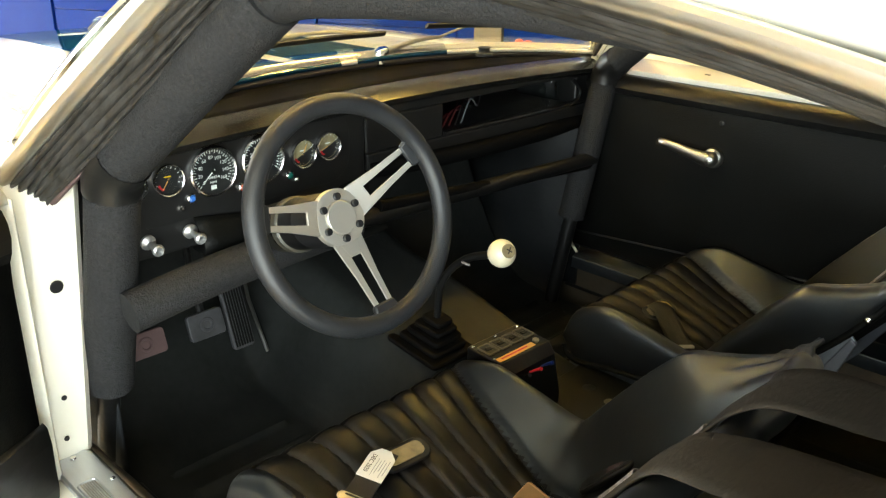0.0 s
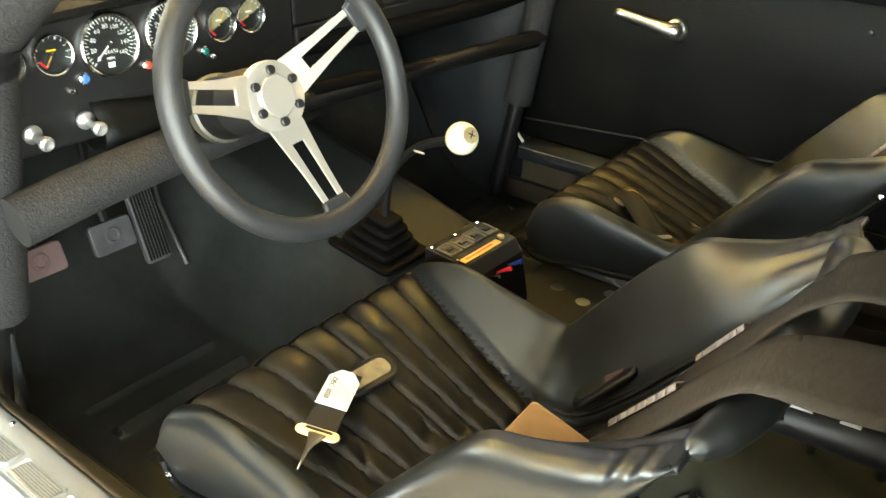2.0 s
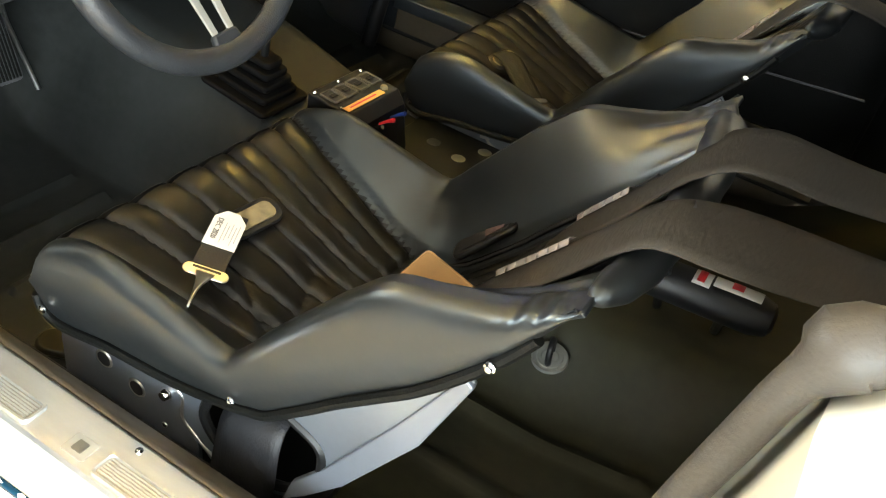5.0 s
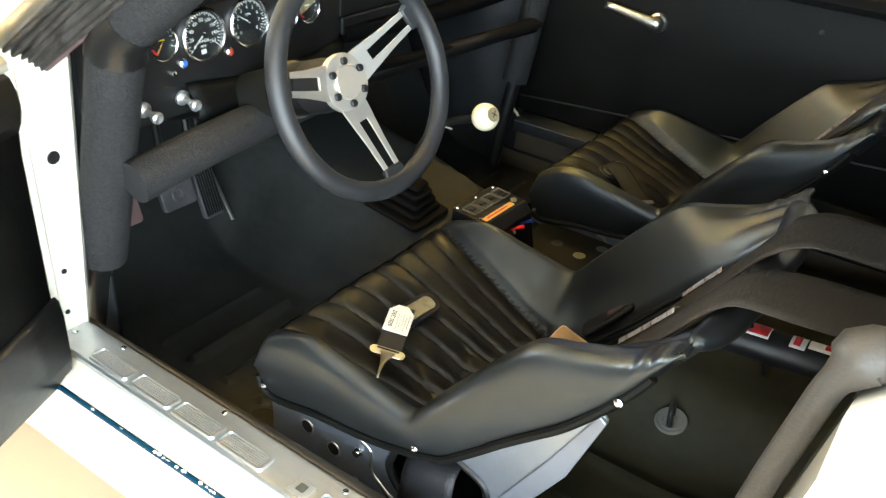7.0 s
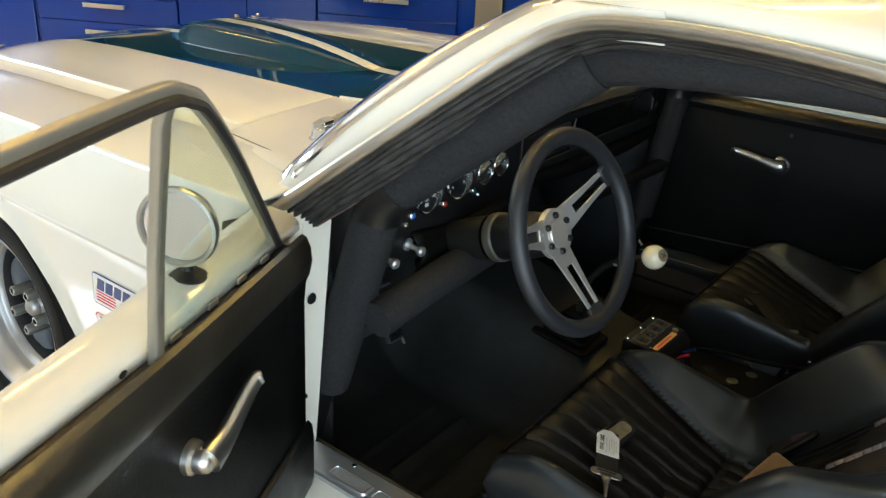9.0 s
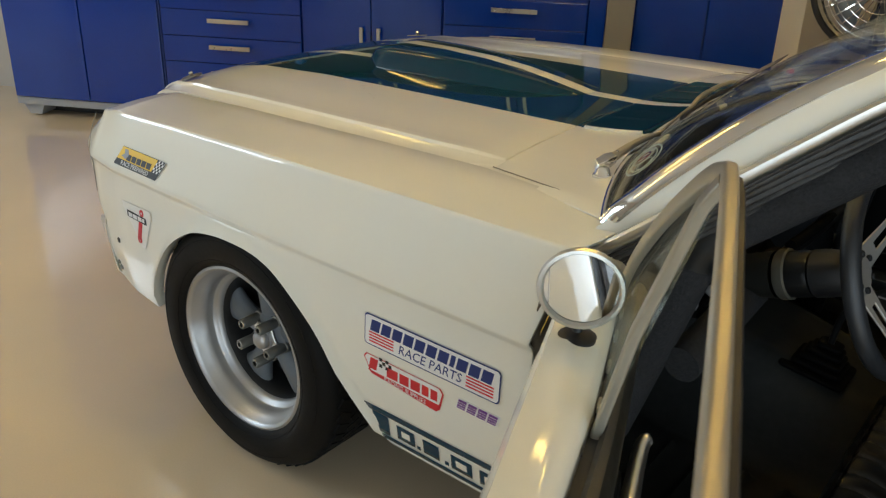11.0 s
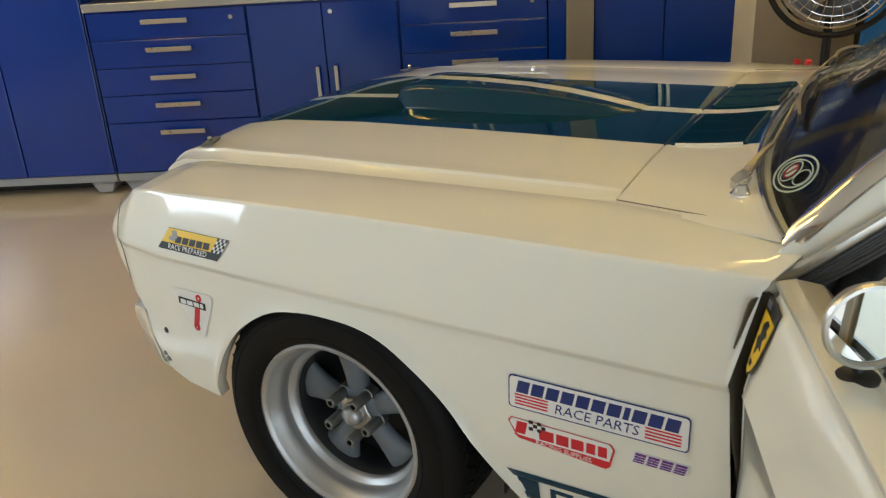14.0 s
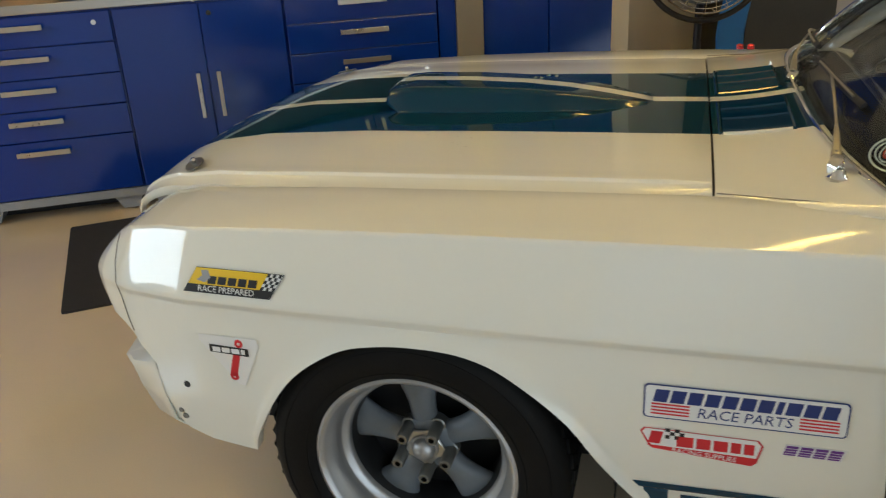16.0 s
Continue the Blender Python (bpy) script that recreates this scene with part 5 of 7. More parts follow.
# kick pad below a slanting seam
rows = []
for x in np.linspace(0.03, DL - 0.02, 12):
    zs = 0.445 - 0.10 * x
    rows.append([dp(x, y, z) for y, z in ((0.074, zs + 0.002), (0.081, zs - 0.004), (0.084, zs - 0.03), (0.083, 0.33), (0.078, 0.30), (0.06, 0.284))])
part("kick_pad", loft(rows), "seat_shell", door, "smooth black kick pad below a slanting seam", solid=0.003)
for x, z in ((0.17, 0.71), (0.52, 0.705), (0.8, 0.71), (0.16, 0.33), (0.5, 0.33)):
    part("panel_screw", lathe([(0, 0.003), (0.005, 0.002), (0.006, 0)], axes(dp(x, 0.074, z), DM.to_3x3() @ Vector((1, 0, 0)), (0, 0, 1)) @ Matrix.Rotation(math.pi, 4, "X"), 10), "dark_metal", door)


def crank_handle(m, parent, name, length, droop, fat=1.0):
    """A chrome crank or lever: a ribbed round boss and a curved tapering arm, in the local xy plane."""
    h = part(name, lathe([(0, 0.036), (0.010, 0.0355), (0.016, 0.031), (0.018, 0.024), (0.018, 0.014), (0.023, 0.010), (0.024, 0.0)], m, 24), "steel", parent, "chrome lever")
    pts = smooth_path([m @ Vector(p) for p in ((0, 0, 0.028), (length * 0.3, droop * 0.2, 0.032), (length * 0.65, droop * 0.6, 0.034), (length * 0.93, droop * 0.97, 0.038), (length, droop * 1.05, 0.046))], 14)
    part("lever", tube(pts, [r * fat for r in [0.013, 0.0125, 0.0115, 0.0105, 0.0098, 0.0092, 0.0088, 0.0084, 0.008, 0.0078, 0.0075, 0.0072, 0.0068, 0.0055]], 12, flat=0.75, up=m.to_3x3() @ Vector((0, 0, 1))), "steel", h)
    return h


crank_handle(axes(dp(0.392, 0.072, 0.632), -al, (0, 0, 1)), door, "door_lever", 0.118, 0.054, 1.75)
# window frame of the door with the vent window post
frame_pts = smooth_path([dp(0.085, 0.048, ZT), dp(0.18, 0.068, 0.90), dp(0.29, 0.098, 1.0), dp(0.405, 0.130, 1.086), dp(0.462, 0.143, 1.114), dp(0.525, 0.146, 1.124), dp(0.75, 0.142, 1.116), dp(1.0, 0.137, 1.103), dp(DL, 0.135, 1.095)], 50)
fr2 = part("window_frame", tube(frame_pts, 0.0105, 20, flat=0.6, up=inn, square=0.45), "satin", door, "bare metal side window frame")
part("frame_groove", tube([p + inn * 0.008 + Vector((0, 0, -0.007)) for p in frame_pts], 0.006, 6), "black_rubber", fr2)
part("vent_post", tube([dp(0.420, 0.058, ZT - 0.02), dp(0.444, 0.086, 0.93), dp(0.482, 0.130, 1.09), dp(0.490, 0.144, 1.116)], 0.0105, 20, flat=0.6, up=inn, square=0.45), "satin", fr2, "upright post of the vent window")
foot, head = dp(0.420, 0.058, ZT - 0.01), dp(0.486, 0.140, 1.106)
rise = [p for p in frame_pts[:26] if p.z <= 1.105]
flat_n = (head - foot).cross(rise[1] - foot).normalized()
rise = [p - flat_n * (p - foot).dot(flat_n) for p in rise]
bm = bmesh.new()
bm.faces.new([bm.verts.new(p) for p in [foot] + rise + [head]])
vg = part("vent_glass", bm, "glass", fr2, "clear vent window glass", smooth=False, solid=0.004)
vg.visible_shadow = False
# round mirror on a stalk
MC = dp(0.275, 0.010, 0.890)
mdir = Vector((0.42, -0.83, 0.36)).normalized()
mm = axes(MC, mdir.cross(Vector((0, 0, 1))), (0, 0, 1))
if (mm.to_3x3() @ Vector((0, 0, 1))).dot(mdir) < 0:
    mm = axes(MC, -mdir.cross(Vector((0, 0, 1))), (0, 0, 1))
mm = mm @ Matrix.Diagonal((0.88, 0.88, 1, 1))
mir = part("door_mirror", lathe([(0.0, -0.03), (0.03, -0.028), (0.05, -0.018), (0.059, -0.004), (0.0625, 0.006), (0.0605, 0.0105), (0.0555, 0.011), (0.0525, 0.006)], mm, 40), "steel", door, "round steel door mirror on a black foot")
part("mirror_stalk", tube([dp(0.264, 0.010, ZT + 0.012), MC - mdir * 0.02 + Vector((0, 0, -0.03)), MC - mdir * 0.022], 0.007, 10), "black", mir)
part("mirror_glass", lathe([(0.0, 0.005), (0.0545, 0.005), (0.0545, 0.003)], mm, 40), "mirror", mir)
part("mirror_foot", lathe([(0.024, -0.003), (0.025, 0.004), (0.017, 0.010), (0.0, 0.0105)], Matrix.Translation(dp(0.264, 0.010, ZT + 0.010)), 20), "black", mir)

# ---- cabin shell ----
def tunnel_h(x):
    return interp(x, [(0.55, 0.50), (0.8, 0.43), (1.0, 0.39), (1.15, 0.345), (1.3, 0.31), (1.8, 0.30), (2.05, 0.33), (2.6, 0.33)])


def floor_z(x, y):
    base = interp(x, [(0.50, 0.56), (0.56, 0.42), (0.66, 0.25), (0.74, 0.185), (0.84, 0.17), (1.8, 0.165), (1.95, 0.19), (2.1, 0.27), (2.25, 0.31), (2.6, 0.32)])
    a = abs(y)
    f = min(max((0.27 - a) / 0.15, 0), 1)
    f = f * f * (3 - 2 * f)
    z = base + max(0, tunnel_h(x) - base) * f
    # pressed ribs in the floor pans
    if 0.86 < x < 1.22 and 0.27 < a < 0.60:
        z += 0.014 * max(0, math.cos((x - 0.86) / 0.36 * math.pi * 8)) ** 3 * (1 if 0.30 < a < 0.56 else 0)
    if 1.60 < x < 1.98 and 0.28 < a < 0.62:
        z += 0.013 * max(0, math.cos((a - 0.30) / 0.30 * math.pi * 5)) ** 3 * (1 if 1.63 < x < 1.94 else 0)
    return z


xs = np.concatenate([np.linspace(0.50, 0.85, 16), np.linspace(0.86, 1.22, 50), np.linspace(1.25, 1.58, 8), np.linspace(1.6, 2.0, 20), np.linspace(2.05, 2.6, 8)])
ys = np.concatenate([np.linspace(-0.63, -0.27, 48), np.linspace(-0.26, 0.26, 27), np.linspace(0.27, 0.63, 48)])
part("floor_pan", loft([[Vector((x, y, floor_z(x, y))) for y in ys] for x in xs], mats=lambda i, j: 1 if xs[i] > 1.45 else 0), ["floor_paint", "rear_floor"], car, "black painted ribbed floor pan", solid=0.004)
part("firewall", box_bm((0.47, -0.66, 0.3), (0.505, 0.66, 0.79)), "footwell_paint", car, smooth=False)
for sgn in (-1, 1):
    part("kick_panel", loft([[Vector((x, sgn * (0.655 - 0.02 * (x - 0.5)), z)) for z in (0.15, 0.32, 0.55, 0.78)] for x in (0.5, 0.7, 0.93 if sgn > 0 else 0.87)]), "footwell_paint", car, solid=0.006)
    part("sill_inner", loft([[Vector((x, sgn * y, z)) for y, z in ((0.628, 0.165), (0.636, 0.205), (0.660, 0.245), (0.690, 0.30), (0.704 + 0.016 * (x - 0.95), 0.3185), (0.7115 + 0.016 * (x - 0.95), 0.3205))] for x in np.linspace(0.86, 2.0, 6)]), "sill_brown", car, "bare brown inner sill", solid=-0.002)
    part("sill_pipe", tube([(0.9, sgn * 0.640, 0.214), (1.3, sgn * 0.640, 0.212), (2.0, sgn * 0.640, 0.214)], 0.005, 8), "black", car)
    part("rear_side_trim", loft([[Vector((x, sgn * (0.655 + 0.03 * (z < 0.4)), z)) for z in (0.2, 0.4, 0.6, 0.81)] for x in (2.03, 2.25, 2.6)]), "black_vinyl", car, solid=0.006)
part("jamb_panel", loft([[Vector((x, 0.672 + 0.02 * (z < 0.4), z)) for z in (0.12, 0.4, 0.6, 0.82)] for x in (1.94, 2.0, 2.1)]), "black_vinyl", car, solid=0.004)
part("rear_bulkhead", box_bm((2.6, -0.66, 0.2), (2.64, 0.66, 1.1)), "black_vinyl", car, smooth=False)
part("cowl_underside", box_bm((0.5, -0.60, 0.775), (0.74, 0.60, 0.79)), "black_paint", car, smooth=False)
bm = tube([(0.56, -0.20, 0.50), (0.64, -0.225, 0.36), (0.72, -0.235, 0.26)], 0.004, 8)
part("cable", bm, "lug", car, "thin grey cable in the footwell")

# passenger door seen from inside
px = np.linspace(0.915, 2.02, 14)
pdoor = part("passenger_door", loft([[Vector((x, y, z)) for y, z in ((0.645, 0.335), (0.632, 0.345), (0.628, 0.42), (0.626, 0.60), (0.626, 0.765), (0.630, 0.772), (0.634, 0.768))] for x in px]), "black_vinyl", car, "black grained vinyl passenger door panel", solid=0.005)
part("door_cap", loft([[Vector((x, y, z)) for y, z in ((0.64, 0.765), (0.622, 0.772), (0.616, 0.785), (0.622, 0.80), (0.640, 0.812), (0.652, 0.815))] for x in px]), "black_paint", pdoor, "glossy black painted door cap", solid=0.004)
part("door_ledge", loft([[Vector((x, y, z)) for y, z in ((0.652, 0.813), (0.656, 0.826), (0.70, 0.833), (0.78, 0.836), (0.86, 0.82))] for x in px]), "cream", pdoor, "cream painted window ledge", solid=0.004)
for x in (1.22, 1.36, 1.5, 1.7):
    part("ledge_slot", plate(round_rect(0.014, 0.006, 0.003, 3), 0.001, Matrix.Translation((x, 0.685, 0.836)) @ Matrix.Rotation(radians(9), 4, "X")), "black", pdoor, smooth=False)
for x, z in ((1.30, 0.745), (1.66, 0.72), (1.28, 0.40), (1.72, 0.56)):
    part("panel_screw", lathe([(0, 0.003), (0.005, 0.002), (0.0065, 0)], axes((x, 0.626, z), (1, 0, 0), (0, 0, 1)), 10), "dark_metal", pdoor)
part("door_lower_seam", tube([(0.93, 0.627, 0.385), (1.3, 0.625, 0.415), (2.0, 0.625, 0.47)], 0.0025, 6), "dark_metal", pdoor)
crank_handle(axes((1.294, 0.621, 0.664), (1, 0, -0.19), (0, 0, 1)), pdoor, "window_crank", -0.125, 0.0, 1.3)
part("door_seal", tube(smooth_path([(0.915, 0.62, 0.46), (0.912, 0.618, 0.42), (0.925, 0.61, 0.36), (0.955, 0.60, 0.335)], 14), 0.004, 8), "ivory", car, "pale rubber edging")
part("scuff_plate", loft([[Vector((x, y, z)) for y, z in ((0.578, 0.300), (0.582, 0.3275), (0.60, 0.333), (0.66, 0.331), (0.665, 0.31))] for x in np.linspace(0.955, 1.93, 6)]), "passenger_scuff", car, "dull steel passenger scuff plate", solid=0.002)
part("scuff_edge", tube([(0.957, 0.58, 0.3295), (1.93, 0.58, 0.3295)], 0.002, 6), "lug", car)

# ---- dashboard ----
dash = thing("dashboard", "black dashboard with chrome-rimmed gauges and an open glovebox", "dashboard", (0.93, 0, 0.64))


def dash_top(y):
    return 0.852 - 0.018 * (abs(y) / 0.65) ** 2


rows, back = [], []
for y in np.linspace(-0.655, 0.655, 40):
    z = dash_top(y)
    f = (abs(y) / 0.66) ** 2
    base = screen_base(y * 1.08)
    back.append([Vector((base.x + 0.008, y, base.z - 0.022)), Vector((0.775 + 0.075 * f, y, z + 0.005)), Vector((0.802 + 0.055 * f, y, z + 0.004)), Vector((0.86 + 0.02 * f, y, z + 0.007)), Vector((0.900, y, z + 0.0075))])
    rows.append([Vector((x, y, zz)) for x, zz in ((0.898, z + 0.0035), (0.902, z + 0.0085), (0.920, z + 0.005), (0.938, z - 0.002), (0.952, z - 0.012), (0.948, z - 0.022), (0.932, z - 0.03))])
part("dash_pad", loft(rows), "gloss_black", dash, "glossy black dash top with a rolled lip", solid=0.006)
part("dash_top_panel", loft(back), "dash_matte", dash, "matte black panel below the windscreen", solid=0.004)
bm = box_bm((0.87, -0.655, 0.645), (0.93, -0.118, 0.826))
part("gauge_panel", bm, "dash", dash, smooth=False, bevel=0.006)
part("gauge_plate", plate(round_rect(0.47, 0.135, 0.05), 0.004, axes((0.9285, -0.395, 0.765), (0, 1, 0), (0, 0, 1))), "dash", dash, smooth=False, bevel=0.001)
for a, b in (((0.87, -0.116, 0.805), (0.93, 0.655, 0.826)), ((0.87, -0.116, 0.70), (0.935, 0.655, 0.735)), ((0.87, -0.116, 0.735), (0.93, 0.10, 0.805)), ((0.87, 0.575, 0.735), (0.93, 0.655, 0.805))):
    part("dash_face", box_bm(a, b), "dash", dash, smooth=False, bevel=0.004)
bm = box_bm((0.70, 0.10, 0.736), (0.705, 0.575, 0.804))
box(bm, (0.70, 0.10, 0.731), (0.90, 0.575, 0.736))
part("glovebox_recess", bm, "black", dash, "open dark glovebox recess", smooth=False)
part("dash_roll", tube(smooth_path([(0.925, -0.11, 0.70), (0.945, 0.1, 0.695), (0.945, 0.4, 0.69), (0.92, 0.64, 0.69)], 16), 0.019, 12), "dash_matte", dash)
part("recess_trim", tube(smooth_path([(0.934, 0.10, 0.74), (0.936, 0.35, 0.738), (0.936, 0.55, 0.742), (0.934, 0.588, 0.77), (0.934, 0.55, 0.802)], 20), 0.005, 8), "black_paint", dash)
part("crumpled_bag", loft([[Vector((0.90 + 0.02 * math.sin(7 * a + 3 * b), 0.47 + 0.05 * a + 0.006 * math.sin(9 * b), 0.737 + 0.06 * b)) for a in np.linspace(0, 1, 8)] for b in np.linspace(0, 1, 8)]), "tint", dash, "clear crumpled plastic in the recess", solid=0.001)
for k, (c, y0) in enumerate((("wire_red", 0.13), ("wire_red", 0.15), ("wire_red", 0.17), ("black", 0.19), ("spoke_grey", 0.21))):
    part("loose_wire", tube(smooth_path([(0.88, y0, 0.738), (0.86, y0 + 0.05, 0.757 + 0.006 * k), (0.82, y0 + 0.12, 0.75), (0.76, y0 + 0.2, 0.762)], 14), 0.0022, 6), c, dash)
part("lower_tube", tube([(0.99, -0.14, 0.648), (0.985, 0.2, 0.618), (0.98, 0.59, 0.588)], 0.0125, 12), "dash_matte", dash, "slim black support tube")
part("dash_knob", lathe([(0.02, 0), (0.02, 0.006), (0.013, 0.01), (0.013, 0.016), (0.016, 0.02), (0.0, 0.022)], Matrix.Translation((0.81, 0.36, 0.863)), 20), "dark_metal", dash)


def gauge(y, z, r, face, marks, text="", lo=225, hi=-45, needle=200):
    """A round gauge: chrome bezel, face, tick marks, numbers and a needle, facing the rear."""
    m = axes((0.9325, y, z), (0, 1, 0), (0, 0, 1))
    g = part("gauge", lathe([(r * 1.0, 0), (r * 1.0, 0.007), (r * 0.95, 0.0095), (r * 0.89, 0.008), (r * 0.86, 0.002)], m, 40), "bezel", dash, "chrome-rimmed round gauge")
    part("gauge_face", lathe([(0, 0.0012), (r * 0.87, 0.0012)], m, 32), face, g)
    bm = bmesh.new()
    for k in range(marks):
        a = radians(lo + (hi - lo) * k / (marks - 1))
        q = m @ Matrix.Rotation(a, 4, "Z")
        long = k % 2 == 0
        box(bm, (r * (0.70 if long else 0.75), -r * 0.014, 0.0016), (r * 0.82, r * 0.014, 0.0022), q)
    part("tick_marks", bm, "white", g, smooth=False)
    for k, w in enumerate(text.split()):
        a = radians(lo + (hi - lo) * k / (len(text.split()) - 1))
        words("numeral", w, r * 0.2, m @ Matrix.Translation((r * 0.55 * math.cos(a), r * 0.55 * math.sin(a), 0.0019)), "white", g)
    a = radians(needle)
    q = m @ Matrix.Rotation(a, 4, "Z")
    part("needle", plate([(-r * 0.1, -r * 0.03), (r * 0.66, -r * 0.008), (r * 0.66, r * 0.008), (-r * 0.1, r * 0.03)], 0.0008, q @ Matrix.Translation((0, 0, 0.0032))), "white" if r > 0.03 else "orange", g, smooth=False)
    part("needle_hub", lathe([(0, 0.0052), (r * 0.07, 0.005), (r * 0.08, 0.0022)], m, 14), "chrome", g)
    gl = part("gauge_glass", lathe([(0, 0.0072), (r * 0.6, 0.0071), (r * 0.875, 0.0068)], m, 28), "glass", g)
    gl.visible_shadow = False
    return g, m


g, m = gauge(-0.458, 0.771, 0.044, "black", 33, "0 20 40 60 80 100 120 140 160", 225, -35, 222)
words("unit", "MPH", 0.0062, m @ Matrix.Translation((0, -0.0195, 0.002)), "white", g)
words("odometer", "04436", 0.0075, m @ Matrix.Translation((0.002, -0.0108, 0.002)), "white", g, space=1.15)
part("logo_block", box_bm((-0.005, -0.0315, 0.0016), (0.005, -0.0245, 0.0022), m), "white", g, smooth=False)
g, m = gauge(-0.359, 0.774, 0.044, "black", 33, "0 1 2 3 4 5 6 7 8", 225, -35, 150)
words("unit", "RPM", 0.0062, m @ Matrix.Translation((0, 0.012, 0.002)), "white", g)
# tan on the right two faces stands for a reflection in their glass
for y, z, face, nd in ((-0.540, 0.773, "black", 235), (-0.604, 0.772, "black", 150), (-0.272, 0.767, "gauge_tan", 60), (-0.214, 0.771, "gauge_tan", 200)):
    g, m = gauge(y, z, 0.0275, face, 11, "", 200, -20, nd)
    if face == "gauge_tan":
        part("dial_shade", plate([(0.0228 * math.cos(radians(a)), 0.0228 * math.sin(radians(a))) for a in range(-150, 21, 10)], 0.0003, m @ Matrix.Translation((0, 0, 0.0013))), "black", g, "black lower half of the dial, clear of the painted reflection", smooth=False)
    part("dial_word", box_bm((-0.006, 0.004, 0.0016), (0.006, 0.0062, 0.0021), m), "yellow" if face == "black" else "white", g, smooth=False)
    part("red_zone", plate([(0.0195 * math.cos(radians(a)), 0.0195 * math.sin(radians(a))) for a in range(205, 250, 9)] + [(0.016 * math.cos(radians(a)), 0.016 * math.sin(radians(a))) for a in range(247, 200, -9)], 0.0004, m @ Matrix.Translation((0, 0, 0.0014))), "red", g, smooth=False)
for y, z, c in ((-0.501, 0.733, "blue_lens"), (-0.403, 0.731, "red_lens"), (-0.303, 0.732, "green_lens"), (-0.289, 0.721, "chrome"), (-0.520, 0.720, "chrome")):
    m = axes((0.9325, y, z), (0, 1, 0), (0, 0, 1))
    r = 0.0085 if c != "chrome" else 0.0055
    w = part("warning_lamp", lathe([(r, 0), (r, 0.004), (r * 0.8, 0.0055)], m, 18), "chrome", dash, "small indicator lamp with a coloured lens")
    part("lens", lathe([(0, 0.008), (r * 0.5, 0.0074), (r * 0.8, 0.0045)], m, 16), c, w)
for y in (-0.585, -0.509):
    m = axes((0.931, y, 0.677), (0, 1, 0), (0, 0, 1)) @ Matrix.Rotation(radians(8), 4, "X") @ Matrix.Diagonal((0.8, 0.8, 0.8, 1))
    k = part("pull_knob", lathe([(0.016, 0), (0.016, 0.006), (0.011, 0.01), (0.0065, 0.012), (0.0065, 0.03), (0.010, 0.034), (0.0125, 0.042), (0.0125, 0.046), (0.009, 0.05), (0.0, 0.0475)], m, 24), "alu_rim", dash, "satin chrome pull switch")
for y in (-0.458, -0.21):
    part("panel_screw", lathe([(0, 0.003), (0.003, 0.002), (0.004, 0)], axes((0.9325, y, 0.823), (0, 1, 0), (0, 0, 1)), 10), "chrome", dash)
# black cloth hanging below the gauges
rows = []
for a in np.linspace(0, 1, 14):
    rows.append([Vector((0.935 + 0.03 * math.sin(2.2 * a + 5 * b) * b + 0.04 * b, -0.50 + 0.38 * a, 0.70 - 0.095 * b - 0.02 * math.sin(3 * a))) for b in np.linspace(0, 1, 8)])
part("dash_shroud", loft(rows), "black_vinyl", dash, "loose black shroud below the gauges", solid=0.004)

# ---- steering wheel and column ----
ALPHA = radians(20.7)
SN = Vector((math.cos(ALPHA), -0.055, math.sin(ALPHA))).normalized()
SC0 = Vector((1.184, -0.385, 0.737))
sm = axes(SC0, (0.06, 1, 0), SN.cross(Vector((0.06, 1, 0))))
sw = thing("steering_wheel", "black leather steering wheel with three slotted aluminium spokes", "steering wheel", SC0)
RR = 0.1715
DISH = 0.036
ring = [sm @ Vector((RR * math.cos(t), RR * math.sin(t), DISH)) for t in (2 * math.pi * k / 72 for k in range(72))]
rim = part("rim", tube(ring, 0.0158, 16, ring=True), "leather", sw, "black leather-wrapped rim")
bm = bmesh.new()
for k in range(150):
    t = 2 * math.pi * k / 150
    q = sm @ Matrix.Rotation(t, 4, "Z") @ Matrix.Translation((RR - 0.0155, 0, DISH))
    box(bm, (-0.0008, -0.0022, -0.0006), (0.0006, 0.0022, 0.0006), q @ Matrix.Rotation(0.6, 4, "X"))
tagged(part("stitch", bm, "black", rim, smooth=False), kind="stuff")
for ang in (170, 29, -83):
    q = sm @ Matrix.Rotation(radians(ang), 4, "Z") @ Matrix.Translation((0.035, 0, 0.0)) @ Matrix.Rotation(-math.atan2(DISH + 0.012, RR - 0.035), 4, "Y") @ Matrix.Translation((-0.035, 0, 0))
    bm = bmesh.new()
    # two arms and the bridge at the rim leave the long slot open
    for s in (-1, 1):
        a = [(0.035, s * 0.028), (0.10, s * 0.0205), (0.168, s * 0.0165), (0.168, s * 0.0085), (0.10, s * 0.0095), (0.062, s * 0.0098), (0.035, s * 0.012)]
        plate(a if s < 0 else a[::-1], 0.004, q @ Matrix.Translation((0, 0, -0.012)), bm)
    plate([(0.030, -0.02), (0.062, -0.0105), (0.062, 0.0105), (0.030, 0.02)], 0.0042, q @ Matrix.Translation((0, 0, -0.0121)), bm)
    plate([(0.152, -0.012), (0.168, -0.011), (0.168, 0.011), (0.152, 0.012)], 0.0042, q @ Matrix.Translation((0, 0, -0.0121)), bm)
    part("spoke", bm, "alu", sw, "brushed aluminium spoke with a long slot", smooth=False, bevel=0.0008)
    part("leather_tab", plate([(0.146, -0.020), (0.178, -0.027), (0.178, 0.027), (0.146, 0.020)], 0.011, q @ Matrix.Translation((0, 0, -0.0165))), "leather", sw, bevel=0.004)
hub = part("hub", lathe([(0.0, -0.0005), (0.0255, -0.0005), (0.0268, -0.0018), (0.0270, -0.0065), (0.0282, -0.0065), (0.0285, -0.005), (0.038, -0.005), (0.045, -0.0065), (0.0465, -0.009), (0.0465, -0.018), (0.03, -0.02)], sm, 48), "alu", sw, "brushed aluminium hub plate")
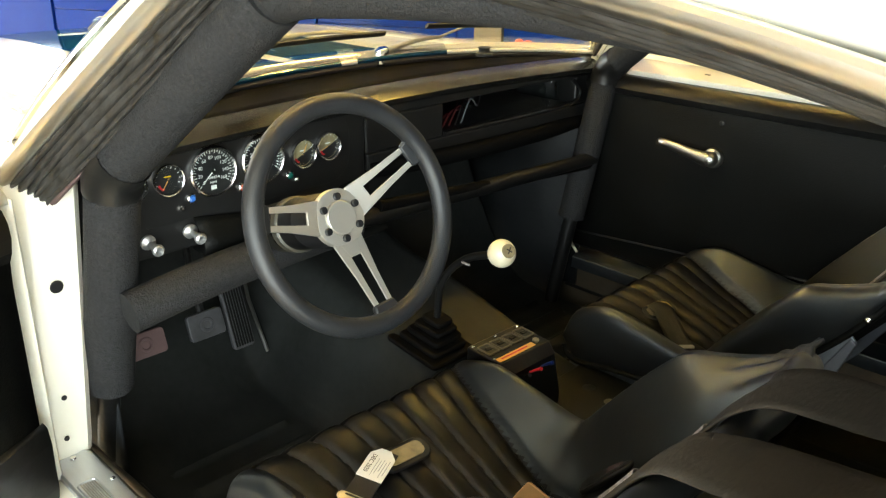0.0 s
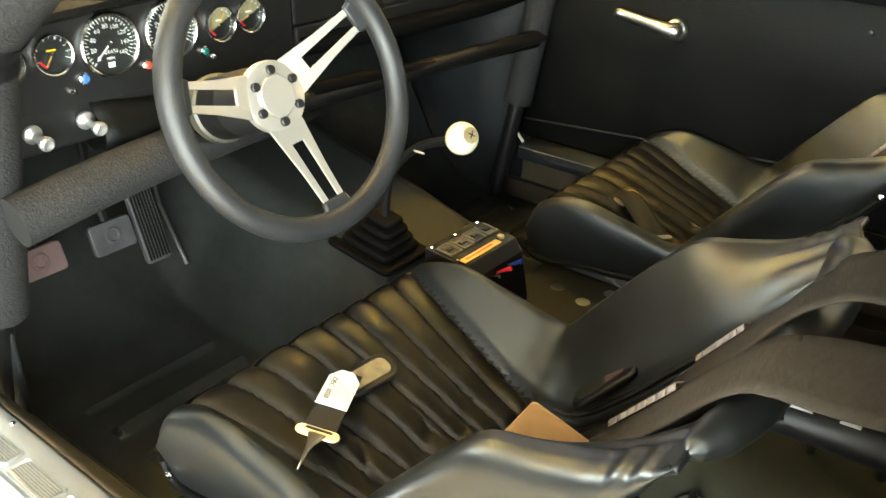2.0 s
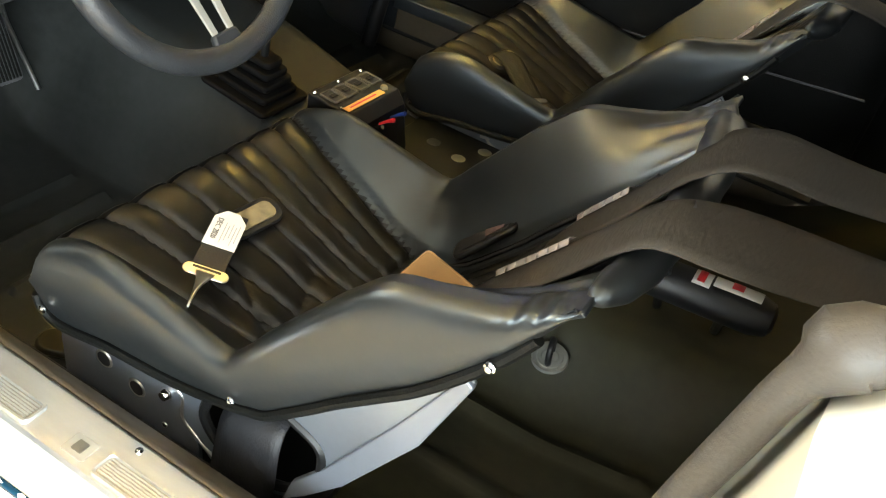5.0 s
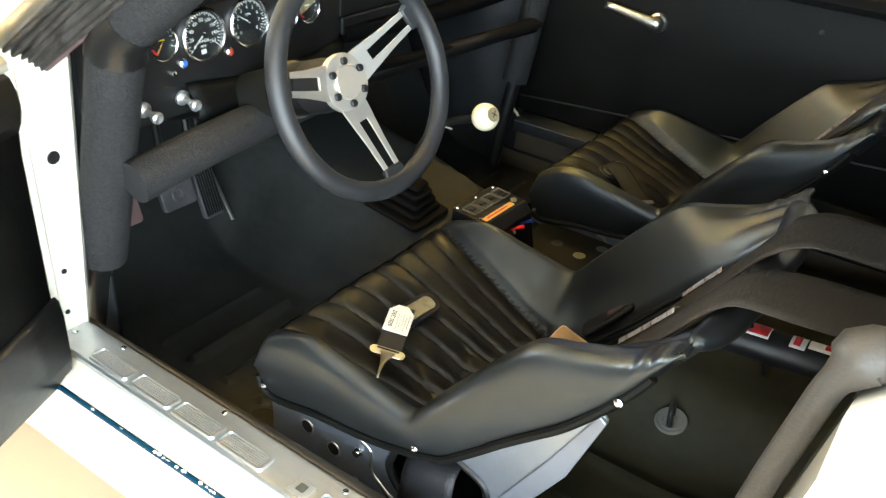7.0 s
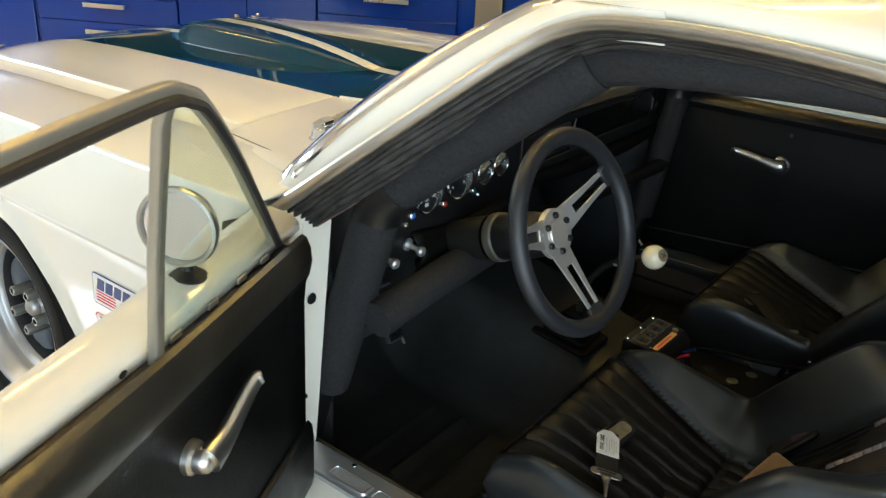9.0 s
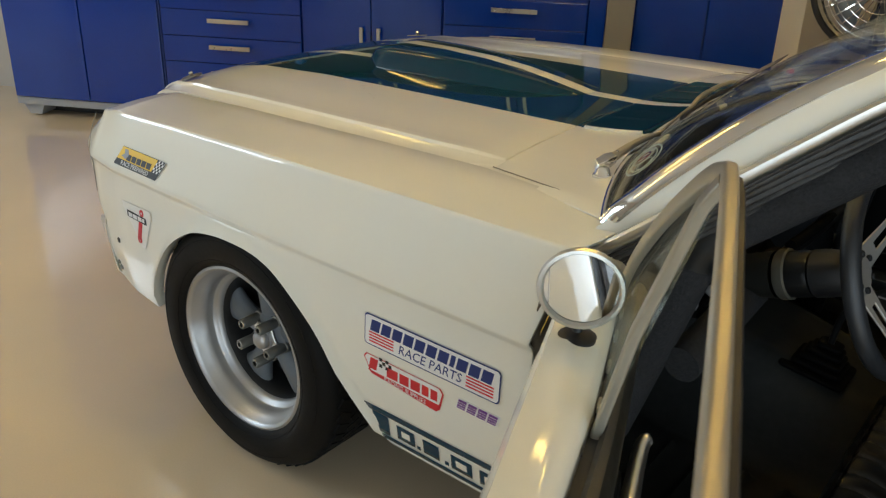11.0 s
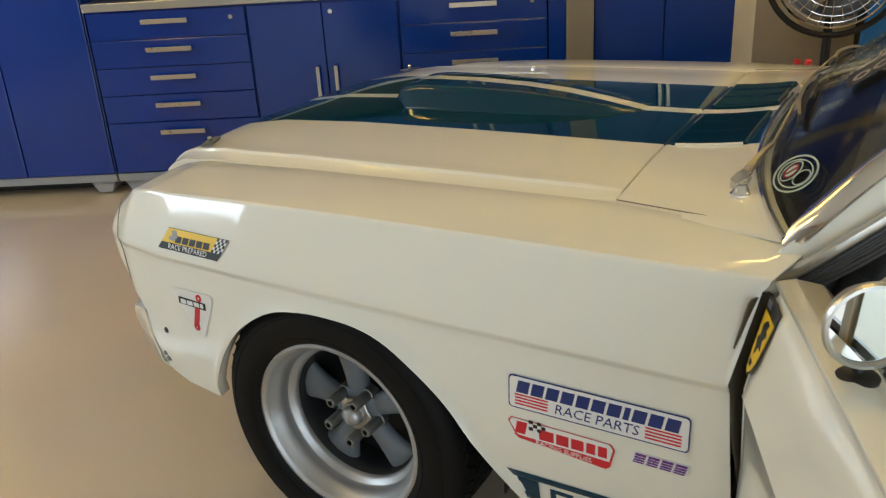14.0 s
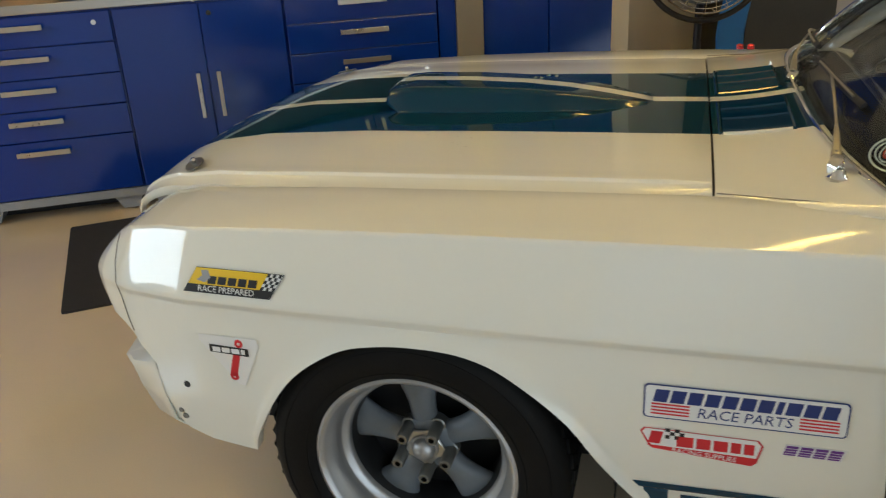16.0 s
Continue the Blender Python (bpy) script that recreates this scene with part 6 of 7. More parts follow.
for k in range(6):
    a = radians(60 * k + 30)
    part("bolt_hole", lathe([(0, 0.0062), (0.0050, 0.0062), (0.0060, 0.005), (0.0060, 0)], sm @ Matrix.Translation((0.0342 * math.cos(a), 0.0335 * math.sin(a), -0.0048)), 14), "black", hub)
part("hub_adapter", lathe([(0.036, -0.02), (0.04, -0.03), (0.044, -0.06), (0.044, -0.085), (0.0, -0.085)], sm, 32), "black", sw)
column = thing("steering_column", "pale steering column running into the dash", "steering column", SC0 - SN * 0.2)
part("collar", lathe([(0.03, -0.088), (0.041, -0.09), (0.044, -0.10), (0.044, -0.13)], sm, 32), "black_paint", column, "black column collar")
part("collar_rim", lathe([(0.0445, -0.128), (0.048, -0.131), (0.048, -0.146), (0.045, -0.15)], sm, 32), "olive", column, "olive cream collar rim")
part("shroud", lathe([(0.045, -0.156), (0.043, -0.20), (0.040, -0.27), (0.03, -0.28)], sm, 32), "dark_olive", column)
part("tube", tube([SC0 - SN * 0.19, SC0 - SN * 0.52], 0.027, 20), "black_paint", column)
part("bracket", box_bm((-0.05, -0.075, -0.34), (0.05, -0.02, -0.25), sm), "black_paint", column, smooth=False, bevel=0.01)

# ---- roll cage with foam padding ----
cage = thing("roll_cage", "black roll cage bars wrapped in foam padding", "roll cage", (0.86, -0.66, 0.17))
for sgn in (-1, 1):
    y = sgn * 0.655
    r = 0.041 if sgn < 0 else 0.034
    low, knee = Vector((0.865, sgn * 0.652, 0.415)), Vector((0.985, sgn * 0.65, 0.822))
    if sgn > 0:
        low, knee = Vector((0.945, 0.575, 0.44)), Vector((0.985, 0.625, 0.825))
    part("leg_padding", tube([low, low.lerp(knee, 0.5), knee], r, 24), "foam", cage, "grey-black foam sleeve")
    part("leg", tube([low.lerp(knee, -0.62), knee], 0.019, 14), "black_paint", cage)
    top = Vector((1.305, sgn * 0.578, 1.092))
    path = smooth_path([knee, knee.lerp(top, 0.35), knee.lerp(top, 0.75), top + Vector((0, 0, -0.004))], 18)
    part("pillar_padding", tube(path, r, 24), "foam", cage, "grey-black foam sleeve")
    rail = smooth_path([top + Vector((-0.02, 0, -0.01)), top + Vector((0.10, 0, 0.012)), (1.7, sgn * 0.58, 1.120), (2.1, sgn * 0.58, 1.098)], 20)
    part("roof_padding", tube(rail, 0.032, 24), "foam", cage, "grey-black foam sleeve")
    d = (knee - low).normalized()
    part("tape_wrap", tube([knee - d * 0.035, knee - d * 0.012, knee + (top - knee).normalized() * 0.012, knee + (top - knee).normalized() * 0.04], [r + 0.0025, r + 0.003, r + 0.0035, r + 0.0025], 24, caps=False), "tape", cage, "shiny black tape")
kb = smooth_path([(0.985, -0.655, 0.592), (0.99, -0.52, 0.612), (0.99, -0.38, 0.622), (0.985, -0.20, 0.63)], 14)
part("knee_padding", tube(kb, 0.034, 24), "foam", cage, "foam sleeve across the driver's knees")
part("knee_bar", tube([(0.985, -0.65, 0.593), (0.985, -0.2, 0.63), (0.98, 0.6, 0.60)], 0.017, 14), "black_paint", cage)
header = smooth_path([(1.295, -0.56, 1.088), (1.25, -0.3, 1.118), (1.235, 0, 1.125), (1.25, 0.3, 1.118), (1.295, 0.56, 1.088)], 20)
part("header_bar", tube(header, 0.02, 14), "foam", cage)

# ---- pedals ----
def pedal(name, y, z, w, h, c, label):
    p = thing(name, label, "pedal", (0.71, y, z))
    m = axes((0.725, y, z), (0, 1, 0), (-0.35, 0, 1))
    part("pad", plate(round_rect(w, h, 0.008), 0.012, m), c, p, smooth=False, bevel=0.002)
    if name != "accelerator_pedal":
        part("pad_ring", lathe([(0.008, 0.012), (0.010, 0.0145), (0.014, 0.0145), (0.016, 0.012)], m, 20), c, p)
    else:
        for k in range(7):
            part("rib", box_bm((-w / 2 + 0.006 + k * (w - 0.012) / 6 - 0.0015, -h / 2 + 0.006, 0.012), (-w / 2 + 0.006 + k * (w - 0.012) / 6 + 0.0015, h / 2 - 0.006, 0.0145), m), "rubber", p, smooth=False)
    part("arm", tube([(0.72, y, z + 0.01), (0.69, y, z + 0.1), (0.66, y, 0.72)], 0.008, 8), "black_paint", p)


pedal("clutch_pedal", -0.520, 0.385, 0.085, 0.05, "rust_pedal", "worn reddish clutch pedal pad")
pedal("brake_pedal", -0.386, 0.382, 0.08, 0.055, "pedal_grey", "grey brake pedal pad")
pedal("accelerator_pedal", -0.314, 0.378, 0.05, 0.14, "pedal_grey", "long ribbed accelerator pedal")

# ---- gear lever ----
gl = thing("gear_lever", "gear lever with an ivory ball knob and rubber boot", "gear lever", (1.09, -0.09, 0.36))
bz = tunnel_h(1.09) - 0.002
for k, (w, h) in enumerate(((0.125, 0.012), (0.095, 0.014), (0.078, 0.014), (0.062, 0.014), (0.046, 0.014))):
    z0 = bz + sum((0.012, 0.016, 0.016, 0.016)[:k])
    part("boot_fold", plate(round_rect(w * 1.15, w, 0.012), h * 0.8, Matrix.Translation((1.085 + 0.004 * k, -0.085, z0)) @ Matrix.Rotation(radians(8), 4, "Y")), "dash_matte", gl, bevel=0.004)
part("stick", tube(smooth_path([(1.10, -0.085, bz + 0.06), (1.115, -0.088, bz + 0.15), (1.165, -0.082, 0.572), (1.232, -0.074, 0.602)], 14), 0.0075, 10), "black_paint", gl)
part("lever_mark", box_bm((1.168, -0.0915, 0.5695), (1.188, -0.0885, 0.5725)), "label_grey", gl, "pale unreadable print on the lever", smooth=False)
KN = Vector((1.248, -0.071, 0.607))
kd = Vector((0.75, -0.2, 0.45)).normalized()
km = axes(KN, kd.orthogonal(), kd.cross(kd.orthogonal()))
part("knob", lathe([(0.0265 * math.sin(t), -0.0265 * math.cos(t)) for t in np.linspace(0.0, math.pi, 20)], km, 28), "ivory", gl, "ivory ball knob")
part("knob_disc", lathe([(0, 0.0272), (0.0125, 0.0258), (0.0135, 0.0225)], km, 24), "gauge_tan", gl, "tan disc with the shift pattern")
part("shift_pattern", box_bm((-0.007, -0.001, 0.0266), (0.007, 0.001, 0.0275), km), "black", gl, smooth=False)
part("shift_pattern", box_bm((-0.001, -0.006, 0.0266), (0.001, 0.006, 0.0275), km), "black", gl, smooth=False)

# ---- switch box on the tunnel ----
sb = thing("switch_box", "black switch box with an orange label on the tunnel", "switch box", (1.28, -0.08, 0.31))
sbm = Matrix.Translation((1.238, -0.146, 0.0)) @ Matrix.Rotation(radians(-1.5), 4, "Z")
bm = bmesh.new()
prof = [(0.0, 0.31), (0.0, 0.440), (0.082, 0.436), (0.098, 0.416), (0.115, 0.34), (0.115, 0.31)]
loft([[sbm @ Vector((x, y, z)) for x, z in prof] for y in (0.0, 0.138)], bm=bm)
for y in (0.0, 0.138):
    bm.faces.new([bm.verts.new(sbm @ Vector((x, y, z))) for x, z in prof])
bmesh.ops.remove_doubles(bm, verts=bm.verts, dist=1e-5)
part("case", bm, "black_paint", sb, smooth=False, bevel=0.003)
tilt = Matrix.Rotation(radians(2.8), 4, "Y")
tm = sbm @ Matrix.Translation((0, 0, 0.441)) @ tilt
for k in range(4):
    wm = tm @ Matrix.Translation((0.034, 0.021 + 0.0325 * k, 0))
    rim = [[wm @ Vector((a, b, z)) for a, b in round_rect(w, h, 0.003)] for w, h, z in ((0.034, 0.029, 0.0), (0.0335, 0.0285, 0.003), (0.029, 0.024, 0.003), (0.028, 0.023, 0.0004))]
    win = part("switch_window", loft(rim, True), "olive", sb, "thin olive switch frame")
    part("switch_rocker", plate(round_rect(0.027, 0.022, 0.002), 0.0012, wm), "black", win, smooth=False)
    part("rocker_key", box_bm((-0.004, -0.007, 0.001), (0.005, 0.007, 0.004), wm), "black_paint", win, smooth=False, bevel=0.001)
part("label_strip", plate(round_rect(0.012, 0.098, 0.001), 0.0012, tm @ Matrix.Translation((0.072, 0.054, 0.0))), "orange", sb, "orange label strip with unreadable print", smooth=False)
part("label_print", plate(round_rect(0.003, 0.07, 0.001), 0.0016, tm @ Matrix.Translation((0.072, 0.05, 0.0))), "red", sb, smooth=False)
part("button", lathe([(0.006, 0), (0.006, 0.004), (0.005, 0.005), (0, 0.005)], tm @ Matrix.Translation((0.068, 0.114, 0)), 18), "gauge_tan", sb, "small tan push button")
for x, y in ((0.008, 0.008), (0.008, 0.130), (0.008, 0.069), (0.062, 0.006)):
    part("screw", lathe([(0, 0.002), (0.003, 0.001), (0.0035, 0)], tm @ Matrix.Translation((x, y, 0)), 8), "chrome", sb)
for y, c in ((0.03, "chrome"), (0.062, "red"), (0.094, "navy")):
    d = Vector((0.6, 0, 0.8))
    p0 = sbm @ Vector((0.100, y, 0.405))
    part("toggle", tube([p0, p0 + Vector((0.016, 0, 0.012)), p0 + Vector((0.026, 0, 0.018))], [0.002, 0.003, 0.004], 10), c, sb, "small coloured toggle")
# tunnel plate between the seats with drilled holes
tp = thing("tunnel_bracket", "black tunnel plate with drilled holes between the seats", "bracket", (1.45, 0.05, 0.30))
part("plate", box_bm((1.30, -0.18, 0.306), (1.66, 0.145, 0.318)), "dark_olive", tp, smooth=False, bevel=0.003)
for x, y, c in ((1.368, 0.071, "black"), (1.428, 0.056, "lug"), (1.453, 0.111, "lug"), (1.39, -0.11, "black"), (1.45, -0.09, "lug")):
    part("hole", lathe([(0, 0.001), (0.011, 0.001), (0.013, 0)], Matrix.Translation((x, y, 0.3185)), 18), c, tp)
part("edge_strip", tube([(1.42, 0.155, 0.322), (1.54, 0.165, 0.325)], 0.004, 8), "steel", tp)


# ---- bucket seats ----
BP = [(1.240, 0.390), (1.256, 0.430), (1.295, 0.452), (1.340, 0.462), (1.403, 0.452), (1.460, 0.441), (1.516, 0.432), (1.536, 0.446), (1.560, 0.478), (1.605, 0.535), (1.648, 0.587), (1.687, 0.625), (1.735, 0.640), (1.786, 0.658), (1.820, 0.680), (1.850, 0.702)]
CP = [(1.232, 0.395), (1.246, 0.424), (1.275, 0.431), (1.32, 0.420), (1.37, 0.403), (1.43, 0.384), (1.49, 0.364), (1.545, 0.355), (1.602, 0.362), (1.668, 0.428), (1.720, 0.492), (1.766, 0.552), (1.805, 0.604), (1.845, 0.664), (1.872, 0.700), (1.884, 0.690)]
OP = [(1.237, 0.360), (1.248, 0.332), (1.280, 0.323), (1.354, 0.337), (1.423, 0.344), (1.479, 0.353), (1.541, 0.370), (1.560, 0.377), (1.584, 0.388), (1.627, 0.428), (1.664, 0.465), (1.704, 0.502), (1.739, 0.535), (1.780, 0.584), (1.812, 0.630), (1.846, 0.692)]
HW = 0.242


SEAMS = (-1.0, -0.72, -0.477, -0.19, 0.085, 0.315, 0.54, 0.80, 1.0)


def panel_edge(f):
    """Half width of the pleated panel as a share of the seat: wide at the knees, narrow at the back."""
    return interp(f, [(0.0, 0.93), (0.08, 0.92), (0.46, 0.60), (0.52, 0.585), (1.0, 0.585)])


def seat_points(n=170, across=201):
    b, c, o = (smooth_path([(x, 0, z) for x, z in t], n) for t in (BP, CP, OP))
    rows = []
    for i in range(n):
        f = i / (n - 1)
        B, C, O = b[i], c[i], o[i]
        row = []
        for j in range(across):
            s = -1 + 2 * j / (across - 1)
            a, sg = abs(s), -1 if s < 0 else 1
            if a > 0.84:                      # outer side of the bolster
                k = (a - 0.84) / 0.16
                p = B.lerp(O, k ** 1.1)
                y = HW - 0.012 * (1 - k) ** 16 + 0.009 * math.sin(k * math.pi) - 0.004 * k
                row.append(Vector((p.x, sg * y, p.z)))
                continue
            k, k0 = a / 0.84, panel_edge(f)
            lean = min(1, max(0, (f - 0.46) / 0.08))
            e = min(1, max(0, (k - k0) / (0.97 - 0.04 * lean - k0)))
            p = C.lerp(B, e ** 0.85)
            y = (HW - 0.012) * k
            nrm = Vector((0.1, 0, 1)).lerp(Vector((-0.75, 0, 0.66)), lean).normalized()
            if k < k0 + 0.02:
                # padded pleats with sharp stitched seams, and seams across where cushion and back meet
                u = sg * k / k0
                near = min(abs(u - q) for q in SEAMS)
                ends = min(1, max(0, (f - 0.035) / 0.05)) * min(1, max(0, (0.90 - f) / 0.05))
                p = p - nrm * 0.0095 * math.exp(-near / 0.034) * (0.35 + 0.65 * ends)
                cs = min(abs(f - 0.452), abs(f - 0.53), abs(f - 0.085) * 1.6)
                p = p - nrm * 0.008 * max(0, 1 - cs / 0.012)
                # folds drawn towards the outer corner of the cushion
                if s < 0 and f < 0.452:
                    dx, dy = 1.525 - p.x, HW * 0.60 - y
                    far, turn = math.hypot(dx, dy), math.atan2(dy, dx)
                    p = p - nrm * 0.011 * (1 - abs(math.sin(4.6 * turn + 0.9)) ** 0.35) * max(0, 1 - far / 0.22) ** 0.5 * min(1, far / 0.03)
            elif 0.05 < f < 0.90:
                p = p - nrm * 0.009 * max(0, 1 - abs(k - k0 - 0.02) / 0.022)
            row.append(Vector((p.x, sg * y, p.z)))
        rows.append(row)
    return rows, b, o


def bucket_seat(yc, label, slot, slot_x=1.366):
    seat = thing("bucket_seat", label, "seat", (1.5, yc, 0.2), "bucket seats")
    rows, b, o = seat_points()
    sh = Vector((0, yc, 0))
    for i, r in enumerate(rows):
        for j, p in enumerate(r):
            w = noise.noise(Vector((p.x * 9, (p.y + yc) * 9, p.z * 9))) * 0.0016 + noise.noise(Vector((p.x * 28, (p.y + yc) * 28, p.z * 14))) * 0.0012
            p.z += w
            f, a = i / 169, abs(-1 + 2 * j / 200)
            if f > 0.76 and 0.34 < a < 0.84:           # gathered cover at the top corners, folds fanning from the wing
                p.z += 0.0026 * math.sin(62 * a + 26 * p.x + 1.5 * math.sin(30 * p.x)) * min(1, (f - 0.76) / 0.10) * min(1, (a - 0.34) / 0.12) * min(1, (0.84 - a) / 0.10) * min(1, (1 - f) / 0.06)
            if 0.87 < f < 0.98 and a > 0.74:           # pinched tip of the bolster
                p.z += 0.0018 * math.sin(330 * p.x + 9 * a) * min(1, (f - 0.87) / 0.03, (0.98 - f) / 0.03) * min(1, (a - 0.74) / 0.05) * max(0, 1 - (a - 0.86) / 0.10 if a > 0.86 else 1)
            if f < 0.10 and 0.70 < a < 0.90:           # gathered cover on the front corners
                p.z += 0.0028 * math.sin(70 * a + 60 * p.x) * (1 - f / 0.10)
            p += sh
    cover = part("cover", loft(rows, mats=lambda i, j: 1 if abs(-1 + 2 * (j + 0.5) / 200) < 0.84 * panel_edge(i / 169) + 0.006 and 8 < i < 138 else 0), ["seat_vinyl", "seat_panel"], seat, "black vinyl cover with stitched matte pleats", solid=0.005)
    if sum(q.normal.z for q in cover.data.polygons) < 0:          # the cover thickens towards its underside
        cover.modifiers["thick"].thickness = -0.005
    for sg in (-1, 1):
        off = Vector((0, yc + sg * (HW + 0.004), 0))
        part("piping", tube([p + off + Vector((0, -sg * 0.004, 0.002)) for p in o[3:-7]], 0.006, 8), "black_vinyl", seat, "round black piping")
        # seam between the wing and the middle of the back
        part("wing_seam", tube([rows[i][100 + sg * 51] + Vector((-0.0035, -sg * 0.001, 0.003)) for i in range(84, 140, 3)], 0.0034, 6), "black", seat, "dark stitched wing seam")
        # mounting: dark drilled side bracket and a bright back plate
        y0 = yc + sg * 0.208
        m = axes((0, y0, 0), (1, 0, 0), (0, 0, 1))
        out = -0.0065 if sg > 0 else 0.0065
        br = [(1.245, 0.345), (1.236, 0.30), (1.240, 0.178), (1.470, 0.178), (1.466, 0.225), (1.443, 0.250), (1.440, 0.296), (1.413, 0.345)]
        bk = part("side_bracket", plate(br, 0.006, m), "grey_metal", seat, "grey drilled aluminium side bracket", smooth=False, bevel=0.001)
        for x, z, r in ((1.313, 0.272, 0.0125), (1.367, 0.257, 0.0125), (1.412, 0.222, 0.004)):
            hm = m @ Matrix.Translation((x, z, 0.006 if sg < 0 else 0)) @ Matrix.Diagonal((1, 1, 1 if sg < 0 else -1, 1))
            part("bracket_hole", lathe([(0, 0.0012), (r * 0.88, 0.0012)], hm, 20), "black", bk)
            part("hole_edge", lathe([(r * 0.86, 0.0013), (r, 0.0016), (r * 1.12, 0)], hm, 20), "steel", bk)
        part("bracket_bolt", lathe([(0, 0.010), (0.006, 0.009), (0.0095, 0.003), (0.0095, 0)], m @ Matrix.Translation((1.417, 0.283, 0.006 if sg < 0 else 0)) @ Matrix.Diagonal((1, 1, 1 if sg < 0 else -1, 1)), 12), "chrome", bk)
        # bright side plate in two pieces about the belt window, its edge bound with dark trim
        pm = axes((0, y0 + sg * 0.005, 0), (1, 0, 0), (0, 0, 1))
        fore = [(1.400, 0.350), (1.412, 0.320), (1.444, 0.302), (1.446, 0.264), (1.476, 0.240), (1.500, 0.232), (1.560, 0.222), (1.560, 0.246), (1.505, 0.258), (1.480, 0.288), (1.486, 0.322), (1.505, 0.350)]
        part("fore_plate", plate(fore, 0.006, pm), "bare_alu", seat, "bare aluminium plate with a folded edge", smooth=False, bevel=0.0015)
        rear = [(1.565, 0.385), (1.70, 0.52), (1.762, 0.572), (1.781, 0.553), (1.745, 0.447), (1.673, 0.325), (1.63, 0.272), (1.598, 0.240), (1.560, 0.222), (1.560, 0.246), (1.604, 0.262), (1.634, 0.300), (1.640, 0.330), (1.632, 0.357), (1.600, 0.370)]
        part("back_plate", plate(rear, 0.006, pm), "bare_alu", seat, "bare aluminium rear side plate", smooth=False, bevel=0.002)
        fl = [(1.598, 0.240), (1.63, 0.272), (1.673, 0.325), (1.745, 0.447), (1.7815, 0.5525), (1.771, 0.560), (1.717, 0.455), (1.650, 0.338), (1.610, 0.282)]
        part("plate_flange", plate(fl, 0.009, axes((0, y0 + sg * 0.005 - 0.0015, 0), (1, 0, 0), (0, 0, 1))), "grey_metal", seat, "folded dark flange of the side plate", smooth=False, bevel=0.002)
        yb = y0 + sg * 0.009
        part("window_trim", tube(smooth_path([(1.490, yb, 0.345), (1.482, yb, 0.318), (1.477, yb, 0.290), (1.500, yb, 0.259), (1.555, yb, 0.240)], 18), 0.0065, 8), "black_paint", seat, "dark bound edge of the belt window")
        part("window_trim", tube(smooth_path([(1.555, yb, 0.240), (1.602, yb, 0.258), (1.634, yb, 0.296), (1.642, yb, 0.330), (1.633, yb, 0.358), (1.595, yb, 0.374), (1.565, yb, 0.385)], 22), 0.0065, 8), "black_paint", seat)
        part("plate_edge", tube(smooth_path([(1.402, yb, 0.345), (1.414, yb, 0.318), (1.444, yb, 0.301), (1.446, yb, 0.264), (1.474, yb, 0.240), (1.496, yb, 0.222)], 18), 0.0035, 8), "steel", seat, "bright folded bracket edge")
        for x, z in ((1.258, 0.345), (1.541, 0.389), (1.797, 0.611)):
            part("bolt", lathe([(0.0, 0.005), (0.0030, 0.0042), (0.0034, 0.0025), (0.0054, 0.0015), (0.0054, 0)], axes((x, yc + sg * (HW + 0.0075), z), (1, 0, 0) if sg < 0 else (-1, 0, 0), (0, 0, 1)), 12), "chrome", seat, "bright button-head bolt")
    roll = smooth_path([(1.850, yc - 0.228, 0.700), (1.864, yc - 0.15, 0.694), (1.868, yc, 0.688), (1.860, yc + 0.15, 0.678), (1.843, yc + 0.230, 0.674)], 60)
    part("top_roll", tube(roll, [(0.015 + 0.010 * i / 59) * (1 - (2 * abs(i / 59 - 0.5)) ** 5) ** 0.5 * (1 + 0.03 * math.sin(0.9 * i + 1)) + 0.0015 for i in range(60)], 20), "seat_vinyl", seat, "padded vinyl roll along the top of the back")
    # slot for the lower strap
    m = axes((slot_x, yc + slot, 0.4055), (0.12, 1, 0.02), (-1, 0.12, 0.33))
    sl = part("strap_slot", plate(round_rect(0.088, 0.042, 0.018), 0.008, m), "black", seat, "strap slot with a moulded rim", bevel=0.002)
    part("slot_inside", plate(round_rect(0.066, 0.026, 0.010), 0.0102, m), "gauge_tan", sl, smooth=False)
    for sg in (-1, 1):
        m = axes((1.632, yc + sg * 0.150, 0.428), (0.55, sg * 0.30, 0.62), (0.35, -sg * 0.9, 0.12))
        if (m.to_3x3() @ Vector((0, 0, 1))).y * sg > 0:
            m = m @ Matrix.Rotation(math.pi, 4, "X")
        s2 = part("lap_slot", plate(round_rect(0.105, 0.050, 0.018), 0.009, m), "black_paint", seat, "moulded rim of the lap belt slot", bevel=0.003)
        part("slot_inside", plate(round_rect(0.084, 0.031, 0.012), 0.0098, m), "black", s2, smooth=False)
        part("belt_end", plate(round_rect(0.030, 0.024, 0.004), 0.0108, m @ Matrix.Translation((0.016, 0, 0))), "rust_pedal", s2, smooth=False)
    part("seat_rail", box_bm((1.24, yc - 0.2, 0.168), (1.62, yc + 0.2, 0.186)), "black_paint", seat, smooth=False)
    return seat


SY1, SY2 = -0.415, 0.372
bucket_seat(SY1, "black pleated low-back vinyl race seat for the driver", -0.011)
bucket_seat(SY2, "black pleated low-back vinyl race seat for the passenger", -0.068, 1.349).location.x += 0.022


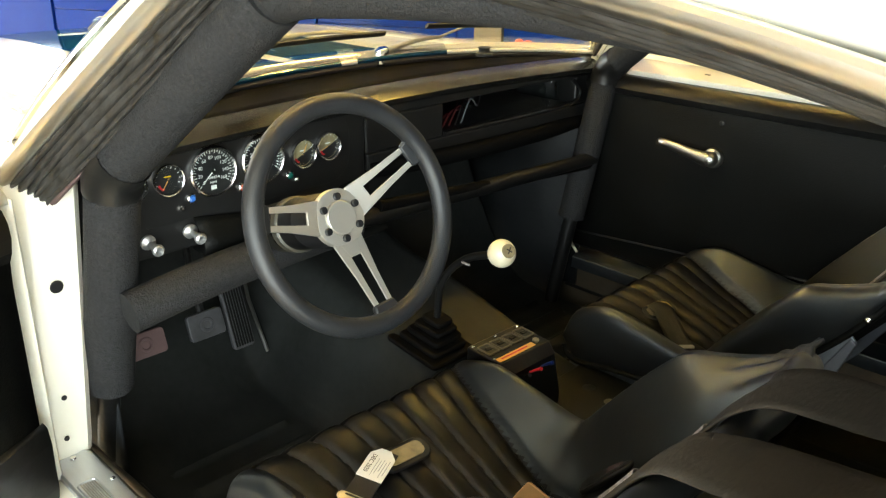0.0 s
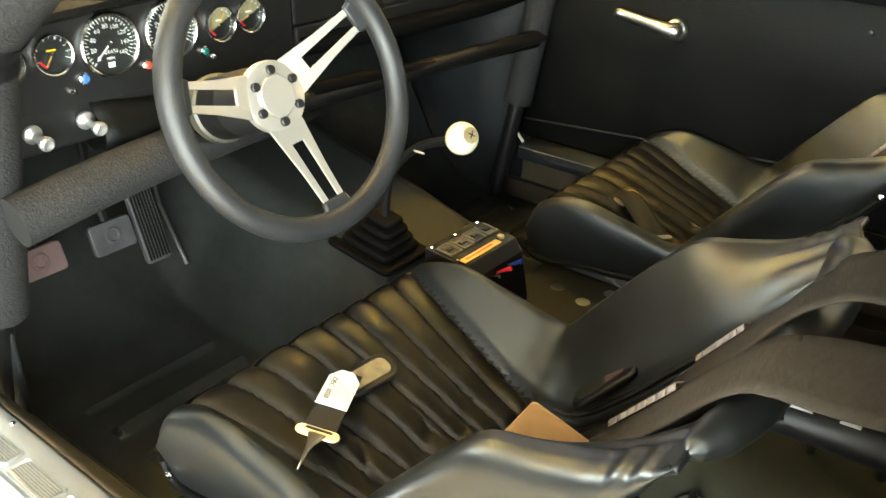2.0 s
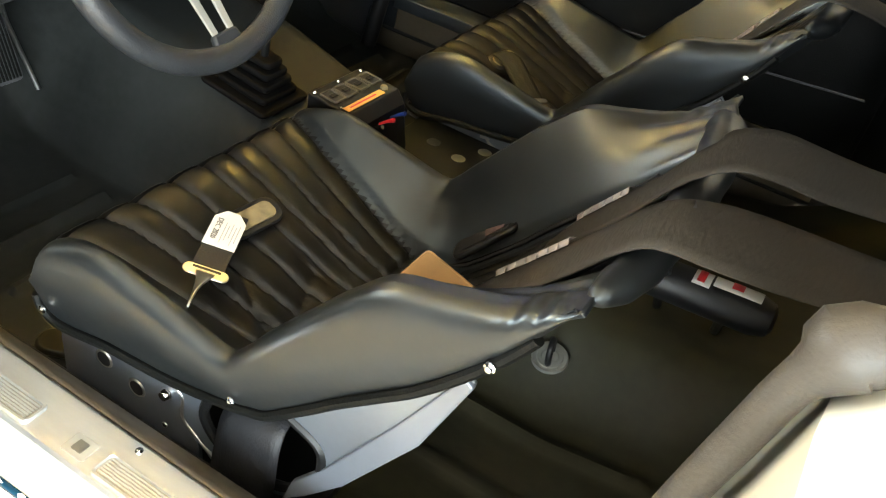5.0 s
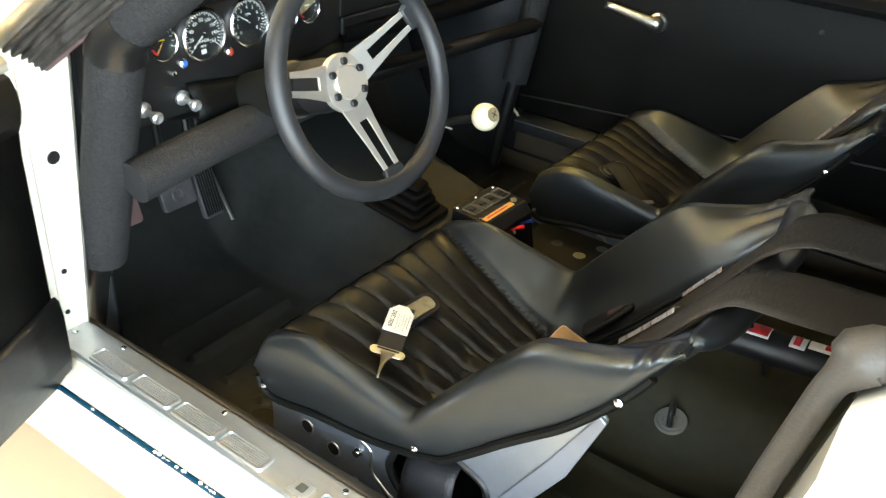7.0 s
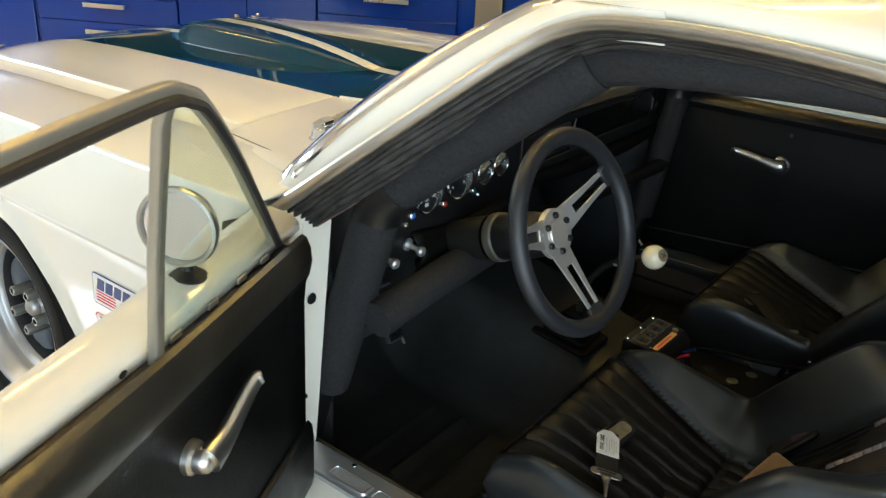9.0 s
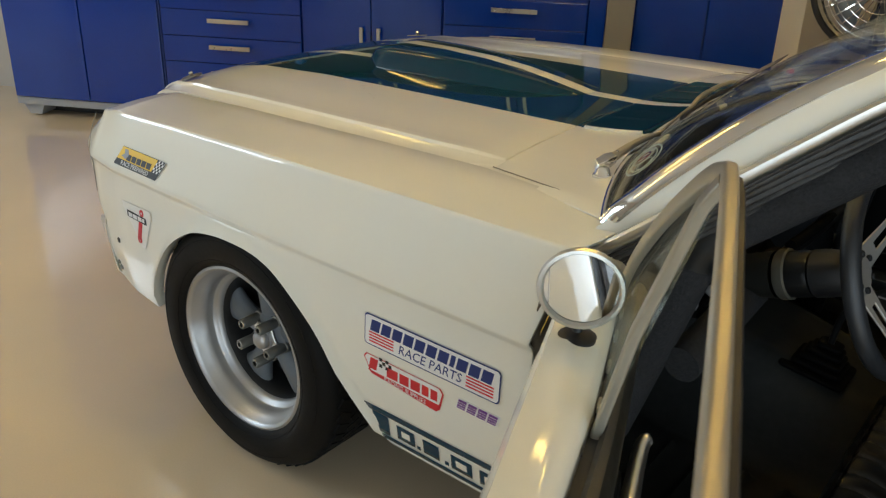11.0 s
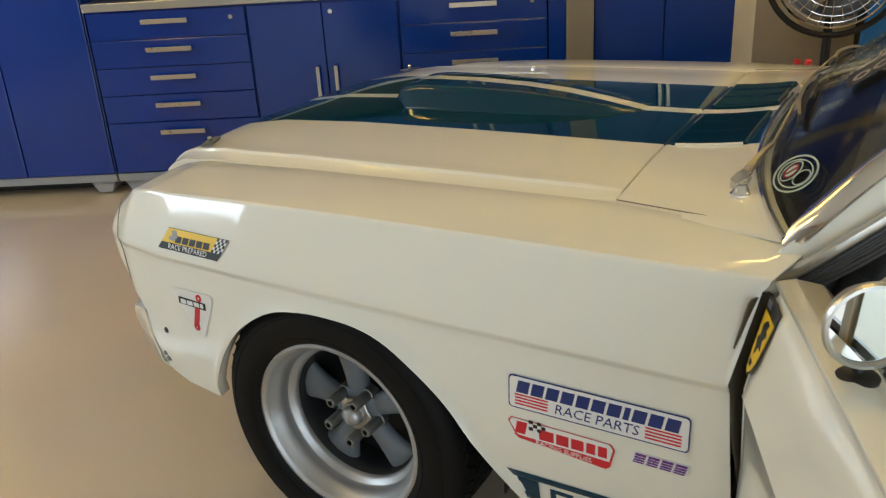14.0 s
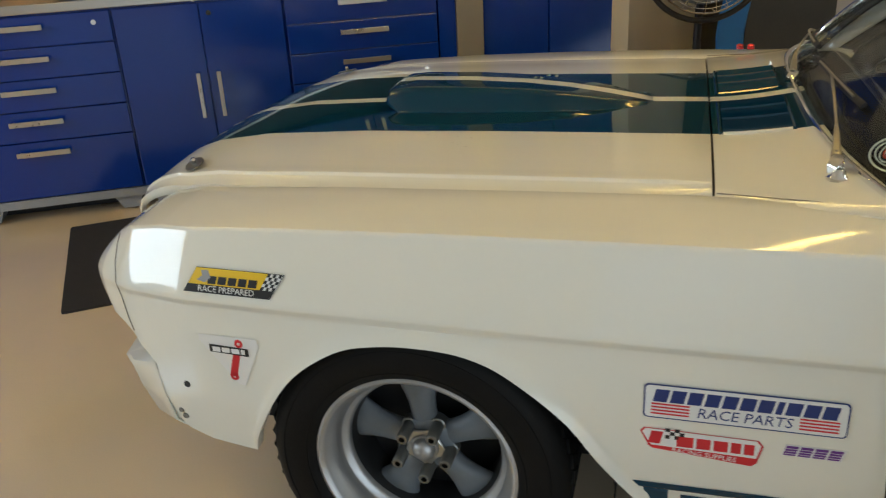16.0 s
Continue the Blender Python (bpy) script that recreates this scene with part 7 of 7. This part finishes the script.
# ---- harness straps ----
def strap(name, pts, width, parent, side=(0, 1, 0), mat_name="belt", n=40, solid=0.0022):
    """A webbing strap along pts; side gives the way its width lies."""
    path = smooth_path(pts, n)
    rows = []
    for i, p in enumerate(path):
        d = (path[min(i + 1, n - 1)] - path[max(i - 1, 0)]).normalized()
        s = Vector(side)
        s = (s - d * s.dot(d)).normalized()
        nn = d.cross(s)
        rows.append([p + s * width * u + nn * (0.002 * math.cos(u * 6)) for u in np.linspace(-0.5, 0.5, 7)])
    return part(name, loft(rows), mat_name, parent, solid=solid)


for yc, name in ((SY1, "driver"), (SY2, "passenger")):
    h = thing("safety_harness", "wide black safety harness straps over the seat", "safety harness", (1.8, yc, 0.7), "harnesses")
    for pts in (((1.690, -0.045, 0.486), (1.752, -0.080, 0.576), (1.808, -0.115, 0.660), (1.858, -0.136, 0.728), (1.908, -0.13, 0.737), (2.03, -0.035, 0.698), (2.3, 0.13, 0.63), (2.58, 0.28, 0.52)), ((1.735, 0.075, 0.525), (1.776, 0.045, 0.592), (1.818, 0.012, 0.660), (1.860, 0.012, 0.722), (1.910, 0.04, 0.738), (2.02, 0.14, 0.700), (2.3, 0.33, 0.63), (2.58, 0.47, 0.52))):
        pts = [(x, yc + y, z) for x, y, z in pts]
        s = strap("shoulder_strap", pts, 0.086, h)
        path = smooth_path(pts, 40)
        # woven label along the upper edge, pale with dark gaps
        for k in range(2, 9):
            strap("strap_label", [path[k] + Vector((-0.0022, 0.0365, 0.0018)), path[k].lerp(path[k + 1], 0.94) + Vector((-0.0022, 0.0365, 0.0018))], 0.0125 if k % 3 else 0.010, s, mat_name="label_grey", n=4, solid=0.0005)
    part("strap_anchor_bar", tube([(2.56, yc - 0.2, 0.52), (2.56, yc + 0.35, 0.52)], 0.016, 12), "black_paint", h)
    for sg in (-1, 1):
        y1 = yc + sg * 0.222
        strap("lap_strap", [(1.542, yc + sg * 0.185, 0.338), (1.545, y1 - sg * 0.012, 0.335), (1.548, y1 + sg * 0.004, 0.318), (1.550, y1 + sg * 0.012, 0.28), (1.545, y1 + sg * 0.008, 0.225), (1.538, yc + sg * 0.205, 0.178)], 0.088, h, side=(1, 0.0, 0.25), mat_name="lap_webbing", n=24)
ps = thing("lower_strap", "olive webbing strap hanging from the passenger seat slot", "strap", (1.42, 0.25, 0.41))
strap("webbing", [(1.366, 0.303, 0.424), (1.395, 0.280, 0.428), (1.43, 0.25, 0.420), (1.468, 0.215, 0.412), (1.488, 0.195, 0.410)], 0.042, ps, side=(0.6, 0.7, 0.1), mat_name="olive_webbing", n=20)
part("strap_end", plate(round_rect(0.014, 0.044, 0.006), 0.003, axes((1.494, 0.188, 0.412), (0.66, -0.74, 0), (0.74, 0.66, 0.05))), "steel", ps, "bright steel strap end", bevel=0.001)
# tag and buckle on the driver's lower strap
tg = thing("strap_buckle", "strap end with a white dated tag and steel buckle", "buckle", (1.38, -0.49, 0.42))
m = axes((1.364, -0.462, 0.427), (0.43, -0.90, -0.02), (0.90, 0.43, -0.18))       # x along the strap, from the slot to the buckle
part("webbing", plate([(-0.004, -0.019), (0.107, -0.019), (0.107, 0.019), (-0.004, 0.019)], 0.003, m), "lap_webbing", tg, smooth=False)
tag = part("paper_tag", plate([(-0.004, -0.008), (0.012, -0.020), (0.066, -0.020), (0.066, 0.020), (0.012, 0.020), (-0.004, 0.008)], 0.0008, m @ Matrix.Translation((0, 0, 0.0038))), "white", tg, "white paper tag", smooth=False)
words("tag_date", "DEC 2020", 0.0098, m @ Matrix.Translation((0.034, -0.011, 0.0049)), "black", tag)
for k in range(5):
    part("tag_line", box_bm((0.018 + 0.004 * (k % 2), -0.0004, 0), (0.058 - 0.006 * (k % 3), 0.0004, 0.0003), m @ Matrix.Translation((0, -0.002 + 0.0042 * k, 0.0047))), "cab_grey", tag, smooth=False)
bk = part("buckle_plate", plate(round_rect(0.017, 0.054, 0.0082), 0.0025, m @ Matrix.Translation((0.112, 0, 0.001))), "steel", tg, "bright steel buckle plate with round ends", bevel=0.0008)
part("buckle_slot", plate(round_rect(0.004, 0.034, 0.0018), 0.0028, m @ Matrix.Translation((0.108, 0, 0.001))), "black", bk, smooth=False)
rows = []
for u, w, lift, tw in ((0.114, 0.0115, 0.002, 0), (0.124, 0.0075, 0.002, 8), (0.136, 0.005, 0.004, 30), (0.150, 0.0042, 0.006, 62), (0.166, 0.004, 0.006, 78), (0.176, 0.0042, 0.003, 80)):
    a = radians(tw)
    rows.append([m @ Vector((u, w * t * math.cos(a), lift + w * t * math.sin(a))) for t in (-1, -0.4, 0.4, 1)])
part("buckle_tongue", loft(rows), "steel", tg, "twisted steel tongue", solid=0.0025)
# leather card on the cushion
cm = axes((1.652, -0.472, 0.480), (0.92, 0.36, -0.12), (0.42, 0.2, 0.9)) @ Matrix.Rotation(radians(-24), 4, "Z")
cd = thing("leather_pad", "square tan leather pad with an eyelet lying on the seat", "pad", (1.64, -0.48, 0.44))
part("leather", plate(round_rect(0.078, 0.085, 0.006), 0.004, cm), "tan", cd, smooth=False)
part("eyelet", lathe([(0.004, 0.005), (0.006, 0.007), (0.009, 0.006), (0.010, 0.004)], cm @ Matrix.Translation((0.022, -0.030, 0)), 18), "chrome", cd)
# fire extinguisher bottle and anchor behind the driver's seat
ex = thing("fire_bottle", "small black extinguisher bottle with a red and white label", "fire extinguisher", (1.88, -0.18, 0.26))
EA, EB, ER = Vector((1.795, -0.182, 0.430)), Vector((2.0, -0.178, 0.444)), 0.028
em = axes(EA, (EB - EA).orthogonal(), (EB - EA).cross((EB - EA).orthogonal()))
part("bottle", lathe([(0, -0.02), (0.028, -0.018), (ER, -0.01), (ER, 0.18), (0.022, 0.20), (0.012, 0.205), (0, 0.205)], em, 28), "black", ex)


def label_patch(z0, z1, a0, a1, c, lift):
    d = (EB - EA).normalized()
    rows = [[EA + d * z + (ER + lift) * (math.cos(radians(a)) * Vector((0, 0, 1)) + math.sin(radians(a)) * Vector((0, -1, 0))) for a in np.linspace(a0, a1, 8)] for z in (z0, z1)]
    part("label_patch", loft(rows), c, ex, c + " label patch", solid=0.0003)


for z0, z1, a0, a1, c, lift in ((0.0, 0.062, -70, 38, "white", 0.0006), (0.03, 0.06, -60, 30, "red", 0.0012), (0.008, 0.03, -60, 20, "yellow", 0.0012), (0.092, 0.115, -70, 38, "white", 0.0006), (0.097, 0.107, -60, 28, "red", 0.0012), (0.118, 0.18, -70, 25, "white", 0.0006), (0.14, 0.155, -60, 12, "red", 0.0012)):
    label_patch(z0, z1, a0, a1, c, lift)
for x in (1.85, 1.94):
    part("bottle_strut", tube([(x, -0.165, 0.425), (x, -0.06, 0.30)], 0.007, 8), "black_paint", ex)
an = thing("belt_anchor", "round steel belt anchor plate on the floor", "anchor", (1.75, -0.19, 0.22))
am = axes((1.753, -0.214, 0.245), (1, 0.2, 0.1), (0, 1, 0.35))
part("disc", lathe([(0, 0.004), (0.012, 0.004), (0.013, 0.0055), (0.019, 0.0055), (0.020, 0.004), (0.0255, 0.004), (0.0275, 0.0)], am, 32), "steel_dull", an, "dull pale steel disc")
part("eye_bolt", tube([am @ Vector((0, 0.017 * math.cos(t), 0.018 + 0.020 * math.sin(t))) for t in np.linspace(-0.9, math.pi + 0.9, 16)], 0.0048, 10), "dark_metal", an, "forged steel eye")
# rear floor bolts
for x, y in ((1.70, -0.50), (1.80, -0.44), (1.88, -0.56)):
    lone("floor_bolt", lathe([(0, 0.005), (0.004, 0.004), (0.006, 0)], Matrix.Translation((x, y, floor_z(x, y) + 0.002)), 8), "chrome", "small bright bolt in the floor pan", "bolt", group="floor bolts")
jk = thing("jack_point", "oval pressed jacking pocket by the sill", "plate", (1.20, -0.58, 0.19))
part("pocket", plate(round_rect(0.12, 0.05, 0.024), 0.012, Matrix.Translation((1.20, -0.575, 0.172)) @ Matrix.Rotation(radians(25), 4, "Z")), "black_paint", jk, bevel=0.005)


# ---- stickers on the fender ----
def side_m(x, z):
    """A frame on the fender's side: local x to the rear, y up."""
    h = 0.03
    o = Vector((x, -fender_side(x, z), z))
    up = Vector((0, -fender_side(x, z + h) + fender_side(x, z - h), 2 * h))
    al2 = Vector((2 * h, -fender_side(x + h, z) + fender_side(x - h, z), 0))
    return axes(o, al2, up) @ Matrix.Translation((0, 0, 0.0012))


def sticker(name, x, z, pts, c, label, lift=0.0):
    return part(name, plate(pts, 0.0006, side_m(x, z) @ Matrix.Translation((0, 0, lift))), c, fender_left, label, smooth=False)


def bars(x, z, x0, x1, z0, z1, widths, c, parent, lift=0.0012, slant=0.0):
    """Unlettered blocks standing for lettering."""
    bm = bmesh.new()
    m = side_m(x, z)
    total, gap = sum(widths), 0.22
    unit = (x1 - x0) / (total + gap * (len(widths) - 1))
    u = x0
    for w in widths:
        a, b = u, u + w * unit
        sl = slant * (z1 - z0)
        t = 0.28 * (b - a)
        plate([(a, z0), (b, z0), (b + sl, z1), (a + sl, z1)], 0.0005, m @ Matrix.Translation((0, 0, lift)), bm)
        u = b + gap * unit
    part("lettering_bar", bm, c, parent, smooth=False)


# parts maker sticker: white plate, navy outline, bar lettering, red lines
s = sticker("parts_sticker", 0.598, 0.5475, round_rect(0.322, 0.066, 0.008), "navy", "white sticker with navy blocks and red lines")
part("sticker_field", plate(round_rect(0.317, 0.061, 0.007), 0.0006, side_m(0.598, 0.5475) @ Matrix.Translation((0, 0, 0.0006))), "white", s, smooth=False)
bars(0.598, 0.5475, -0.146, 0.142, 0.0, 0.024, [1, 1, 1, 1, 1, 1, 1, 0.45, 1, 1, 1], "navy", s, slant=0.2)
words("sticker_print", "RACE PARTS", 0.027, side_m(0.598, 0.5475) @ Matrix.Translation((0.002, -0.0155, 0.0014)), "navy", s, shear=0.15)
for k in range(4):
    for a, b in ((-0.148, -0.085), (0.088, 0.148)):
        part("red_line", plate([(a, -0.006 - 0.0062 * k), (b, -0.006 - 0.0062 * k), (b, -0.003 - 0.0062 * k), (a, -0.003 - 0.0062 * k)], 0.0005, side_m(0.598, 0.5475) @ Matrix.Translation((0, 0, 0.0012))), "red", s, smooth=False)
# racing supplies sticker
out = [(-0.10, 0.018), (-0.094, 0.026), (0.094, 0.024), (0.102, 0.014), (0.094, -0.022), (0.084, -0.029), (-0.078, -0.015), (-0.086, -0.007)]
s = sticker("supplies_sticker", 0.534, 0.466, out, "red", "white and red sticker with a small chequered flag")
part("sticker_field", plate([(x * 0.965, y * 0.9 + 0.0015) for x, y in out], 0.0006, side_m(0.534, 0.466) @ Matrix.Translation((0, 0, 0.0006))), "white", s, smooth=False)
part("red_band", plate([(-0.088, -0.008), (0.094, -0.012), (0.088, -0.0275), (-0.078, -0.0145)], 0.0006, side_m(0.534, 0.466) @ Matrix.Translation((0, 0, 0.0009))), "red", s, smooth=False)
words("sticker_print", "RACING SUPPLIES", 0.0135, side_m(0.534, 0.466) @ Matrix.Translation((0.008, -0.0168, 0.0018)) @ Matrix.Rotation(radians(-3), 4, "Z"), "white", s)
bars(0.534, 0.466, -0.086, -0.066, -0.004, 0.021, [1], "red", s, slant=0.2)
bars(0.534, 0.466, -0.038, 0.088, -0.006, 0.015, [1.2, 1, 1, 0.7, 0.7], "red", s)
for i in range(4):
    for j in range(3):
        if (i + j) % 2 == 0:
            part("flag_check", box_bm((-0.058 + 0.008 * i, 0.008 + 0.007 * j, 0.0013), (-0.050 + 0.008 * i, 0.015 + 0.007 * j, 0.0017), side_m(0.534, 0.466)), "black", s, smooth=False)
s = sticker("purple_sticker", 0.714, 0.479, [(-0.05, -0.011), (0.044, -0.011), (0.05, 0.011), (-0.044, 0.011)], "white", "small sticker with purple block lettering")
bars(0.714, 0.479, -0.047, 0.040, -0.0095, 0.0095, [1, 1, 1, 1], "purple", s, slant=0.25)
for k in range(3):
    part("white_line", box_bm((-0.045, -0.006 + 0.005 * k, 0.0018), (0.045, -0.0052 + 0.005 * k, 0.0021), side_m(0.714, 0.479)), "white", s, smooth=False)
# race prepared sticker: yellow with a chequered end over a black band
SXM = side_m(-0.328, 0.695)
sl = 0.012
s = sticker("prepared_sticker", -0.328, 0.695, [(-0.107, -0.0245), (0.079, -0.0245), (0.107, 0.0245), (-0.08, 0.0245)], "black", "yellow and black sticker with a chequered end")
part("yellow_field", plate([(-0.097, -0.0085), (0.058, -0.0085), (0.074, 0.0235), (-0.080, 0.0235)], 0.0006, SXM @ Matrix.Translation((0, 0, 0.0006))), "yellow", s, smooth=False)
part("white_field", plate([(0.058, -0.0085), (0.088, -0.0085), (0.105, 0.0235), (0.074, 0.0235)], 0.0006, SXM @ Matrix.Translation((0, 0, 0.0007))), "white", s, smooth=False)
bm = bmesh.new()
for i in range(5):
    for j in range(5):
        if (i + j) % 2 == 0:
            x0, z0 = 0.058 + 0.006 * i + 0.0032 * j, -0.0085 + 0.0064 * j
            plate([(x0, z0), (x0 + 0.006, z0), (x0 + 0.0092, z0 + 0.0064), (x0 + 0.0032, z0 + 0.0064)], 0.0004, SXM @ Matrix.Translation((0, 0, 0.0014)), bm)
part("check", bm, "black", s, smooth=False)
words("sticker_print", "RACE PREPARED", 0.0165, SXM @ Matrix.Translation((-0.014, -0.0165, 0.0014)), "white", s)
bars(-0.328, 0.695, -0.055, 0.050, -0.006, 0.009, [1, 1, 1, 1, 1], "black", s, slant=0.15)
part("coil_figure", plate([(-0.078, 0.0), (-0.06, -0.004), (-0.048, 0.006), (-0.055, 0.02), (-0.07, 0.019), (-0.066, 0.009)], 0.0005, SXM @ Matrix.Translation((0, 0, 0.0013))), "cab_grey", s, smooth=False)
# damper sticker: pale triangle with a red damper and a black block
KM = side_m(-0.357, 0.535)
s = sticker("damper_sticker", -0.357, 0.535, [(-0.065, 0.043), (0.062, 0.045), (0.066, 0.03), (0.026, -0.062), (0.012, -0.062), (-0.065, 0.03)], "trim", "pale triangular sticker with a red damper")
part("damper", plate([(-0.006, -0.043), (0.010, -0.045), (0.027, 0.02), (0.012, 0.022)], 0.0006, KM @ Matrix.Translation((0, 0, 0.0008))), "red", s, smooth=False)
for x, z in ((0.004, -0.044), (0.023, 0.031)):
    part("damper_eye", lathe([(0.003, 0.0014), (0.009, 0.0014), (0.0092, 0.0006)], KM @ Matrix.Translation((x, z, 0)), 16), "red", s)
part("name_block", plate([(-0.043, 0.007), (0.043, 0.005), (0.043, 0.022), (-0.043, 0.024)], 0.0006, KM @ Matrix.Translation((0, 0, 0.0016))), "black", s, smooth=False)
bars(-0.357, 0.535, -0.036, 0.036, 0.009, 0.0195, [1, 1, 1, 0.5], "white", s, lift=0.0024)
# side stripe with block lettering along the bottom of the fender
def side_strip(x0, x1, z0, z1, c, name, slope=0.0, lift=0.0015):
    rows = []
    for x in np.linspace(x0, x1, 16):
        rows.append([Vector((x, -fender_side(x, z) - lift, z)) for z in np.linspace(z0 + slope * (x - x0), z1 + slope * (x - x0), 6)])
    return part(name, loft(rows), c, fender_left, solid=-0.0004)


side_strip(0.425, 0.842, 0.355, 0.369, "blue", "side_stripe", 0.012)
side_strip(0.465, 0.842, 0.291, 0.303, "blue", "side_stripe", 0.003)
side_strip(0.445, 0.488, 0.306, 0.355, "blue", "side_stripe")
for k, x in enumerate((0.51, 0.578, 0.648, 0.716, 0.78)):
    w = (0.046, 0.04, 0.05, 0.05, 0.05)[k]
    side_strip(x, x + w, 0.312, 0.347, "blue", "stripe_letter_block")
    if k != 1:
        side_strip(x + 0.012, x + w - 0.012, 0.322, 0.338, "cream", "stripe_letter_gap", lift=0.0024)
for x in (0.561, 0.632):
    side_strip(x, x + 0.009, 0.312, 0.321, "blue", "stripe_dot")
